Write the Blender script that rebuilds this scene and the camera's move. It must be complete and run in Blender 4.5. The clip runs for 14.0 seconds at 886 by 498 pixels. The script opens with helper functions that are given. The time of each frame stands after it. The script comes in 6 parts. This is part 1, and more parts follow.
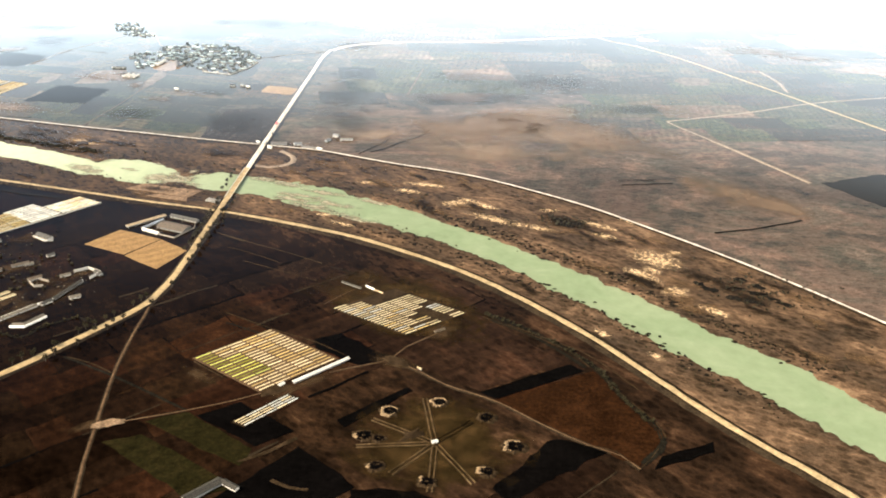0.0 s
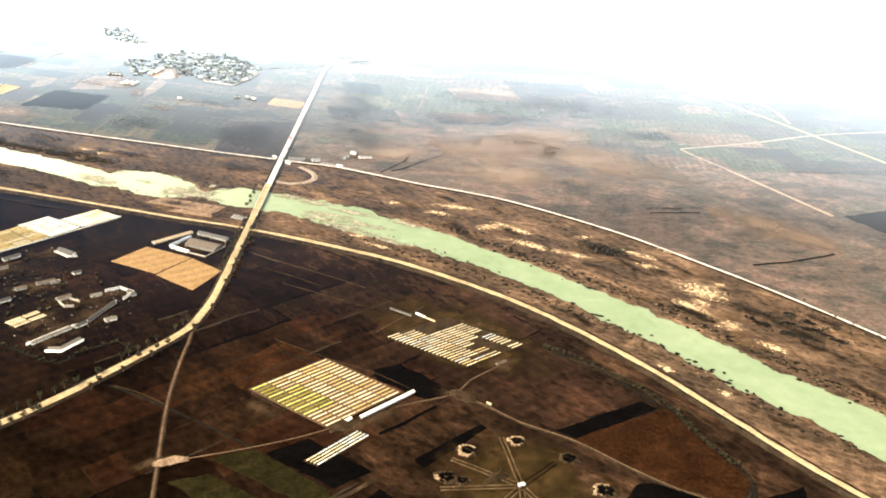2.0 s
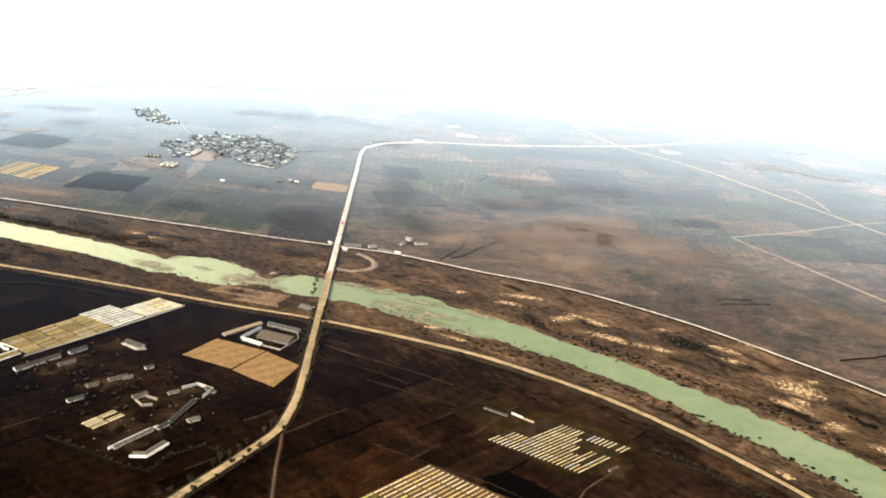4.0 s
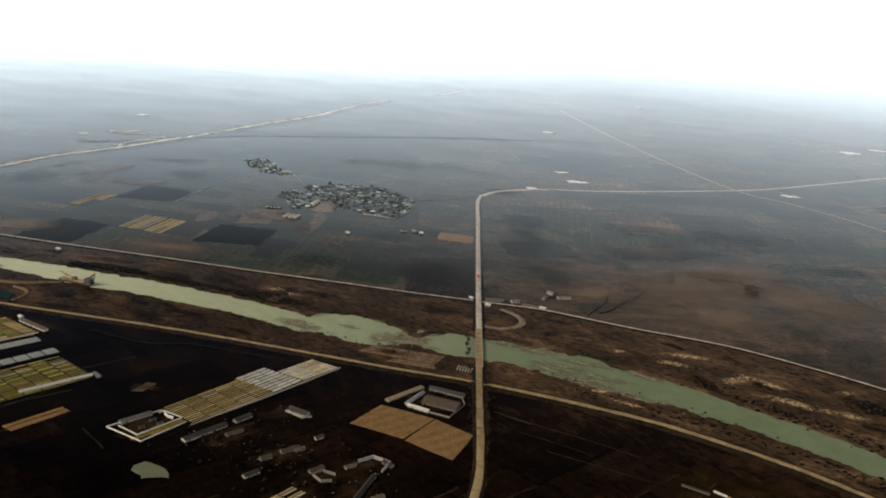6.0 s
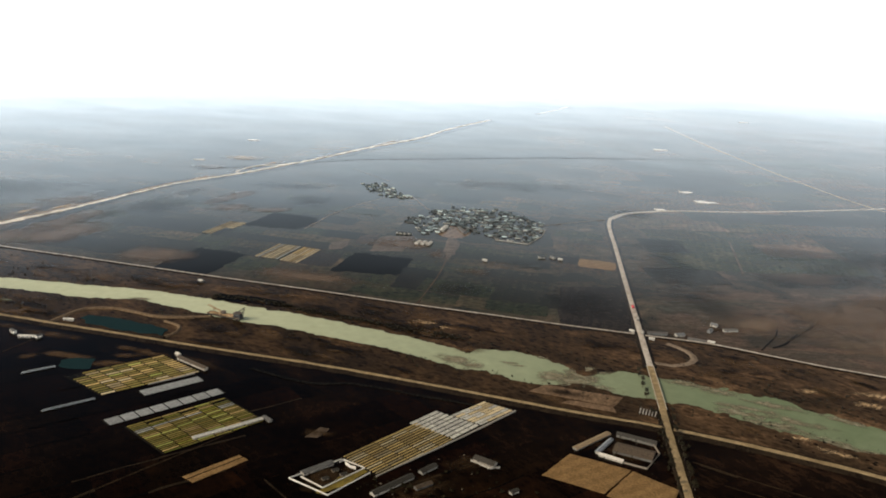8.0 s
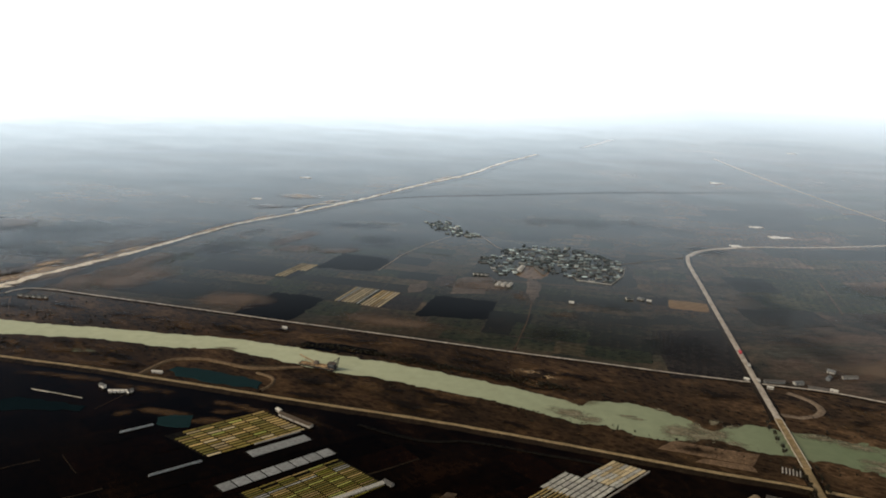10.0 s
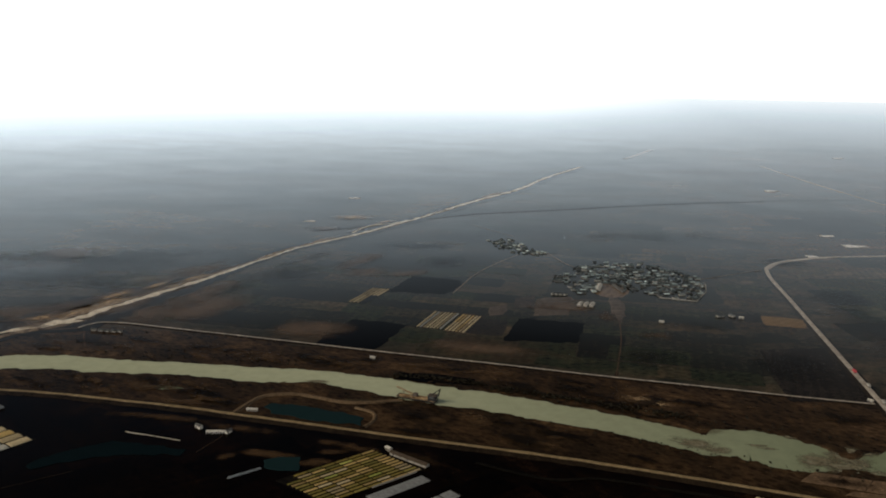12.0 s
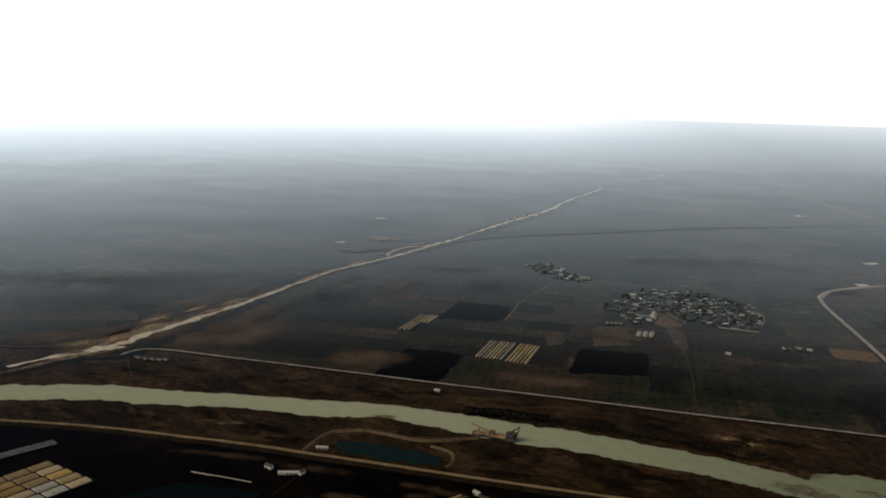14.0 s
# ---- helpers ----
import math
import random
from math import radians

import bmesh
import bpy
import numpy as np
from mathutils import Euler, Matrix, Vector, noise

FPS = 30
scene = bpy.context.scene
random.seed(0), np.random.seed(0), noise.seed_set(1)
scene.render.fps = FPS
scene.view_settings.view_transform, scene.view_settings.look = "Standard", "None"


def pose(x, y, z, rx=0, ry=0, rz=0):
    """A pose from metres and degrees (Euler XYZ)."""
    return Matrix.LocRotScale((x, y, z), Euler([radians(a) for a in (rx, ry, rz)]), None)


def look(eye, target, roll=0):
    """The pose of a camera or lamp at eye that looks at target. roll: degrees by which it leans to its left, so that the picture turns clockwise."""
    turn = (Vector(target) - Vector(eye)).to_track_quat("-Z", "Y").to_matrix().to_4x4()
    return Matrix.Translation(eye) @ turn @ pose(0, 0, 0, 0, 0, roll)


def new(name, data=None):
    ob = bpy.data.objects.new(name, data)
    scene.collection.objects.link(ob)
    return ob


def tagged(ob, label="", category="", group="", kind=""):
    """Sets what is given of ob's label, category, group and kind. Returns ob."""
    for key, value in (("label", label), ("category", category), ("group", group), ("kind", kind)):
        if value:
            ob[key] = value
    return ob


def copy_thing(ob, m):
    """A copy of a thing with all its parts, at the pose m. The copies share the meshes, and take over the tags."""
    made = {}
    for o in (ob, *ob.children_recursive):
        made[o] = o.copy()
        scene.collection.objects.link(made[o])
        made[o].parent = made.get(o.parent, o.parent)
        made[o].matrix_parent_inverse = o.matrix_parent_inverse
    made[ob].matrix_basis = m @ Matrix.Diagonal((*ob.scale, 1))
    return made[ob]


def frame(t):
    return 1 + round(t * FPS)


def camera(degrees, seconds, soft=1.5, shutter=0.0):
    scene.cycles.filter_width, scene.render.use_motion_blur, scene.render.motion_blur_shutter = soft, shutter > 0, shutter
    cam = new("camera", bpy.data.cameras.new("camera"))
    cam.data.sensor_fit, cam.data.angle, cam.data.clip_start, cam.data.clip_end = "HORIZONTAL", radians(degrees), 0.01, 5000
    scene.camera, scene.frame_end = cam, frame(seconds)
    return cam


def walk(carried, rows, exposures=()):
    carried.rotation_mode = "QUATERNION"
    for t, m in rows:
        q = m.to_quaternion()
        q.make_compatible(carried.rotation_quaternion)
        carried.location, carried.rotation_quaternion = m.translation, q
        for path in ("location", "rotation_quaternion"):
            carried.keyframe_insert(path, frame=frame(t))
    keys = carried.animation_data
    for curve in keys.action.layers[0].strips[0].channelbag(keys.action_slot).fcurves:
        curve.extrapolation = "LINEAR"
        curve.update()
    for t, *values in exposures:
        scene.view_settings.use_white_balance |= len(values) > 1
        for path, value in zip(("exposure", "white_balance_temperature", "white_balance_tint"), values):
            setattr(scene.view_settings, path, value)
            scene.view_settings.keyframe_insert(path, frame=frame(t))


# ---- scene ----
cam = camera(52.85, 14.0, 1.85)
PATH = [
    (0, (3.45, 1.09, 269.99), (3.317, 91.708, 227.694), 3.62),
    (0.5, (-13.78, 7.02, 267.81), (-12.187, 97.598, 225.473), 4.44),
    (1, (-30.99, 12.70, 265.49), (-27.552, 103.204, 223.091), 5.45),
    (1.5, (-48.04, 18.55, 263.00), (-43.238, 109.175, 220.994), 6.04),
    (2, (-64.88, 24.82, 260.35), (-59.030, 116.235, 220.222), 6.64),
    (2.5, (-81.54, 31.67, 257.57), (-74.783, 123.964, 219.670), 6.71),
    (3, (-98.09, 39.15, 254.75), (-90.655, 132.294, 219.113), 7.16),
    (3.5, (-114.59, 47.25, 251.93), (-106.948, 141.178, 218.476), 7.49),
    (4, (-131.11, 55.88, 249.18), (-124.168, 150.512, 217.608), 7.31),
    (4.5, (-147.70, 64.94, 246.57), (-142.319, 160.148, 216.473), 6.88),
    (5, (-164.38, 74.27, 244.12), (-161.002, 169.894, 215.073), 6.39),
    (5.5, (-181.15, 83.72, 241.88), (-179.596, 179.576, 213.437), 5.92),
    (6, (-197.99, 93.14, 239.85), (-198.469, 189.211, 212.102), 5.62),
    (6.5, (-214.83, 102.39, 238.03), (-217.440, 198.515, 210.606), 5.27),
    (7, (-231.63, 111.34, 236.43), (-236.375, 207.458, 209.256), 4.77),
    (7.5, (-248.31, 119.90, 235.00), (-255.189, 215.931, 207.973), 4.38),
    (8, (-264.81, 128.01, 233.74), (-273.498, 224.038, 207.217), 3.87),
    (8.5, (-281.08, 135.65, 232.61), (-291.377, 231.712, 206.808), 3.64),
    (9, (-297.08, 142.82, 231.58), (-308.041, 239.037, 206.636), 3.43),
    (9.5, (-312.79, 149.57, 230.63), (-323.824, 246.033, 206.673), 3.28),
    (10, (-328.23, 155.99, 229.73), (-339.282, 252.651, 206.633), 3.04),
    (10.5, (-343.44, 162.15, 228.88), (-354.918, 258.913, 206.388), 2.68),
    (11, (-358.49, 168.19, 228.07), (-370.664, 264.967, 206.021), 2.28),
    (11.5, (-373.45, 174.21, 227.30), (-386.054, 270.996, 205.533), 1.70),
    (12, (-388.42, 180.31, 226.58), (-401.468, 277.076, 204.994), 1.19),
    (12.5, (-403.47, 186.54, 225.89), (-416.954, 283.280, 204.443), 0.99),
    (13, (-418.61, 192.92, 225.24), (-432.262, 289.709, 204.141), 1.08),
    (13.5, (-433.80, 199.35, 224.59), (-446.959, 296.370, 204.237), 1.33),
    (14, (-448.87, 205.65, 223.88), (-461.004, 302.978, 204.395), 1.94),
]
walk(cam, [(t, look(eye, target, roll)) for t, eye, target, roll in PATH],
     [(0, 1.65), (0.5, 1.48), (1, 1.8), (1.5, 2.14), (2, 2.12), (2.5, 1.65), (3, 1.42), (5.5, 0.25), (6, -0.57), (6.5, -1.0), (7, -0.75), (7.5, -0.1), (8, -0.24), (10.5, -0.9), (11, -1.14), (12.5, -1.48), (14, -1.62)])

# ---- world and sun ----
SUN_UP, SUN_FROM = radians(36), radians(-112)      # height, and bearing from north, east positive
world = bpy.data.worlds.new("hazy_sky")
scene.world = world
world.use_nodes = True
wn = world.node_tree.nodes
wl = world.node_tree.links
wn.clear()
sky = wn.new("ShaderNodeTexSky")
sky.sky_type, sky.sun_disc = "NISHITA", False
sky.sun_elevation, sky.sun_rotation = SUN_UP, SUN_FROM
sky.dust_density, sky.air_density = 4.0, 1.0
tex = wn.new("ShaderNodeTexCoord")
sep = wn.new("ShaderNodeSeparateXYZ")
wl.new(tex.outputs["Generated"], sep.inputs[0])
band = wn.new("ShaderNodeMapRange")
band.inputs[1].default_value, band.inputs[2].default_value = -0.14, 0.26
wl.new(sep.outputs["Z"], band.inputs[0])
haze = wn.new("ShaderNodeValToRGB")                # radiance of the haze by height over the horizon
els = haze.color_ramp.elements
els[0].position, els[0].color = 0.0, (0.03, 0.032, 0.036, 1)
els[1].position, els[1].color = 1.0, (0.5, 0.5, 0.5, 1)
for p, c in ((0.09, (0.2, 0.22, 0.25)), (0.165, (0.58, 0.62, 0.66)), (0.24, (0.86, 0.91, 0.95)), (0.30, (0.96, 0.98, 1.0)), (0.36, (1, 1, 1)), (0.7, (1, 1, 1))):
    e = els.new(p)
    e.color = (*c, 1)
hb = wn.new("ShaderNodeBackground")
wl.new(haze.outputs["Color"], hb.inputs["Color"])
toward = wn.new("ShaderNodeVectorMath")            # the haze is brighter on the sun's side
toward.operation = "DOT_PRODUCT"
toward.inputs[1].default_value = (math.sin(SUN_FROM), math.cos(SUN_FROM), 0.0)
wl.new(tex.outputs["Generated"], toward.inputs[0])
glow = wn.new("ShaderNodeMapRange")
glow.inputs[1].default_value, glow.inputs[2].default_value = -0.8, 0.3
glow.inputs[3].default_value, glow.inputs[4].default_value = 2.9, 5.8
wl.new(toward.outputs["Value"], glow.inputs[0])
wl.new(glow.outputs[0], hb.inputs["Strength"])
sb = wn.new("ShaderNodeBackground")
glare = wn.new("ShaderNodeMapRange")                # so is the sky above it
glare.inputs[1].default_value, glare.inputs[2].default_value = -0.8, 0.3
glare.inputs[3].default_value, glare.inputs[4].default_value = 0.004, 0.12
wl.new(toward.outputs["Value"], glare.inputs[0])
wl.new(glare.outputs[0], sb.inputs["Strength"])
wl.new(sky.outputs["Color"], sb.inputs["Color"])
upper = wn.new("ShaderNodeMapRange")
upper.inputs[1].default_value, upper.inputs[2].default_value = 0.12, 0.32
wl.new(sep.outputs["Z"], upper.inputs[0])
wmix = wn.new("ShaderNodeMixShader")
wl.new(upper.outputs[0], wmix.inputs[0])
wl.new(hb.outputs[0], wmix.inputs[1])
wl.new(sb.outputs[0], wmix.inputs[2])
wout = wn.new("ShaderNodeOutputWorld")
wl.new(wmix.outputs[0], wout.inputs[0])

sun = new("sun", bpy.data.lights.new("sun", "SUN"))
sun.data.energy, sun.data.angle, sun.data.color = 2.6, radians(2.5), (1.0, 0.83, 0.6)
sun.matrix_world = look((0, 0, 0), (-math.sin(SUN_FROM) * math.cos(SUN_UP), -math.cos(SUN_FROM) * math.cos(SUN_UP), -math.sin(SUN_UP)))


K = 0.5      # the plan below is drawn in units of half a metre; heights are in metres


# ---- materials ----
class Nodes:
    """A short way to write a node material."""
    def __init__(self, name):
        self.mat = bpy.data.materials.new(name)
        self.mat.use_nodes = True
        self.tree = self.mat.node_tree
        self.tree.nodes.clear()

    def add(self, kind, ins=None, blend_type="", operation="", rotation_type=""):
        node = self.tree.nodes.new("ShaderNode" + kind)
        if blend_type:
            node.blend_type = blend_type
        if operation:
            node.operation = operation
        if rotation_type:
            node.rotation_type = rotation_type
        for key, value in (ins or {}).items():
            if isinstance(value, bpy.types.NodeSocket):
                self.tree.links.new(value, node.inputs[key])
            else:
                node.inputs[key].default_value = value
        return node

    def ramp(self, fac, stops):
        node = self.add("ValToRGB", {0: fac})
        e = node.color_ramp.elements
        e[0].position, e[0].color = stops[0][0], (*stops[0][1], 1)
        e[1].position, e[1].color = stops[-1][0], (*stops[-1][1], 1)
        for p, c in stops[1:-1]:
            e.new(p).color = (*c, 1)
        return node.outputs[0]

    def noise(self, scale, detail=4, rough=0.6, vector=None, distortion=0.0):
        ins = {"Scale": scale / K, "Detail": detail, "Roughness": rough, "Distortion": distortion}
        ins["Vector"] = vector or self.place()
        return self.add("TexNoise", ins).outputs[0]

    def place(self):
        return self.add("NewGeometry").outputs["Position"]

    def mix(self, fac, a, b, blend="MIX"):
        node = self.add("MixRGB", {0: fac, 1: a, 2: b}, blend_type=blend)
        return node.outputs[0]

    def math(self, op, a, b=0.0):
        return self.add("Math", {0: a, 1: b}, operation=op).outputs[0]

    def close(self, colour, rough=0.9, bump=None, strength=0.3, depth=0.3, gloss=1.0, flat=True, alpha=None):
        """Diffuse body; a gloss that grows towards grazing view stands in for the haze of distance."""
        ins = {"Base Color": colour, "Roughness": rough, "Specular IOR Level": 0.0}
        if bump is not None:
            ins["Normal"] = self.add("Bump", {"Strength": strength, "Distance": depth, "Height": bump}).outputs[0]
        body = self.add("BsdfPrincipled", ins).outputs[0]
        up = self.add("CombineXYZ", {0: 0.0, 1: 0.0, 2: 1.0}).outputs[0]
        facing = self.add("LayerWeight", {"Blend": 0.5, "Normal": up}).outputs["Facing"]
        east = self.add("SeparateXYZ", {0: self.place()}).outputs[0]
        # damp and wet shift the imitated haze by place; neither is moisture
        damp = self.add("MapRange", {0: east, 1: -1000.0 * K, 2: 500.0 * K, 3: HAZE_WEST, 4: HAZE_EAST}).outputs[0]
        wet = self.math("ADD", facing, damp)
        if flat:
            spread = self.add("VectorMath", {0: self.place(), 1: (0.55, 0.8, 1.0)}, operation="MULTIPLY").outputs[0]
            blotches = self.noise(0.006, 8, 0.66, spread, 0.2)
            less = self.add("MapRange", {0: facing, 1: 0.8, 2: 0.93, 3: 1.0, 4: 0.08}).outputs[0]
            blotches = self.add("MapRange", {0: blotches, 1: 0.3, 2: 0.7, 3: -HAZE_BLOTCHES, 4: HAZE_BLOTCHES}).outputs[0]
            wet = self.math("ADD", wet, self.math("MULTIPLY", blotches, less))
        # dry thins this haze over the nearer western land
        dry = self.add("MapRange", {0: east, 1: -850.0 * K, 2: -300.0 * K, 3: HAZE_CUT_WEST, 4: 1.0}).outputs[0]
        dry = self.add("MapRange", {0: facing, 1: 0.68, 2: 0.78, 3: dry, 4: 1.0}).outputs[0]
        amount = self.math("MULTIPLY", self.ramp(wet, HAZE_SHEEN), dry)
        # haze colour by view angle: warm near, bluish further, white at the horizon
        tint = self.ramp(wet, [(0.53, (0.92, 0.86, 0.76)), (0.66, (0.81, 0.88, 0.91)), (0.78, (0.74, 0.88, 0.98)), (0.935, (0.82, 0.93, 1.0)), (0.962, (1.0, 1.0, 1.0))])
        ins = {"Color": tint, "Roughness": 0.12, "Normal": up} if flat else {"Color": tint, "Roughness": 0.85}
        veil = self.add("BsdfGlossy", ins).outputs[0]
        out = self.add("MixShader", {0: self.math("MULTIPLY", amount, gloss), 1: body, 2: veil}).outputs[0]
        if alpha is not None:
            out = self.add("MixShader", {0: alpha, 1: self.add("BsdfTransparent").outputs[0], 2: out}).outputs[0]
        self.tree.links.new(out, self.add("OutputMaterial").inputs[0])
        return self.mat


def grey(v):
    return (v, v, v)


# haze put into the gloss: shift by place, blotches, share kept in the west
HAZE_WEST, HAZE_EAST, HAZE_BLOTCHES, HAZE_CUT_WEST = 0.004, -0.012, 0.013, 0.5
HAZE_SHEEN = [(0.40, grey(0.0)), (0.46, grey(0.003)), (0.50, grey(0.009)), (0.57, grey(0.029)), (0.62, grey(0.052)), (0.67, grey(0.071)), (0.71, grey(0.086)), (0.77, grey(0.108)), (0.80, grey(0.135)), (0.833, grey(0.165)),
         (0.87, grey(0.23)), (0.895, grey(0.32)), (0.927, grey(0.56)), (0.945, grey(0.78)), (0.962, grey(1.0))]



def earth(name, stops, fine=0.35, coarse=0.012, relief=0.4, tone=None, furrow=None, gloss=1.0, rough=0.95, grain=0.4, speck=0.0, stretch=None, broad=0.0, lean=None, mottle=0.55):
    """Ground: coarse patches through a ramp, fine grain over them, and furrows along a bearing where given."""
    n = Nodes(name)
    where = n.place()
    if stretch is not None:
        where = n.add("VectorRotate", {"Vector": where, "Angle": radians(stretch)}, rotation_type="Z_AXIS").outputs[0]
        where = n.add("VectorMath", {0: where, 1: (0.6, 1.0, 1.0)}, operation="MULTIPLY").outputs[0]
    big = n.noise(coarse, 8, 0.68, where, 0.4)
    col = n.ramp(big, stops)
    if broad:
        wide = n.add("VectorMath", {0: where, 1: (0.9, 0.6, 1.0)}, operation="MULTIPLY").outputs[0]
        land = n.noise(0.0021, 9, 0.7, wide, 0.6)
        col = n.mix(broad, col, n.ramp(land, [(0.34, (0.12, 0.13, 0.13)), (0.44, (0.55, 0.62, 0.58)), (0.5, (1.2, 1.05, 0.95)), (0.55, (0.7, 0.8, 0.7)), (0.62, (2.6, 2.2, 1.9)), (0.7, (0.4, 0.42, 0.4))]), "MULTIPLY")
    # glare and exposure put into the soil colour, brighter eastward
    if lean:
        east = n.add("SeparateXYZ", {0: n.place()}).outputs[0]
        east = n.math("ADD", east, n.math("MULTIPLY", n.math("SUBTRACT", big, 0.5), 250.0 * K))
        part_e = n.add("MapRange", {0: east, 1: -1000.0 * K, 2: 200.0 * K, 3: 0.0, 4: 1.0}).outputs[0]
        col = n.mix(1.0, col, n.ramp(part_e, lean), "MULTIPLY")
    mid = n.noise(coarse * 7, 6, 0.72, where)
    col = n.mix(mottle, col, n.ramp(mid, [(0.32, grey(0.15)), (0.48, grey(0.8)), (0.6, grey(1.3)), (0.72, grey(2.4))]), "MULTIPLY")
    small = n.noise(fine, 4, 0.7)
    col = n.mix(grain, col, n.ramp(small, [(0.3, grey(0.45)), (0.7, grey(1.5))]), "MULTIPLY")
    if speck:
        cell = n.add("TexVoronoi", {"Vector": where, "Scale": 0.13 / K, "Randomness": 1.0}).outputs["Distance"]
        col = n.mix(speck, col, n.ramp(n.math("ADD", cell, n.math("MULTIPLY", mid, -0.55)), [(0.0, grey(0.12)), (0.1, grey(0.35)), (0.2, grey(1.0))]), "MULTIPLY")
    if tone:
        rnd = n.add("ObjectInfo").outputs["Random"]
        col = n.mix(0.85, col, n.ramp(rnd, tone), "MULTIPLY")
    height = small
    if furrow is not None:
        turn = n.add("VectorRotate", {"Vector": n.place(), "Angle": radians(furrow)}, rotation_type="Z_AXIS").outputs[0]
        wave = n.add("TexWave", {"Vector": turn, "Scale": 0.02 / K, "Distortion": 6.0, "Detail": 4.0, "Detail Scale": 0.25}).outputs[1]
        col = n.mix(0.22, col, n.ramp(wave, [(0.2, grey(0.6)), (0.8, grey(1.35))]), "MULTIPLY")
        height = n.math("ADD", small, wave)
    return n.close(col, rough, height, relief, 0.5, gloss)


def paint(name, colour, spread=0.25, fine=0.5, rough=0.8, tone=None, gloss=1.0, flat=False):
    """A made surface: one colour with stains at two scales, varied from object to object."""
    n = Nodes(name)
    c = n.mix(0.6, (*colour, 1), n.ramp(n.noise(fine, 5, 0.7), [(0.3, grey(1 - 1.6 * spread)), (0.7, grey(1 + spread))]), "MULTIPLY")
    c = n.mix(0.4, c, n.ramp(n.noise(fine * 7, 3, 0.7), [(0.3, grey(1 - 1.6 * spread)), (0.7, grey(1 + spread))]), "MULTIPLY")
    if tone:
        c = n.mix(0.9, c, n.ramp(n.add("ObjectInfo").outputs["Random"], tone), "MULTIPLY")
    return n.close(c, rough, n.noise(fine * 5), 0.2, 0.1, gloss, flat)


# lean holds painted glare in these soils; northern ones also turn greener westward
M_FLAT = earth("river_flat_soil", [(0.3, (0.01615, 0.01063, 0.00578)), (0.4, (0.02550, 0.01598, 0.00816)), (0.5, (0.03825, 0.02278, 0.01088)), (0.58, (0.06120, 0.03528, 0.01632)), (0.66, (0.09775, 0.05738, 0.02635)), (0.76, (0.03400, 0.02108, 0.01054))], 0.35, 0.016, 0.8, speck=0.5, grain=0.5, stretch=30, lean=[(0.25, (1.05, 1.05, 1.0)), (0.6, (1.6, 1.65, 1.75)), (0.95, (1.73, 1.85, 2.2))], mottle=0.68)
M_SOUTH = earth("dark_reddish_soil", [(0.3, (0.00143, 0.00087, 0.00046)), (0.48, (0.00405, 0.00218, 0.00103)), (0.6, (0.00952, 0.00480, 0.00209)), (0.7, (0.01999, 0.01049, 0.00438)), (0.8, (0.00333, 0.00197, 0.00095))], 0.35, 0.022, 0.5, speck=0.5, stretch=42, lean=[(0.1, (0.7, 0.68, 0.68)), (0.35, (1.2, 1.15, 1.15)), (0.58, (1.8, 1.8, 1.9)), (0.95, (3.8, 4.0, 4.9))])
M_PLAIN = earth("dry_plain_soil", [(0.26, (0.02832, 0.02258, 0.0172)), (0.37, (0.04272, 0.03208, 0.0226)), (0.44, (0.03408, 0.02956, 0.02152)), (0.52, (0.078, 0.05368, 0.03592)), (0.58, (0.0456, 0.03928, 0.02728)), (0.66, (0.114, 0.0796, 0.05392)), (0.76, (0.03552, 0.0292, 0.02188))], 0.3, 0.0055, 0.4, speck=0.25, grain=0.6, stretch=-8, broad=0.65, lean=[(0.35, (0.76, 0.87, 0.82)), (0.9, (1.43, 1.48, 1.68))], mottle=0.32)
FIELD_TONE = [(0.0, (0.34, 0.36, 0.35)), (0.2, (0.55, 0.58, 0.55)), (0.45, (0.9, 0.92, 0.88)), (0.65, (0.8, 1.1, 0.72)), (0.8, (1.3, 1.1, 0.92)), (0.92, (1.65, 1.4, 1.15)), (1.0, (2.1, 1.8, 1.45))]
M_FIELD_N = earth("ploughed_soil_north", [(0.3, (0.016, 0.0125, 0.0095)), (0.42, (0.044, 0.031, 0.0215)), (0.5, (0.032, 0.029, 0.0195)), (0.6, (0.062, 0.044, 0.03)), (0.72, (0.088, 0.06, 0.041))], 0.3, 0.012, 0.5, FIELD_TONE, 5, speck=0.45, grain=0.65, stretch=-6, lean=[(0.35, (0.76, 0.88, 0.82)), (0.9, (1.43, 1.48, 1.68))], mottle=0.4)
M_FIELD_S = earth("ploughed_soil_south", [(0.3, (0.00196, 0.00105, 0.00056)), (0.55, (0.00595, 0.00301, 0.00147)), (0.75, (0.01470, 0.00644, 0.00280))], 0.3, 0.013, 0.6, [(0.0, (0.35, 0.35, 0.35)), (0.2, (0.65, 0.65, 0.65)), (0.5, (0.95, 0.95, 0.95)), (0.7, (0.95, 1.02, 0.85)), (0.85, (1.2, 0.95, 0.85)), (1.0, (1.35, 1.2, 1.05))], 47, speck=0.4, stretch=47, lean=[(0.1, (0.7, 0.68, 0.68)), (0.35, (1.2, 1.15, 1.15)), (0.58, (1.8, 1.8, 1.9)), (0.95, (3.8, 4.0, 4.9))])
# black of the wet fields; in the earth pits it stands in for shade
M_DARK = earth("flooded_soil_and_pit_shade", [(0.3, (0.00098, 0.00084, 0.00077)), (0.7, (0.00252, 0.0021, 0.00182))], 0.3, 0.02, 0.3, gloss=0.7)
M_DAMP = earth("damp_soil", [(0.3, (0.016, 0.0135, 0.011)), (0.7, (0.031, 0.025, 0.019))], 0.3, 0.012, 0.4, None, 8, 0.95)
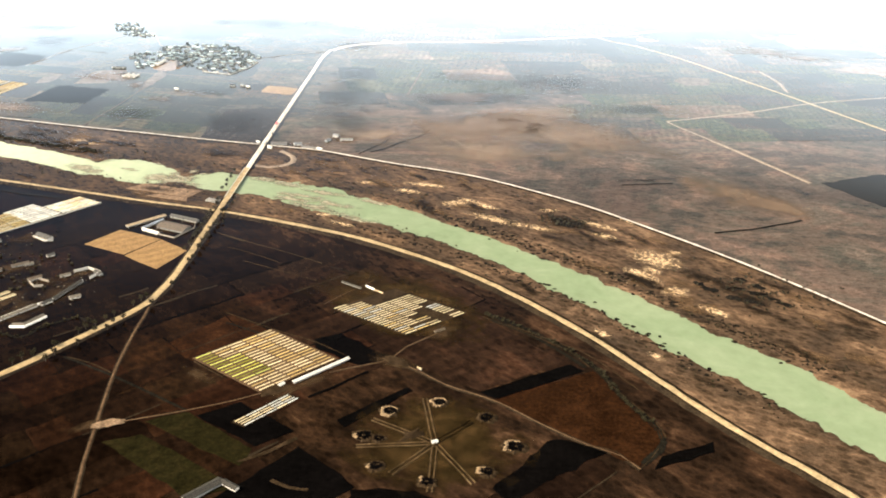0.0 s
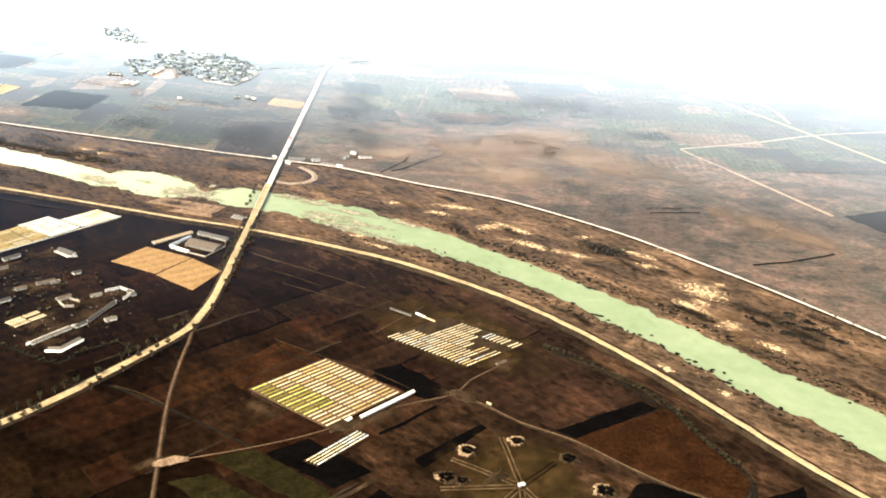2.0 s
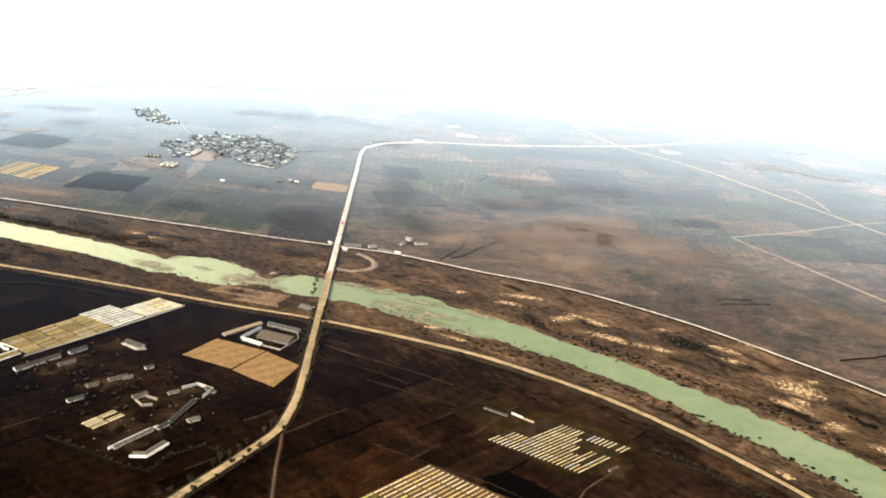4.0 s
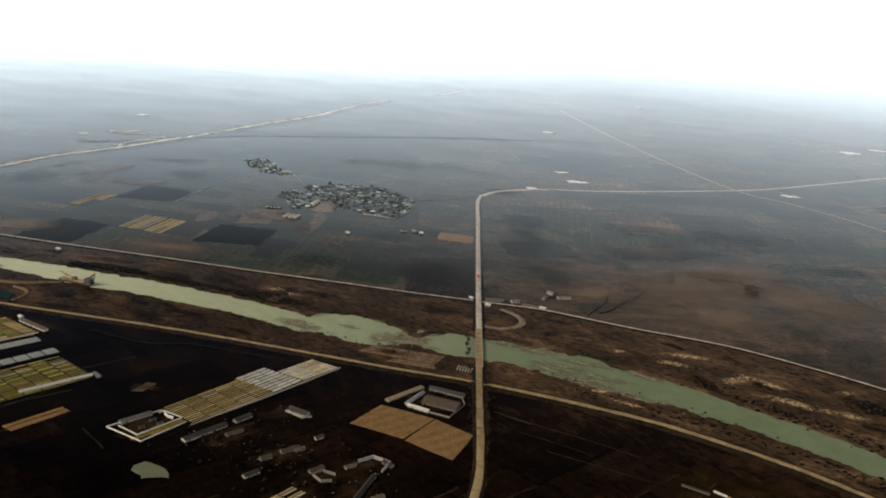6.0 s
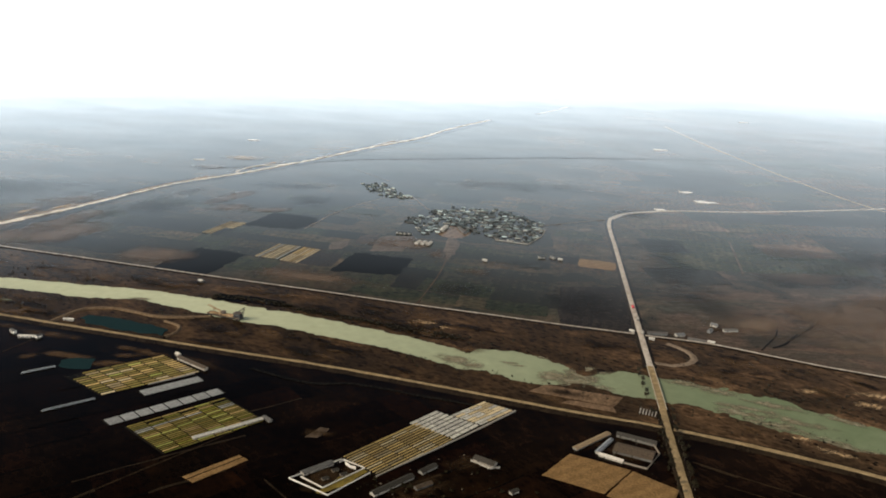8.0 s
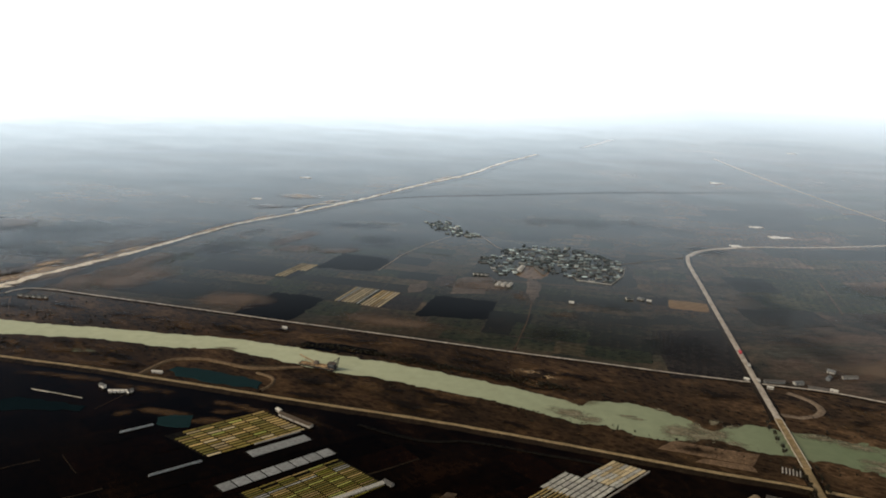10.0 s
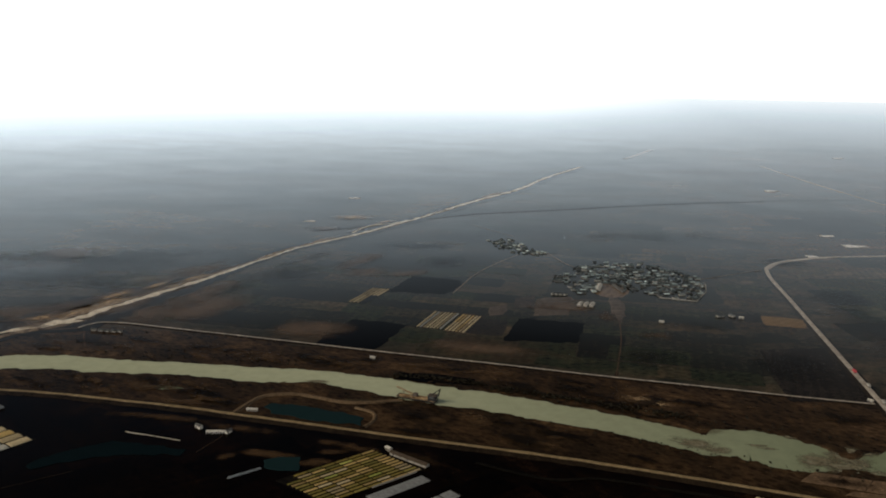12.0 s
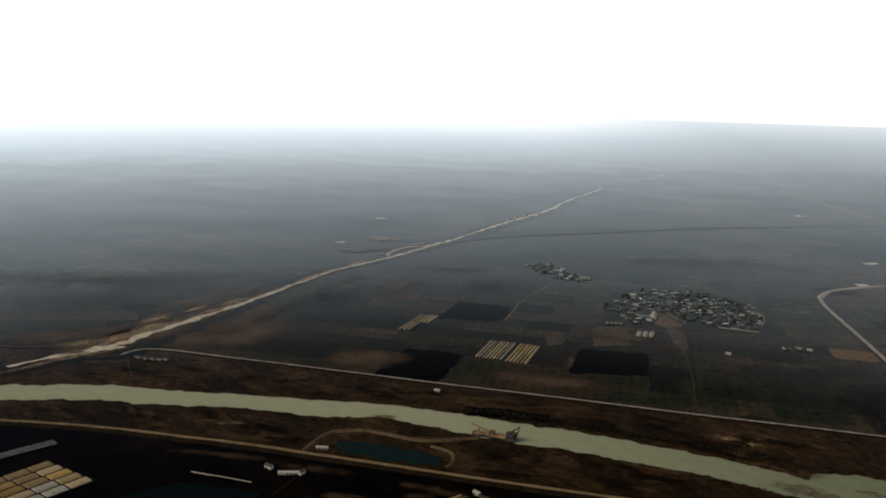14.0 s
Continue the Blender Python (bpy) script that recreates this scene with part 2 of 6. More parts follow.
M_MUD = earth("river_mud", [(0.3, (0.018, 0.0125, 0.007)), (0.5, (0.055, 0.039, 0.02)), (0.7, (0.12, 0.092, 0.05))], 0.3, 0.03)
M_GRASS = earth("dull_grass", [(0.3, (0.005, 0.0042, 0.0015)), (0.5, (0.0095, 0.008, 0.0028)), (0.7, (0.016, 0.012, 0.0044))], 0.4, 0.03, 0.5, None, 47)
M_TAN = earth("straw_field", [(0.3, (0.16159, 0.09697, 0.03770)), (0.7, (0.22616, 0.14003, 0.05925))], 0.4, 0.09, 0.4, None, 47, grain=0.35)
M_PALE = earth("pale_dry_grass", [(0.3, (0.06, 0.045, 0.03)), (0.7, (0.11, 0.08, 0.055))], 0.25, 0.012)
M_SAND = earth("river_sand", [(0.3, (0.04, 0.026, 0.014)), (0.42, (0.17, 0.105, 0.05)), (0.5, (0.4, 0.28, 0.15)), (0.57, (0.25, 0.16, 0.08)), (0.66, (0.07, 0.045, 0.024))], 0.4, 0.06, 0.6)
M_DRY = earth("dry_grassland", [(0.3, (0.03, 0.022, 0.015)), (0.7, (0.06, 0.043, 0.029))], 0.25, 0.012)
M_SCRUB = earth("dark_scrub_ground", [(0.3, (0.0048, 0.0042, 0.003)), (0.6, (0.0108, 0.009, 0.006)), (0.8, (0.024, 0.018, 0.012))], 0.4, 0.03, 0.8)
M_RED = earth("reddish_soil", [(0.3, (0.00624, 0.002724, 0.001178)), (0.5, (0.01482, 0.006226, 0.00257)), (0.7, (0.02808, 0.01141, 0.004498))], 0.3, 0.03)
M_ROAD = earth("packed_pale_road", [(0.3, (0.22387, 0.16118, 0.07994)), (0.5, (0.30324, 0.22642, 0.11846)), (0.62, (0.26000, 0.18870, 0.09474)), (0.75, (0.18785, 0.13037, 0.06218))], 0.5, 0.02, 0.2, grain=0.4, mottle=0.4)
M_ROAD_N = earth("packed_grey_road", [(0.3, (0.35700, 0.31025, 0.24650)), (0.6, (0.47600, 0.42075, 0.34000)), (0.72, (0.30600, 0.26350, 0.20400))], 0.5, 0.02, 0.2, grain=0.2)
M_TRACK = earth("earth_track", [(0.3, (0.0504, 0.03024, 0.0168)), (0.7, (0.0896, 0.05544, 0.0294))], 0.5, 0.02, 0.3, grain=0.2)
M_LANE = earth("pale_earth_lane", [(0.3, (0.14, 0.106, 0.07)), (0.7, (0.25, 0.19, 0.13))], 0.5, 0.03, 0.3, grain=0.3)
M_VERGE = earth("grass_verge", [(0.3, (0.0072, 0.0054, 0.0036)), (0.7, (0.03, 0.021, 0.012))], 0.5, 0.05, 0.6)
M_WADI = earth("dry_river_bed", [(0.3, (0.06, 0.042, 0.026)), (0.42, (0.15, 0.11, 0.07)), (0.5, (0.3, 0.225, 0.14)), (0.57, (0.19, 0.138, 0.085)), (0.66, (0.08, 0.056, 0.034))], 0.25, 0.03, 0.5, grain=0.35)
M_GRAVEL = earth("pale_channel_gravel", [(0.3, (0.34, 0.27, 0.18)), (0.42, (0.7, 0.6, 0.44)), (0.5, (0.88, 0.8, 0.63)), (0.6, (0.52, 0.43, 0.3)), (0.7, (0.74, 0.63, 0.46))], 0.3, 0.05, 0.5, grain=0.4, mottle=0.45)
M_YARD = earth("bright_bare_yard", [(0.3, (0.66, 0.62, 0.55)), (0.7, (0.82, 0.78, 0.7))], 0.4, 0.05)
M_PLOT = earth("garden_plot_soil", [(0.3, (0.08, 0.05, 0.027)), (0.5, (0.17, 0.113, 0.066)), (0.7, (0.105, 0.066, 0.036))], 0.4, 0.05, 0.4, None, 20)
M_CONCRETE = paint("old_concrete", (0.42, 0.38, 0.3))
M_LIME = paint("fresh_limewash", (0.66, 0.62, 0.53), 0.4, 0.8)
M_WHITE = paint("whitewash", (0.33, 0.3, 0.245), 0.5, 0.6)
M_FILM = paint("plastic_film", (0.54, 0.45, 0.28), 0.4, 0.5, 0.5, [(0.0, (0.5, 0.45, 0.36)), (0.35, (0.85, 0.82, 0.72)), (1.0, (1.15, 1.12, 1.05))])
M_FILM_GREEN = paint("green_seedlings", (0.2, 0.19, 0.028), 0.45, 0.5, 0.9, [(0.0, (0.45, 0.5, 0.4)), (0.6, (1.0, 1.0, 0.8)), (1.0, (1.7, 1.6, 1.5))])
M_FILM_LIME = paint("film_over_seedlings", (0.43, 0.44, 0.11), 0.35, 0.5, 0.7, [(0.0, (0.6, 0.65, 0.5)), (1.0, (1.2, 1.15, 1.1))])
M_FILM_OLIVE = paint("olive_cover", (0.2, 0.175, 0.045), 0.35, 0.3, 0.9, [(0.0, (0.6, 0.65, 0.6)), (0.5, (1.1, 0.9, 0.7)), (1.0, (1.4, 1.3, 1.3))])
M_FILM_BROWN = paint("brown_straw_mat", (0.44, 0.31, 0.115), 0.35, 0.3, 0.9, [(0.0, (0.6, 0.6, 0.6)), (1.0, (1.35, 1.35, 1.3))])
M_FILM_WHITE = paint("white_film", (0.44, 0.43, 0.37), 0.55, 0.4, 0.5, [(0.0, (0.75, 0.75, 0.75)), (1.0, (1.2, 1.2, 1.15))])
M_FILM_GREY = paint("grey_film", (0.24, 0.25, 0.24), 0.4, 0.3, 0.5, [(0.0, (0.8, 0.8, 0.8)), (1.0, (1.2, 1.2, 1.2))])
M_ROOF = paint("tiled_roof", (0.2, 0.235, 0.235), 0.6, 0.6, 0.8, [(0.0, (0.06, 0.06, 0.06)), (0.36, (0.17, 0.19, 0.185)), (0.56, (0.5, 0.56, 0.55)), (0.74, (1.15, 1.22, 1.2)), (0.88, (2.1, 2.2, 2.15)), (1.0, (3.8, 3.8, 3.7))], 0.45)
M_WALL = paint("rendered_wall", (0.15, 0.143, 0.125), 0.25, 0.3, 0.85, [(0.0, (0.6, 0.6, 0.6)), (1.0, (1.4, 1.4, 1.35))])
M_EARTHWALL = paint("earth_wall", (0.2, 0.17, 0.13), 0.3)
M_WINDOW = paint("dim_window", (0.09, 0.09, 0.085), 0.3)
M_DARKWOOD = paint("dark_door", (0.03, 0.025, 0.02), 0.3)
M_STEEL = paint("rusty_steel", (0.10, 0.075, 0.055), 0.4)
M_REDPAINT = paint("red_paint", (0.45, 0.03, 0.03), 0.2)
M_TYRE = paint("tyre_rubber", (0.015, 0.015, 0.015), 0.2)
M_BARK = paint("bark", (0.05, 0.04, 0.03), 0.3, 2.0)
M_LEAF = paint("dull_leaf", (0.024, 0.021, 0.012), 0.4, 2.0, 0.9, [(0.0, (0.5, 0.5, 0.5)), (1.0, (1.3, 1.2, 1.0))], 0.35)


def soft_earth(name, stops, scale, grain=0.4, cover=1.0, fade=0.9):
    """Soil that lies in broken patches over the ground: whole in its middle, ragged and thin towards its rim."""
    n = Nodes(name)
    a = n.noise(scale, 8, 0.72, None, 0.3)
    b = n.noise(scale * 2.3, 8, 0.75)
    col = n.ramp(b, stops)
    small = n.noise(0.4, 4, 0.7)
    col = n.mix(grain, col, n.ramp(small, [(0.3, grey(0.45)), (0.7, grey(1.5))]), "MULTIPLY")
    own = n.add("VectorMath", {0: n.add("TexCoord").outputs["Generated"], 1: (0.5, 0.5, 0.5)}, operation="SUBTRACT").outputs[0]
    own = n.add("VectorMath", {0: own, 1: (2.0, 2.0, 0.0)}, operation="MULTIPLY").outputs[0]
    reach = n.add("VectorMath", {0: own}, operation="LENGTH").outputs["Value"]
    inner = n.math("MULTIPLY", n.math("SUBTRACT", 0.72, reach), fade)
    show = n.math("ADD", n.math("MULTIPLY", n.math("SUBTRACT", a, 0.5), 2.6), inner)
    alpha = n.math("MULTIPLY", n.add("MapRange", {0: show, 1: -0.05, 2: 0.55, 3: 0.0, 4: 1.0}).outputs[0], cover)
    rim = n.add("MapRange", {0: reach, 1: 0.6, 2: 0.98, 3: 1.0, 4: 0.0}).outputs[0]
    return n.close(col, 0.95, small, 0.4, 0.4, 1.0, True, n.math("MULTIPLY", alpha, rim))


M_SOFT_SAND = soft_earth("scattered_sand", [(0.3, (0.09, 0.058, 0.03)), (0.42, (0.26, 0.165, 0.08)), (0.52, (0.6, 0.43, 0.24)), (0.6, (0.34, 0.22, 0.11)), (0.7, (0.16, 0.1, 0.052))], 0.16, cover=0.95, fade=0.6)
M_SOFT_TAN = soft_earth("scattered_tan_soil", [(0.35, (0.045, 0.026, 0.012)), (0.5, (0.12, 0.072, 0.034)), (0.65, (0.075, 0.048, 0.024))], 0.035, cover=0.55)
M_SOFT_YARD = soft_earth("trodden_yard_soil", [(0.35, (0.02, 0.0125, 0.006)), (0.5, (0.052, 0.032, 0.0155)), (0.65, (0.034, 0.022, 0.0115))], 0.05, cover=0.7, fade=0.7)
M_SOFT_DRY = soft_earth("scattered_dry_grass", [(0.35, (0.065, 0.045, 0.028)), (0.5, (0.14, 0.094, 0.058)), (0.65, (0.1, 0.072, 0.046))], 0.009, cover=0.8)
M_SOFT_STRAW = soft_earth("scattered_straw_coloured_grass", [(0.35, (0.095, 0.068, 0.045)), (0.5, (0.2, 0.142, 0.094)), (0.65, (0.14, 0.104, 0.07))], 0.009, cover=0.7)
M_SOFT_DARK = soft_earth("scattered_damp_soil", [(0.35, (0.004, 0.0042, 0.0036)), (0.6, (0.012, 0.0115, 0.009))], 0.008, cover=0.3)
M_SOFT_MUD = soft_earth("silt_under_shallow_water", [(0.35, (0.1, 0.085, 0.05)), (0.5, (0.2, 0.18, 0.115)), (0.65, (0.31, 0.295, 0.2))], 0.045, cover=0.9, fade=1.0)
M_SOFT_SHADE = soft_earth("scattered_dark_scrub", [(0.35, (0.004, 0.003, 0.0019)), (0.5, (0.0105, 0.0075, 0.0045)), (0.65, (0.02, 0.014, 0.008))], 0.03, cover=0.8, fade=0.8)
M_SOFT_OLIVE = soft_earth("thin_olive_turf", [(0.35, (0.008, 0.005, 0.0018)), (0.5, (0.021, 0.0132, 0.0046)), (0.65, (0.042, 0.024, 0.0085))], 0.02, cover=0.85, fade=1.6)
M_CREAM = earth("pale_subsoil", [(0.3, (0.06545, 0.03974, 0.01963)), (0.5, (0.159, 0.1099, 0.06077)), (0.7, (0.0935, 0.06077, 0.03272))], 0.5, 0.08, 0.5)
M_RIDGE = earth("trodden_trench_bank", [(0.3, (0.014, 0.009, 0.0045)), (0.5, (0.05, 0.032, 0.0155)), (0.7, (0.085, 0.055, 0.028))], 0.5, 0.08, 0.5)
M_SPOIL = earth("trodden_brown_spoil", [(0.3, (0.00672, 0.00476, 0.00252)), (0.5, (0.02240, 0.01456, 0.00756)), (0.7, (0.03920, 0.02520, 0.01344))], 0.5, 0.06, 0.5)


def water(name, colour, gloss=0.5, rough=0.06, silt=None, west=None):
    n = Nodes(name)
    a = n.noise(0.012, 5, 0.6, distortion=1.0)
    col = n.ramp(a, [(0.3, colour), (0.72, silt or colour)])
    # westward the water takes on yellow silt and haze glare, both as colour
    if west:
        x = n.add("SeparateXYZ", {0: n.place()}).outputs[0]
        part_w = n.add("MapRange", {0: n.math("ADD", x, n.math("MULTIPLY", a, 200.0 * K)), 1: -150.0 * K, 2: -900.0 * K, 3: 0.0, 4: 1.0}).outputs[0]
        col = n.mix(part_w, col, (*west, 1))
    col = n.mix(0.25, col, n.ramp(n.noise(0.06, 4), [(0.3, grey(0.7)), (0.7, grey(1.3))]), "MULTIPLY")
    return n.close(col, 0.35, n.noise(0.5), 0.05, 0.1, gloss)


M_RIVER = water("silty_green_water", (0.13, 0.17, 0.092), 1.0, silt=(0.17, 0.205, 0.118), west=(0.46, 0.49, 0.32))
M_POND = water("dark_teal_water", (0.01, 0.025, 0.026), 0.5)
M_POND_DIM = water("murky_dark_water", (0.004, 0.0095, 0.011), 0.35)
M_POND_PALE = water("pale_pond_water", (0.12, 0.13, 0.08), 1.0)


# ---- mesh helpers ----
def put(name, mesh, material=None, parent=None, label=""):
    ob = new(name, mesh)
    if material and not mesh.materials:
        mesh.materials.append(material)
    if parent:
        ob.parent = parent
    if label:
        ob["label"] = label
    return ob


def part(name, bm, material, parent=None, label="", smooth=False):
    mesh = bpy.data.meshes.new(name)
    bmesh.ops.recalc_face_normals(bm, faces=bm.faces)
    if smooth:
        for f in bm.faces:
            f.smooth = True
    bm.to_mesh(mesh)
    bm.free()
    return put(name, mesh, material, parent, label)


def empty(name, m, label, category, group="", kind=""):
    ob = new(name)
    ob.matrix_world = m
    return tagged(ob, label, category, group, kind)


def block(bm, x0, x1, y0, y1, z0, z1, bevel=0.0):
    made = bmesh.ops.create_cube(bm, size=1, matrix=Matrix.Translation(((x0 + x1) / 2, (y0 + y1) / 2, (z0 + z1) / 2)) @ Matrix.Diagonal((x1 - x0, y1 - y0, z1 - z0, 1)))
    if bevel:
        edges = {e for v in made["verts"] for e in v.link_edges}
        bmesh.ops.bevel(bm, geom=list(edges), offset=bevel, segments=1, affect="EDGES")
    return bm


def solid(faces, verts):
    bm = bmesh.new()
    vs = [bm.verts.new(v) for v in verts]
    for f in faces:
        bm.faces.new([vs[i] for i in f])
    return bm


def curve(points, step=14.0):
    """A smooth line through points of any number of columns (x, y, and widths), sampled about every step metres."""
    p = np.array(points, float) * K
    step *= K
    out = []
    for i in range(len(p) - 1):
        a, b, c, d = p[max(i - 1, 0)], p[i], p[i + 1], p[min(i + 2, len(p) - 1)]
        n = max(1, int(np.hypot(*(c - b)[:2]) / step))
        for k in range(n):
            t = k / n
            out.append(0.5 * (2 * b + (c - a) * t + (2 * a - 5 * b + 4 * c - d) * t * t + (3 * b - a - 3 * c + d) * t ** 3))
    out.append(p[-1])
    return np.array(out)


def profile(name, line, rows, material, wobble=0.0, seed=0):
    """A strip along line: rows are (offset across, height) from its left edge to its right one."""
    way = np.gradient(line[:, :2], axis=0)
    way /= np.linalg.norm(way, axis=1)[:, None]
    side = np.stack((way[:, 1], -way[:, 0]), 1)
    verts, faces = [], []
    for i in range(len(line)):
        for k, (off, z) in enumerate(rows):
            j = 1 + wobble * noise.noise((line[i, 0] * 0.045 / K, line[i, 1] * 0.045 / K, seed + (off > 0) * 7.3))
            w = line[i, 2] if line.shape[1] > 2 else 1.0
            verts.append((line[i, 0] + side[i, 0] * off * j * w, line[i, 1] + side[i, 1] * off * j * w, z))
    m = len(rows)
    for i in range(len(line) - 1):
        for k in range(m - 1):
            a = i * m + k
            faces.append((a, a + 1, a + m + 1, a + m))
    mesh = bpy.data.meshes.new(name)
    mesh.from_pydata(verts, [], faces)
    mesh.materials.append(material)
    return mesh


def patch(corners, z=0.2, wobble=2.0, seed=0, step=9.0, skirt=0.25, spread=5.0):
    """A slab of land with uneven edges over its corners."""
    ring = []
    c = np.array(corners, float) * K
    wobble, step = wobble * K, step * K
    for i in range(len(c)):
        a, b = c[i], c[(i + 1) % len(c)]
        n = max(1, int(np.hypot(*(b - a)) / step))
        for k in range(n):
            q = a + (b - a) * k / n
            ring.append((q[0] + wobble * noise.noise((q[0] * 0.06 / K, q[1] * 0.06 / K, seed)), q[1] + wobble * noise.noise((q[0] * 0.06 / K, q[1] * 0.06 / K, seed + 9))))
    n = len(ring)
    bm = bmesh.new()
    top = [bm.verts.new((x, y, z)) for x, y in ring]
    mx, my = sum(x for x, _ in ring) / n, sum(y for _, y in ring) / n
    low = [bm.verts.new((x + (x - mx) / math.hypot(x - mx, y - my) * spread, y + (y - my) / math.hypot(x - mx, y - my) * spread, z - skirt)) for x, y in ring]
    bm.faces.new(top)
    for i in range(n):
        bm.faces.new((top[i], low[i], low[(i + 1) % n], top[(i + 1) % n]))
    return bm


def blob(cx, cy, rx, ry, turn, z=0.25, seed=0, rough=0.45, n=40):
    """A patch with an irregular rounded outline, highest in the middle."""
    cx, cy, rx, ry = cx * K, cy * K, rx * K, ry * K
    bm = bmesh.new()
    mid = bm.verts.new((cx, cy, z + 0.25))
    rings = []
    for f, h in ((0.6, z + 0.18), (1.0, z), (1.14, z - 0.5)):
        ring = []
        for i in range(n):
            a = 2 * math.pi * i / n
            r = f * (1 + rough * noise.noise((math.cos(a) * 1.6 + seed * 3.1, math.sin(a) * 1.6, seed)) + 0.5 * rough * noise.noise((math.cos(a) * 5 + seed, math.sin(a) * 5, seed + 4.0)))
            u, v = rx * r * math.cos(a), ry * r * math.sin(a)
            ring.append(bm.verts.new((cx + u * math.cos(turn) - v * math.sin(turn), cy + u * math.sin(turn) + v * math.cos(turn), h)))
        rings.append(ring)
    for i in range(n):
        j = (i + 1) % n
        bm.faces.new((mid, rings[0][i], rings[0][j]))
        for a, b in ((rings[0], rings[1]), (rings[1], rings[2])):
            bm.faces.new((a[i], b[i], b[j], a[j]))
    return bm


# ---- the land: ground, river, roads ----
RIVER = [(-2300, 1300, 32), (-1950, 1395, 32), (-1750, 1445, 31), (-1620, 1480, 31), (-1511, 1507, 29), (-1400, 1509, 27), (-1297, 1519, 26), (-1177, 1516, 30),
         (-1110, 1526, 22), (-1030, 1509, 30), (-940, 1489, 32), (-868, 1478, 31), (-795, 1460, 30), (-695, 1432, 29), (-625, 1406, 30), (-592, 1384, 25), (-560, 1399, 40), (-520, 1392, 46),
         (-480, 1378, 42), (-452, 1368, 17), (-425, 1362, 10), (-402, 1366, 25), (-375, 1368, 39), (-345, 1363, 41), (-262, 1348, 38), (-205, 1325, 48),
         (-163, 1304, 45), (-116, 1281, 42), (-71, 1266, 38), (-26, 1236, 34), (17, 1209, 32), (99, 1152, 31), (173, 1087, 34), (243, 1022, 38),
         (313, 942, 41), (375, 888, 43), (425, 830, 43), (472, 770, 41), (560, 660, 40), (700, 480, 40)]
river_line = curve(RIVER, 20)


def river_depth(x, y):
    """1 in mid river, 0 on its banks, below 0 outside."""
    best = np.full(x.shape, -9.0)
    for (ax, ay, aw), (bx, by, bw) in zip(river_line[:-1], river_line[1:]):
        dx, dy = bx - ax, by - ay
        t = np.clip(((x - ax) * dx + (y - ay) * dy) / (dx * dx + dy * dy), 0, 1)
        d = np.hypot(x - ax - t * dx, y - ay - t * dy)
        best = np.maximum(best, 1 - d / (aw + t * (bw - aw)))
    return best


N_DIKE = [(-2600, 1620), (-1900, 1650), (-1551, 1685), (-1393, 1688), (-1045, 1642), (-713, 1600), (-346, 1561), (-238, 1550), (62, 1467), (245, 1356), (461, 1152), (580, 1018), (700, 880), (1000, 520)]
S_DIKE = [(-2600, 1270), (-2100, 1330), (-1800, 1368), (-1420, 1389), (-1080, 1356), (-740, 1313), (-443, 1257), (-280, 1226), (-104, 1167), (73, 1053), (192, 929), (294, 791), (379, 694), (520, 520), (700, 300)]


def side_of(points, x):
    """Height y of a west-east line at x."""
    p = sorted((q[0], q[1]) for q in points)
    return float(np.interp(x, [q[0] for q in p], [q[1] for q in p]))


def spaced(lo, hi, fine, far):
    mid = np.arange(lo, hi + 1, fine)
    out = np.geomspace(fine, far, 26)
    return np.concatenate((lo - np.cumsum(out)[::-1], mid, hi + np.cumsum(out)))


xs, ys = spaced(-850, 310, 3.2, 4200.0), spaced(345, 785, 2.7, 4200.0)
gx, gy = np.meshgrid(xs, ys)
rough1 = np.array([noise.fractal((a * 0.045 / K, b * 0.045 / K, 0.0), 0.8, 2.2, 4) for a, b in zip(gx.ravel(), gy.ravel())]).reshape(gx.shape)
depth = river_depth(gx, gy)
near = np.clip(1 + depth * 1.2, 0, 1)                       # 1 at the water, 0 on the plain
gz = -0.05 + 0.04 * rough1 + near * (0.45 * rough1 - 0.15)
gz = np.where(depth > -0.35, gz - 5.0 * np.clip(depth + 0.34 * rough1 + 0.02, -0.1, 0.8), gz)
rows_n, cols_n = gx.shape
idx = np.arange(rows_n * cols_n).reshape(gx.shape)
quads = np.stack((idx[:-1, :-1], idx[:-1, 1:], idx[1:, 1:], idx[1:, :-1]), -1).reshape(-1, 4)
ground_mesh = bpy.data.meshes.new("ground")
ground_mesh.from_pydata(np.stack((gx, gy, gz), -1).reshape(-1, 3).tolist(), [], quads.tolist())
ground_mesh.polygons.foreach_set("use_smooth", [True] * len(quads))
cx, cy = (gx[:-1, :-1] + gx[1:, 1:]) / (2 * K), (gy[:-1, :-1] + gy[1:, 1:]) / (2 * K)
zone = np.where(cy > np.interp(cx, *np.array(N_DIKE).T), 1, np.where(cy < np.interp(cx, *np.array(S_DIKE).T), 2, 0))
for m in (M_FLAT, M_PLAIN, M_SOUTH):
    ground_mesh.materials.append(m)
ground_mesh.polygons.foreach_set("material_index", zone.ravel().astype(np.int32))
tagged(put("ground", ground_mesh), "flat brown river plain with scrub and bare soil", "ground", kind="structure")

wide = river_line.copy()
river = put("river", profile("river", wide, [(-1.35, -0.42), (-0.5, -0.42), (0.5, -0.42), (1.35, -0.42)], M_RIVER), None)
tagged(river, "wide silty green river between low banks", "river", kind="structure")


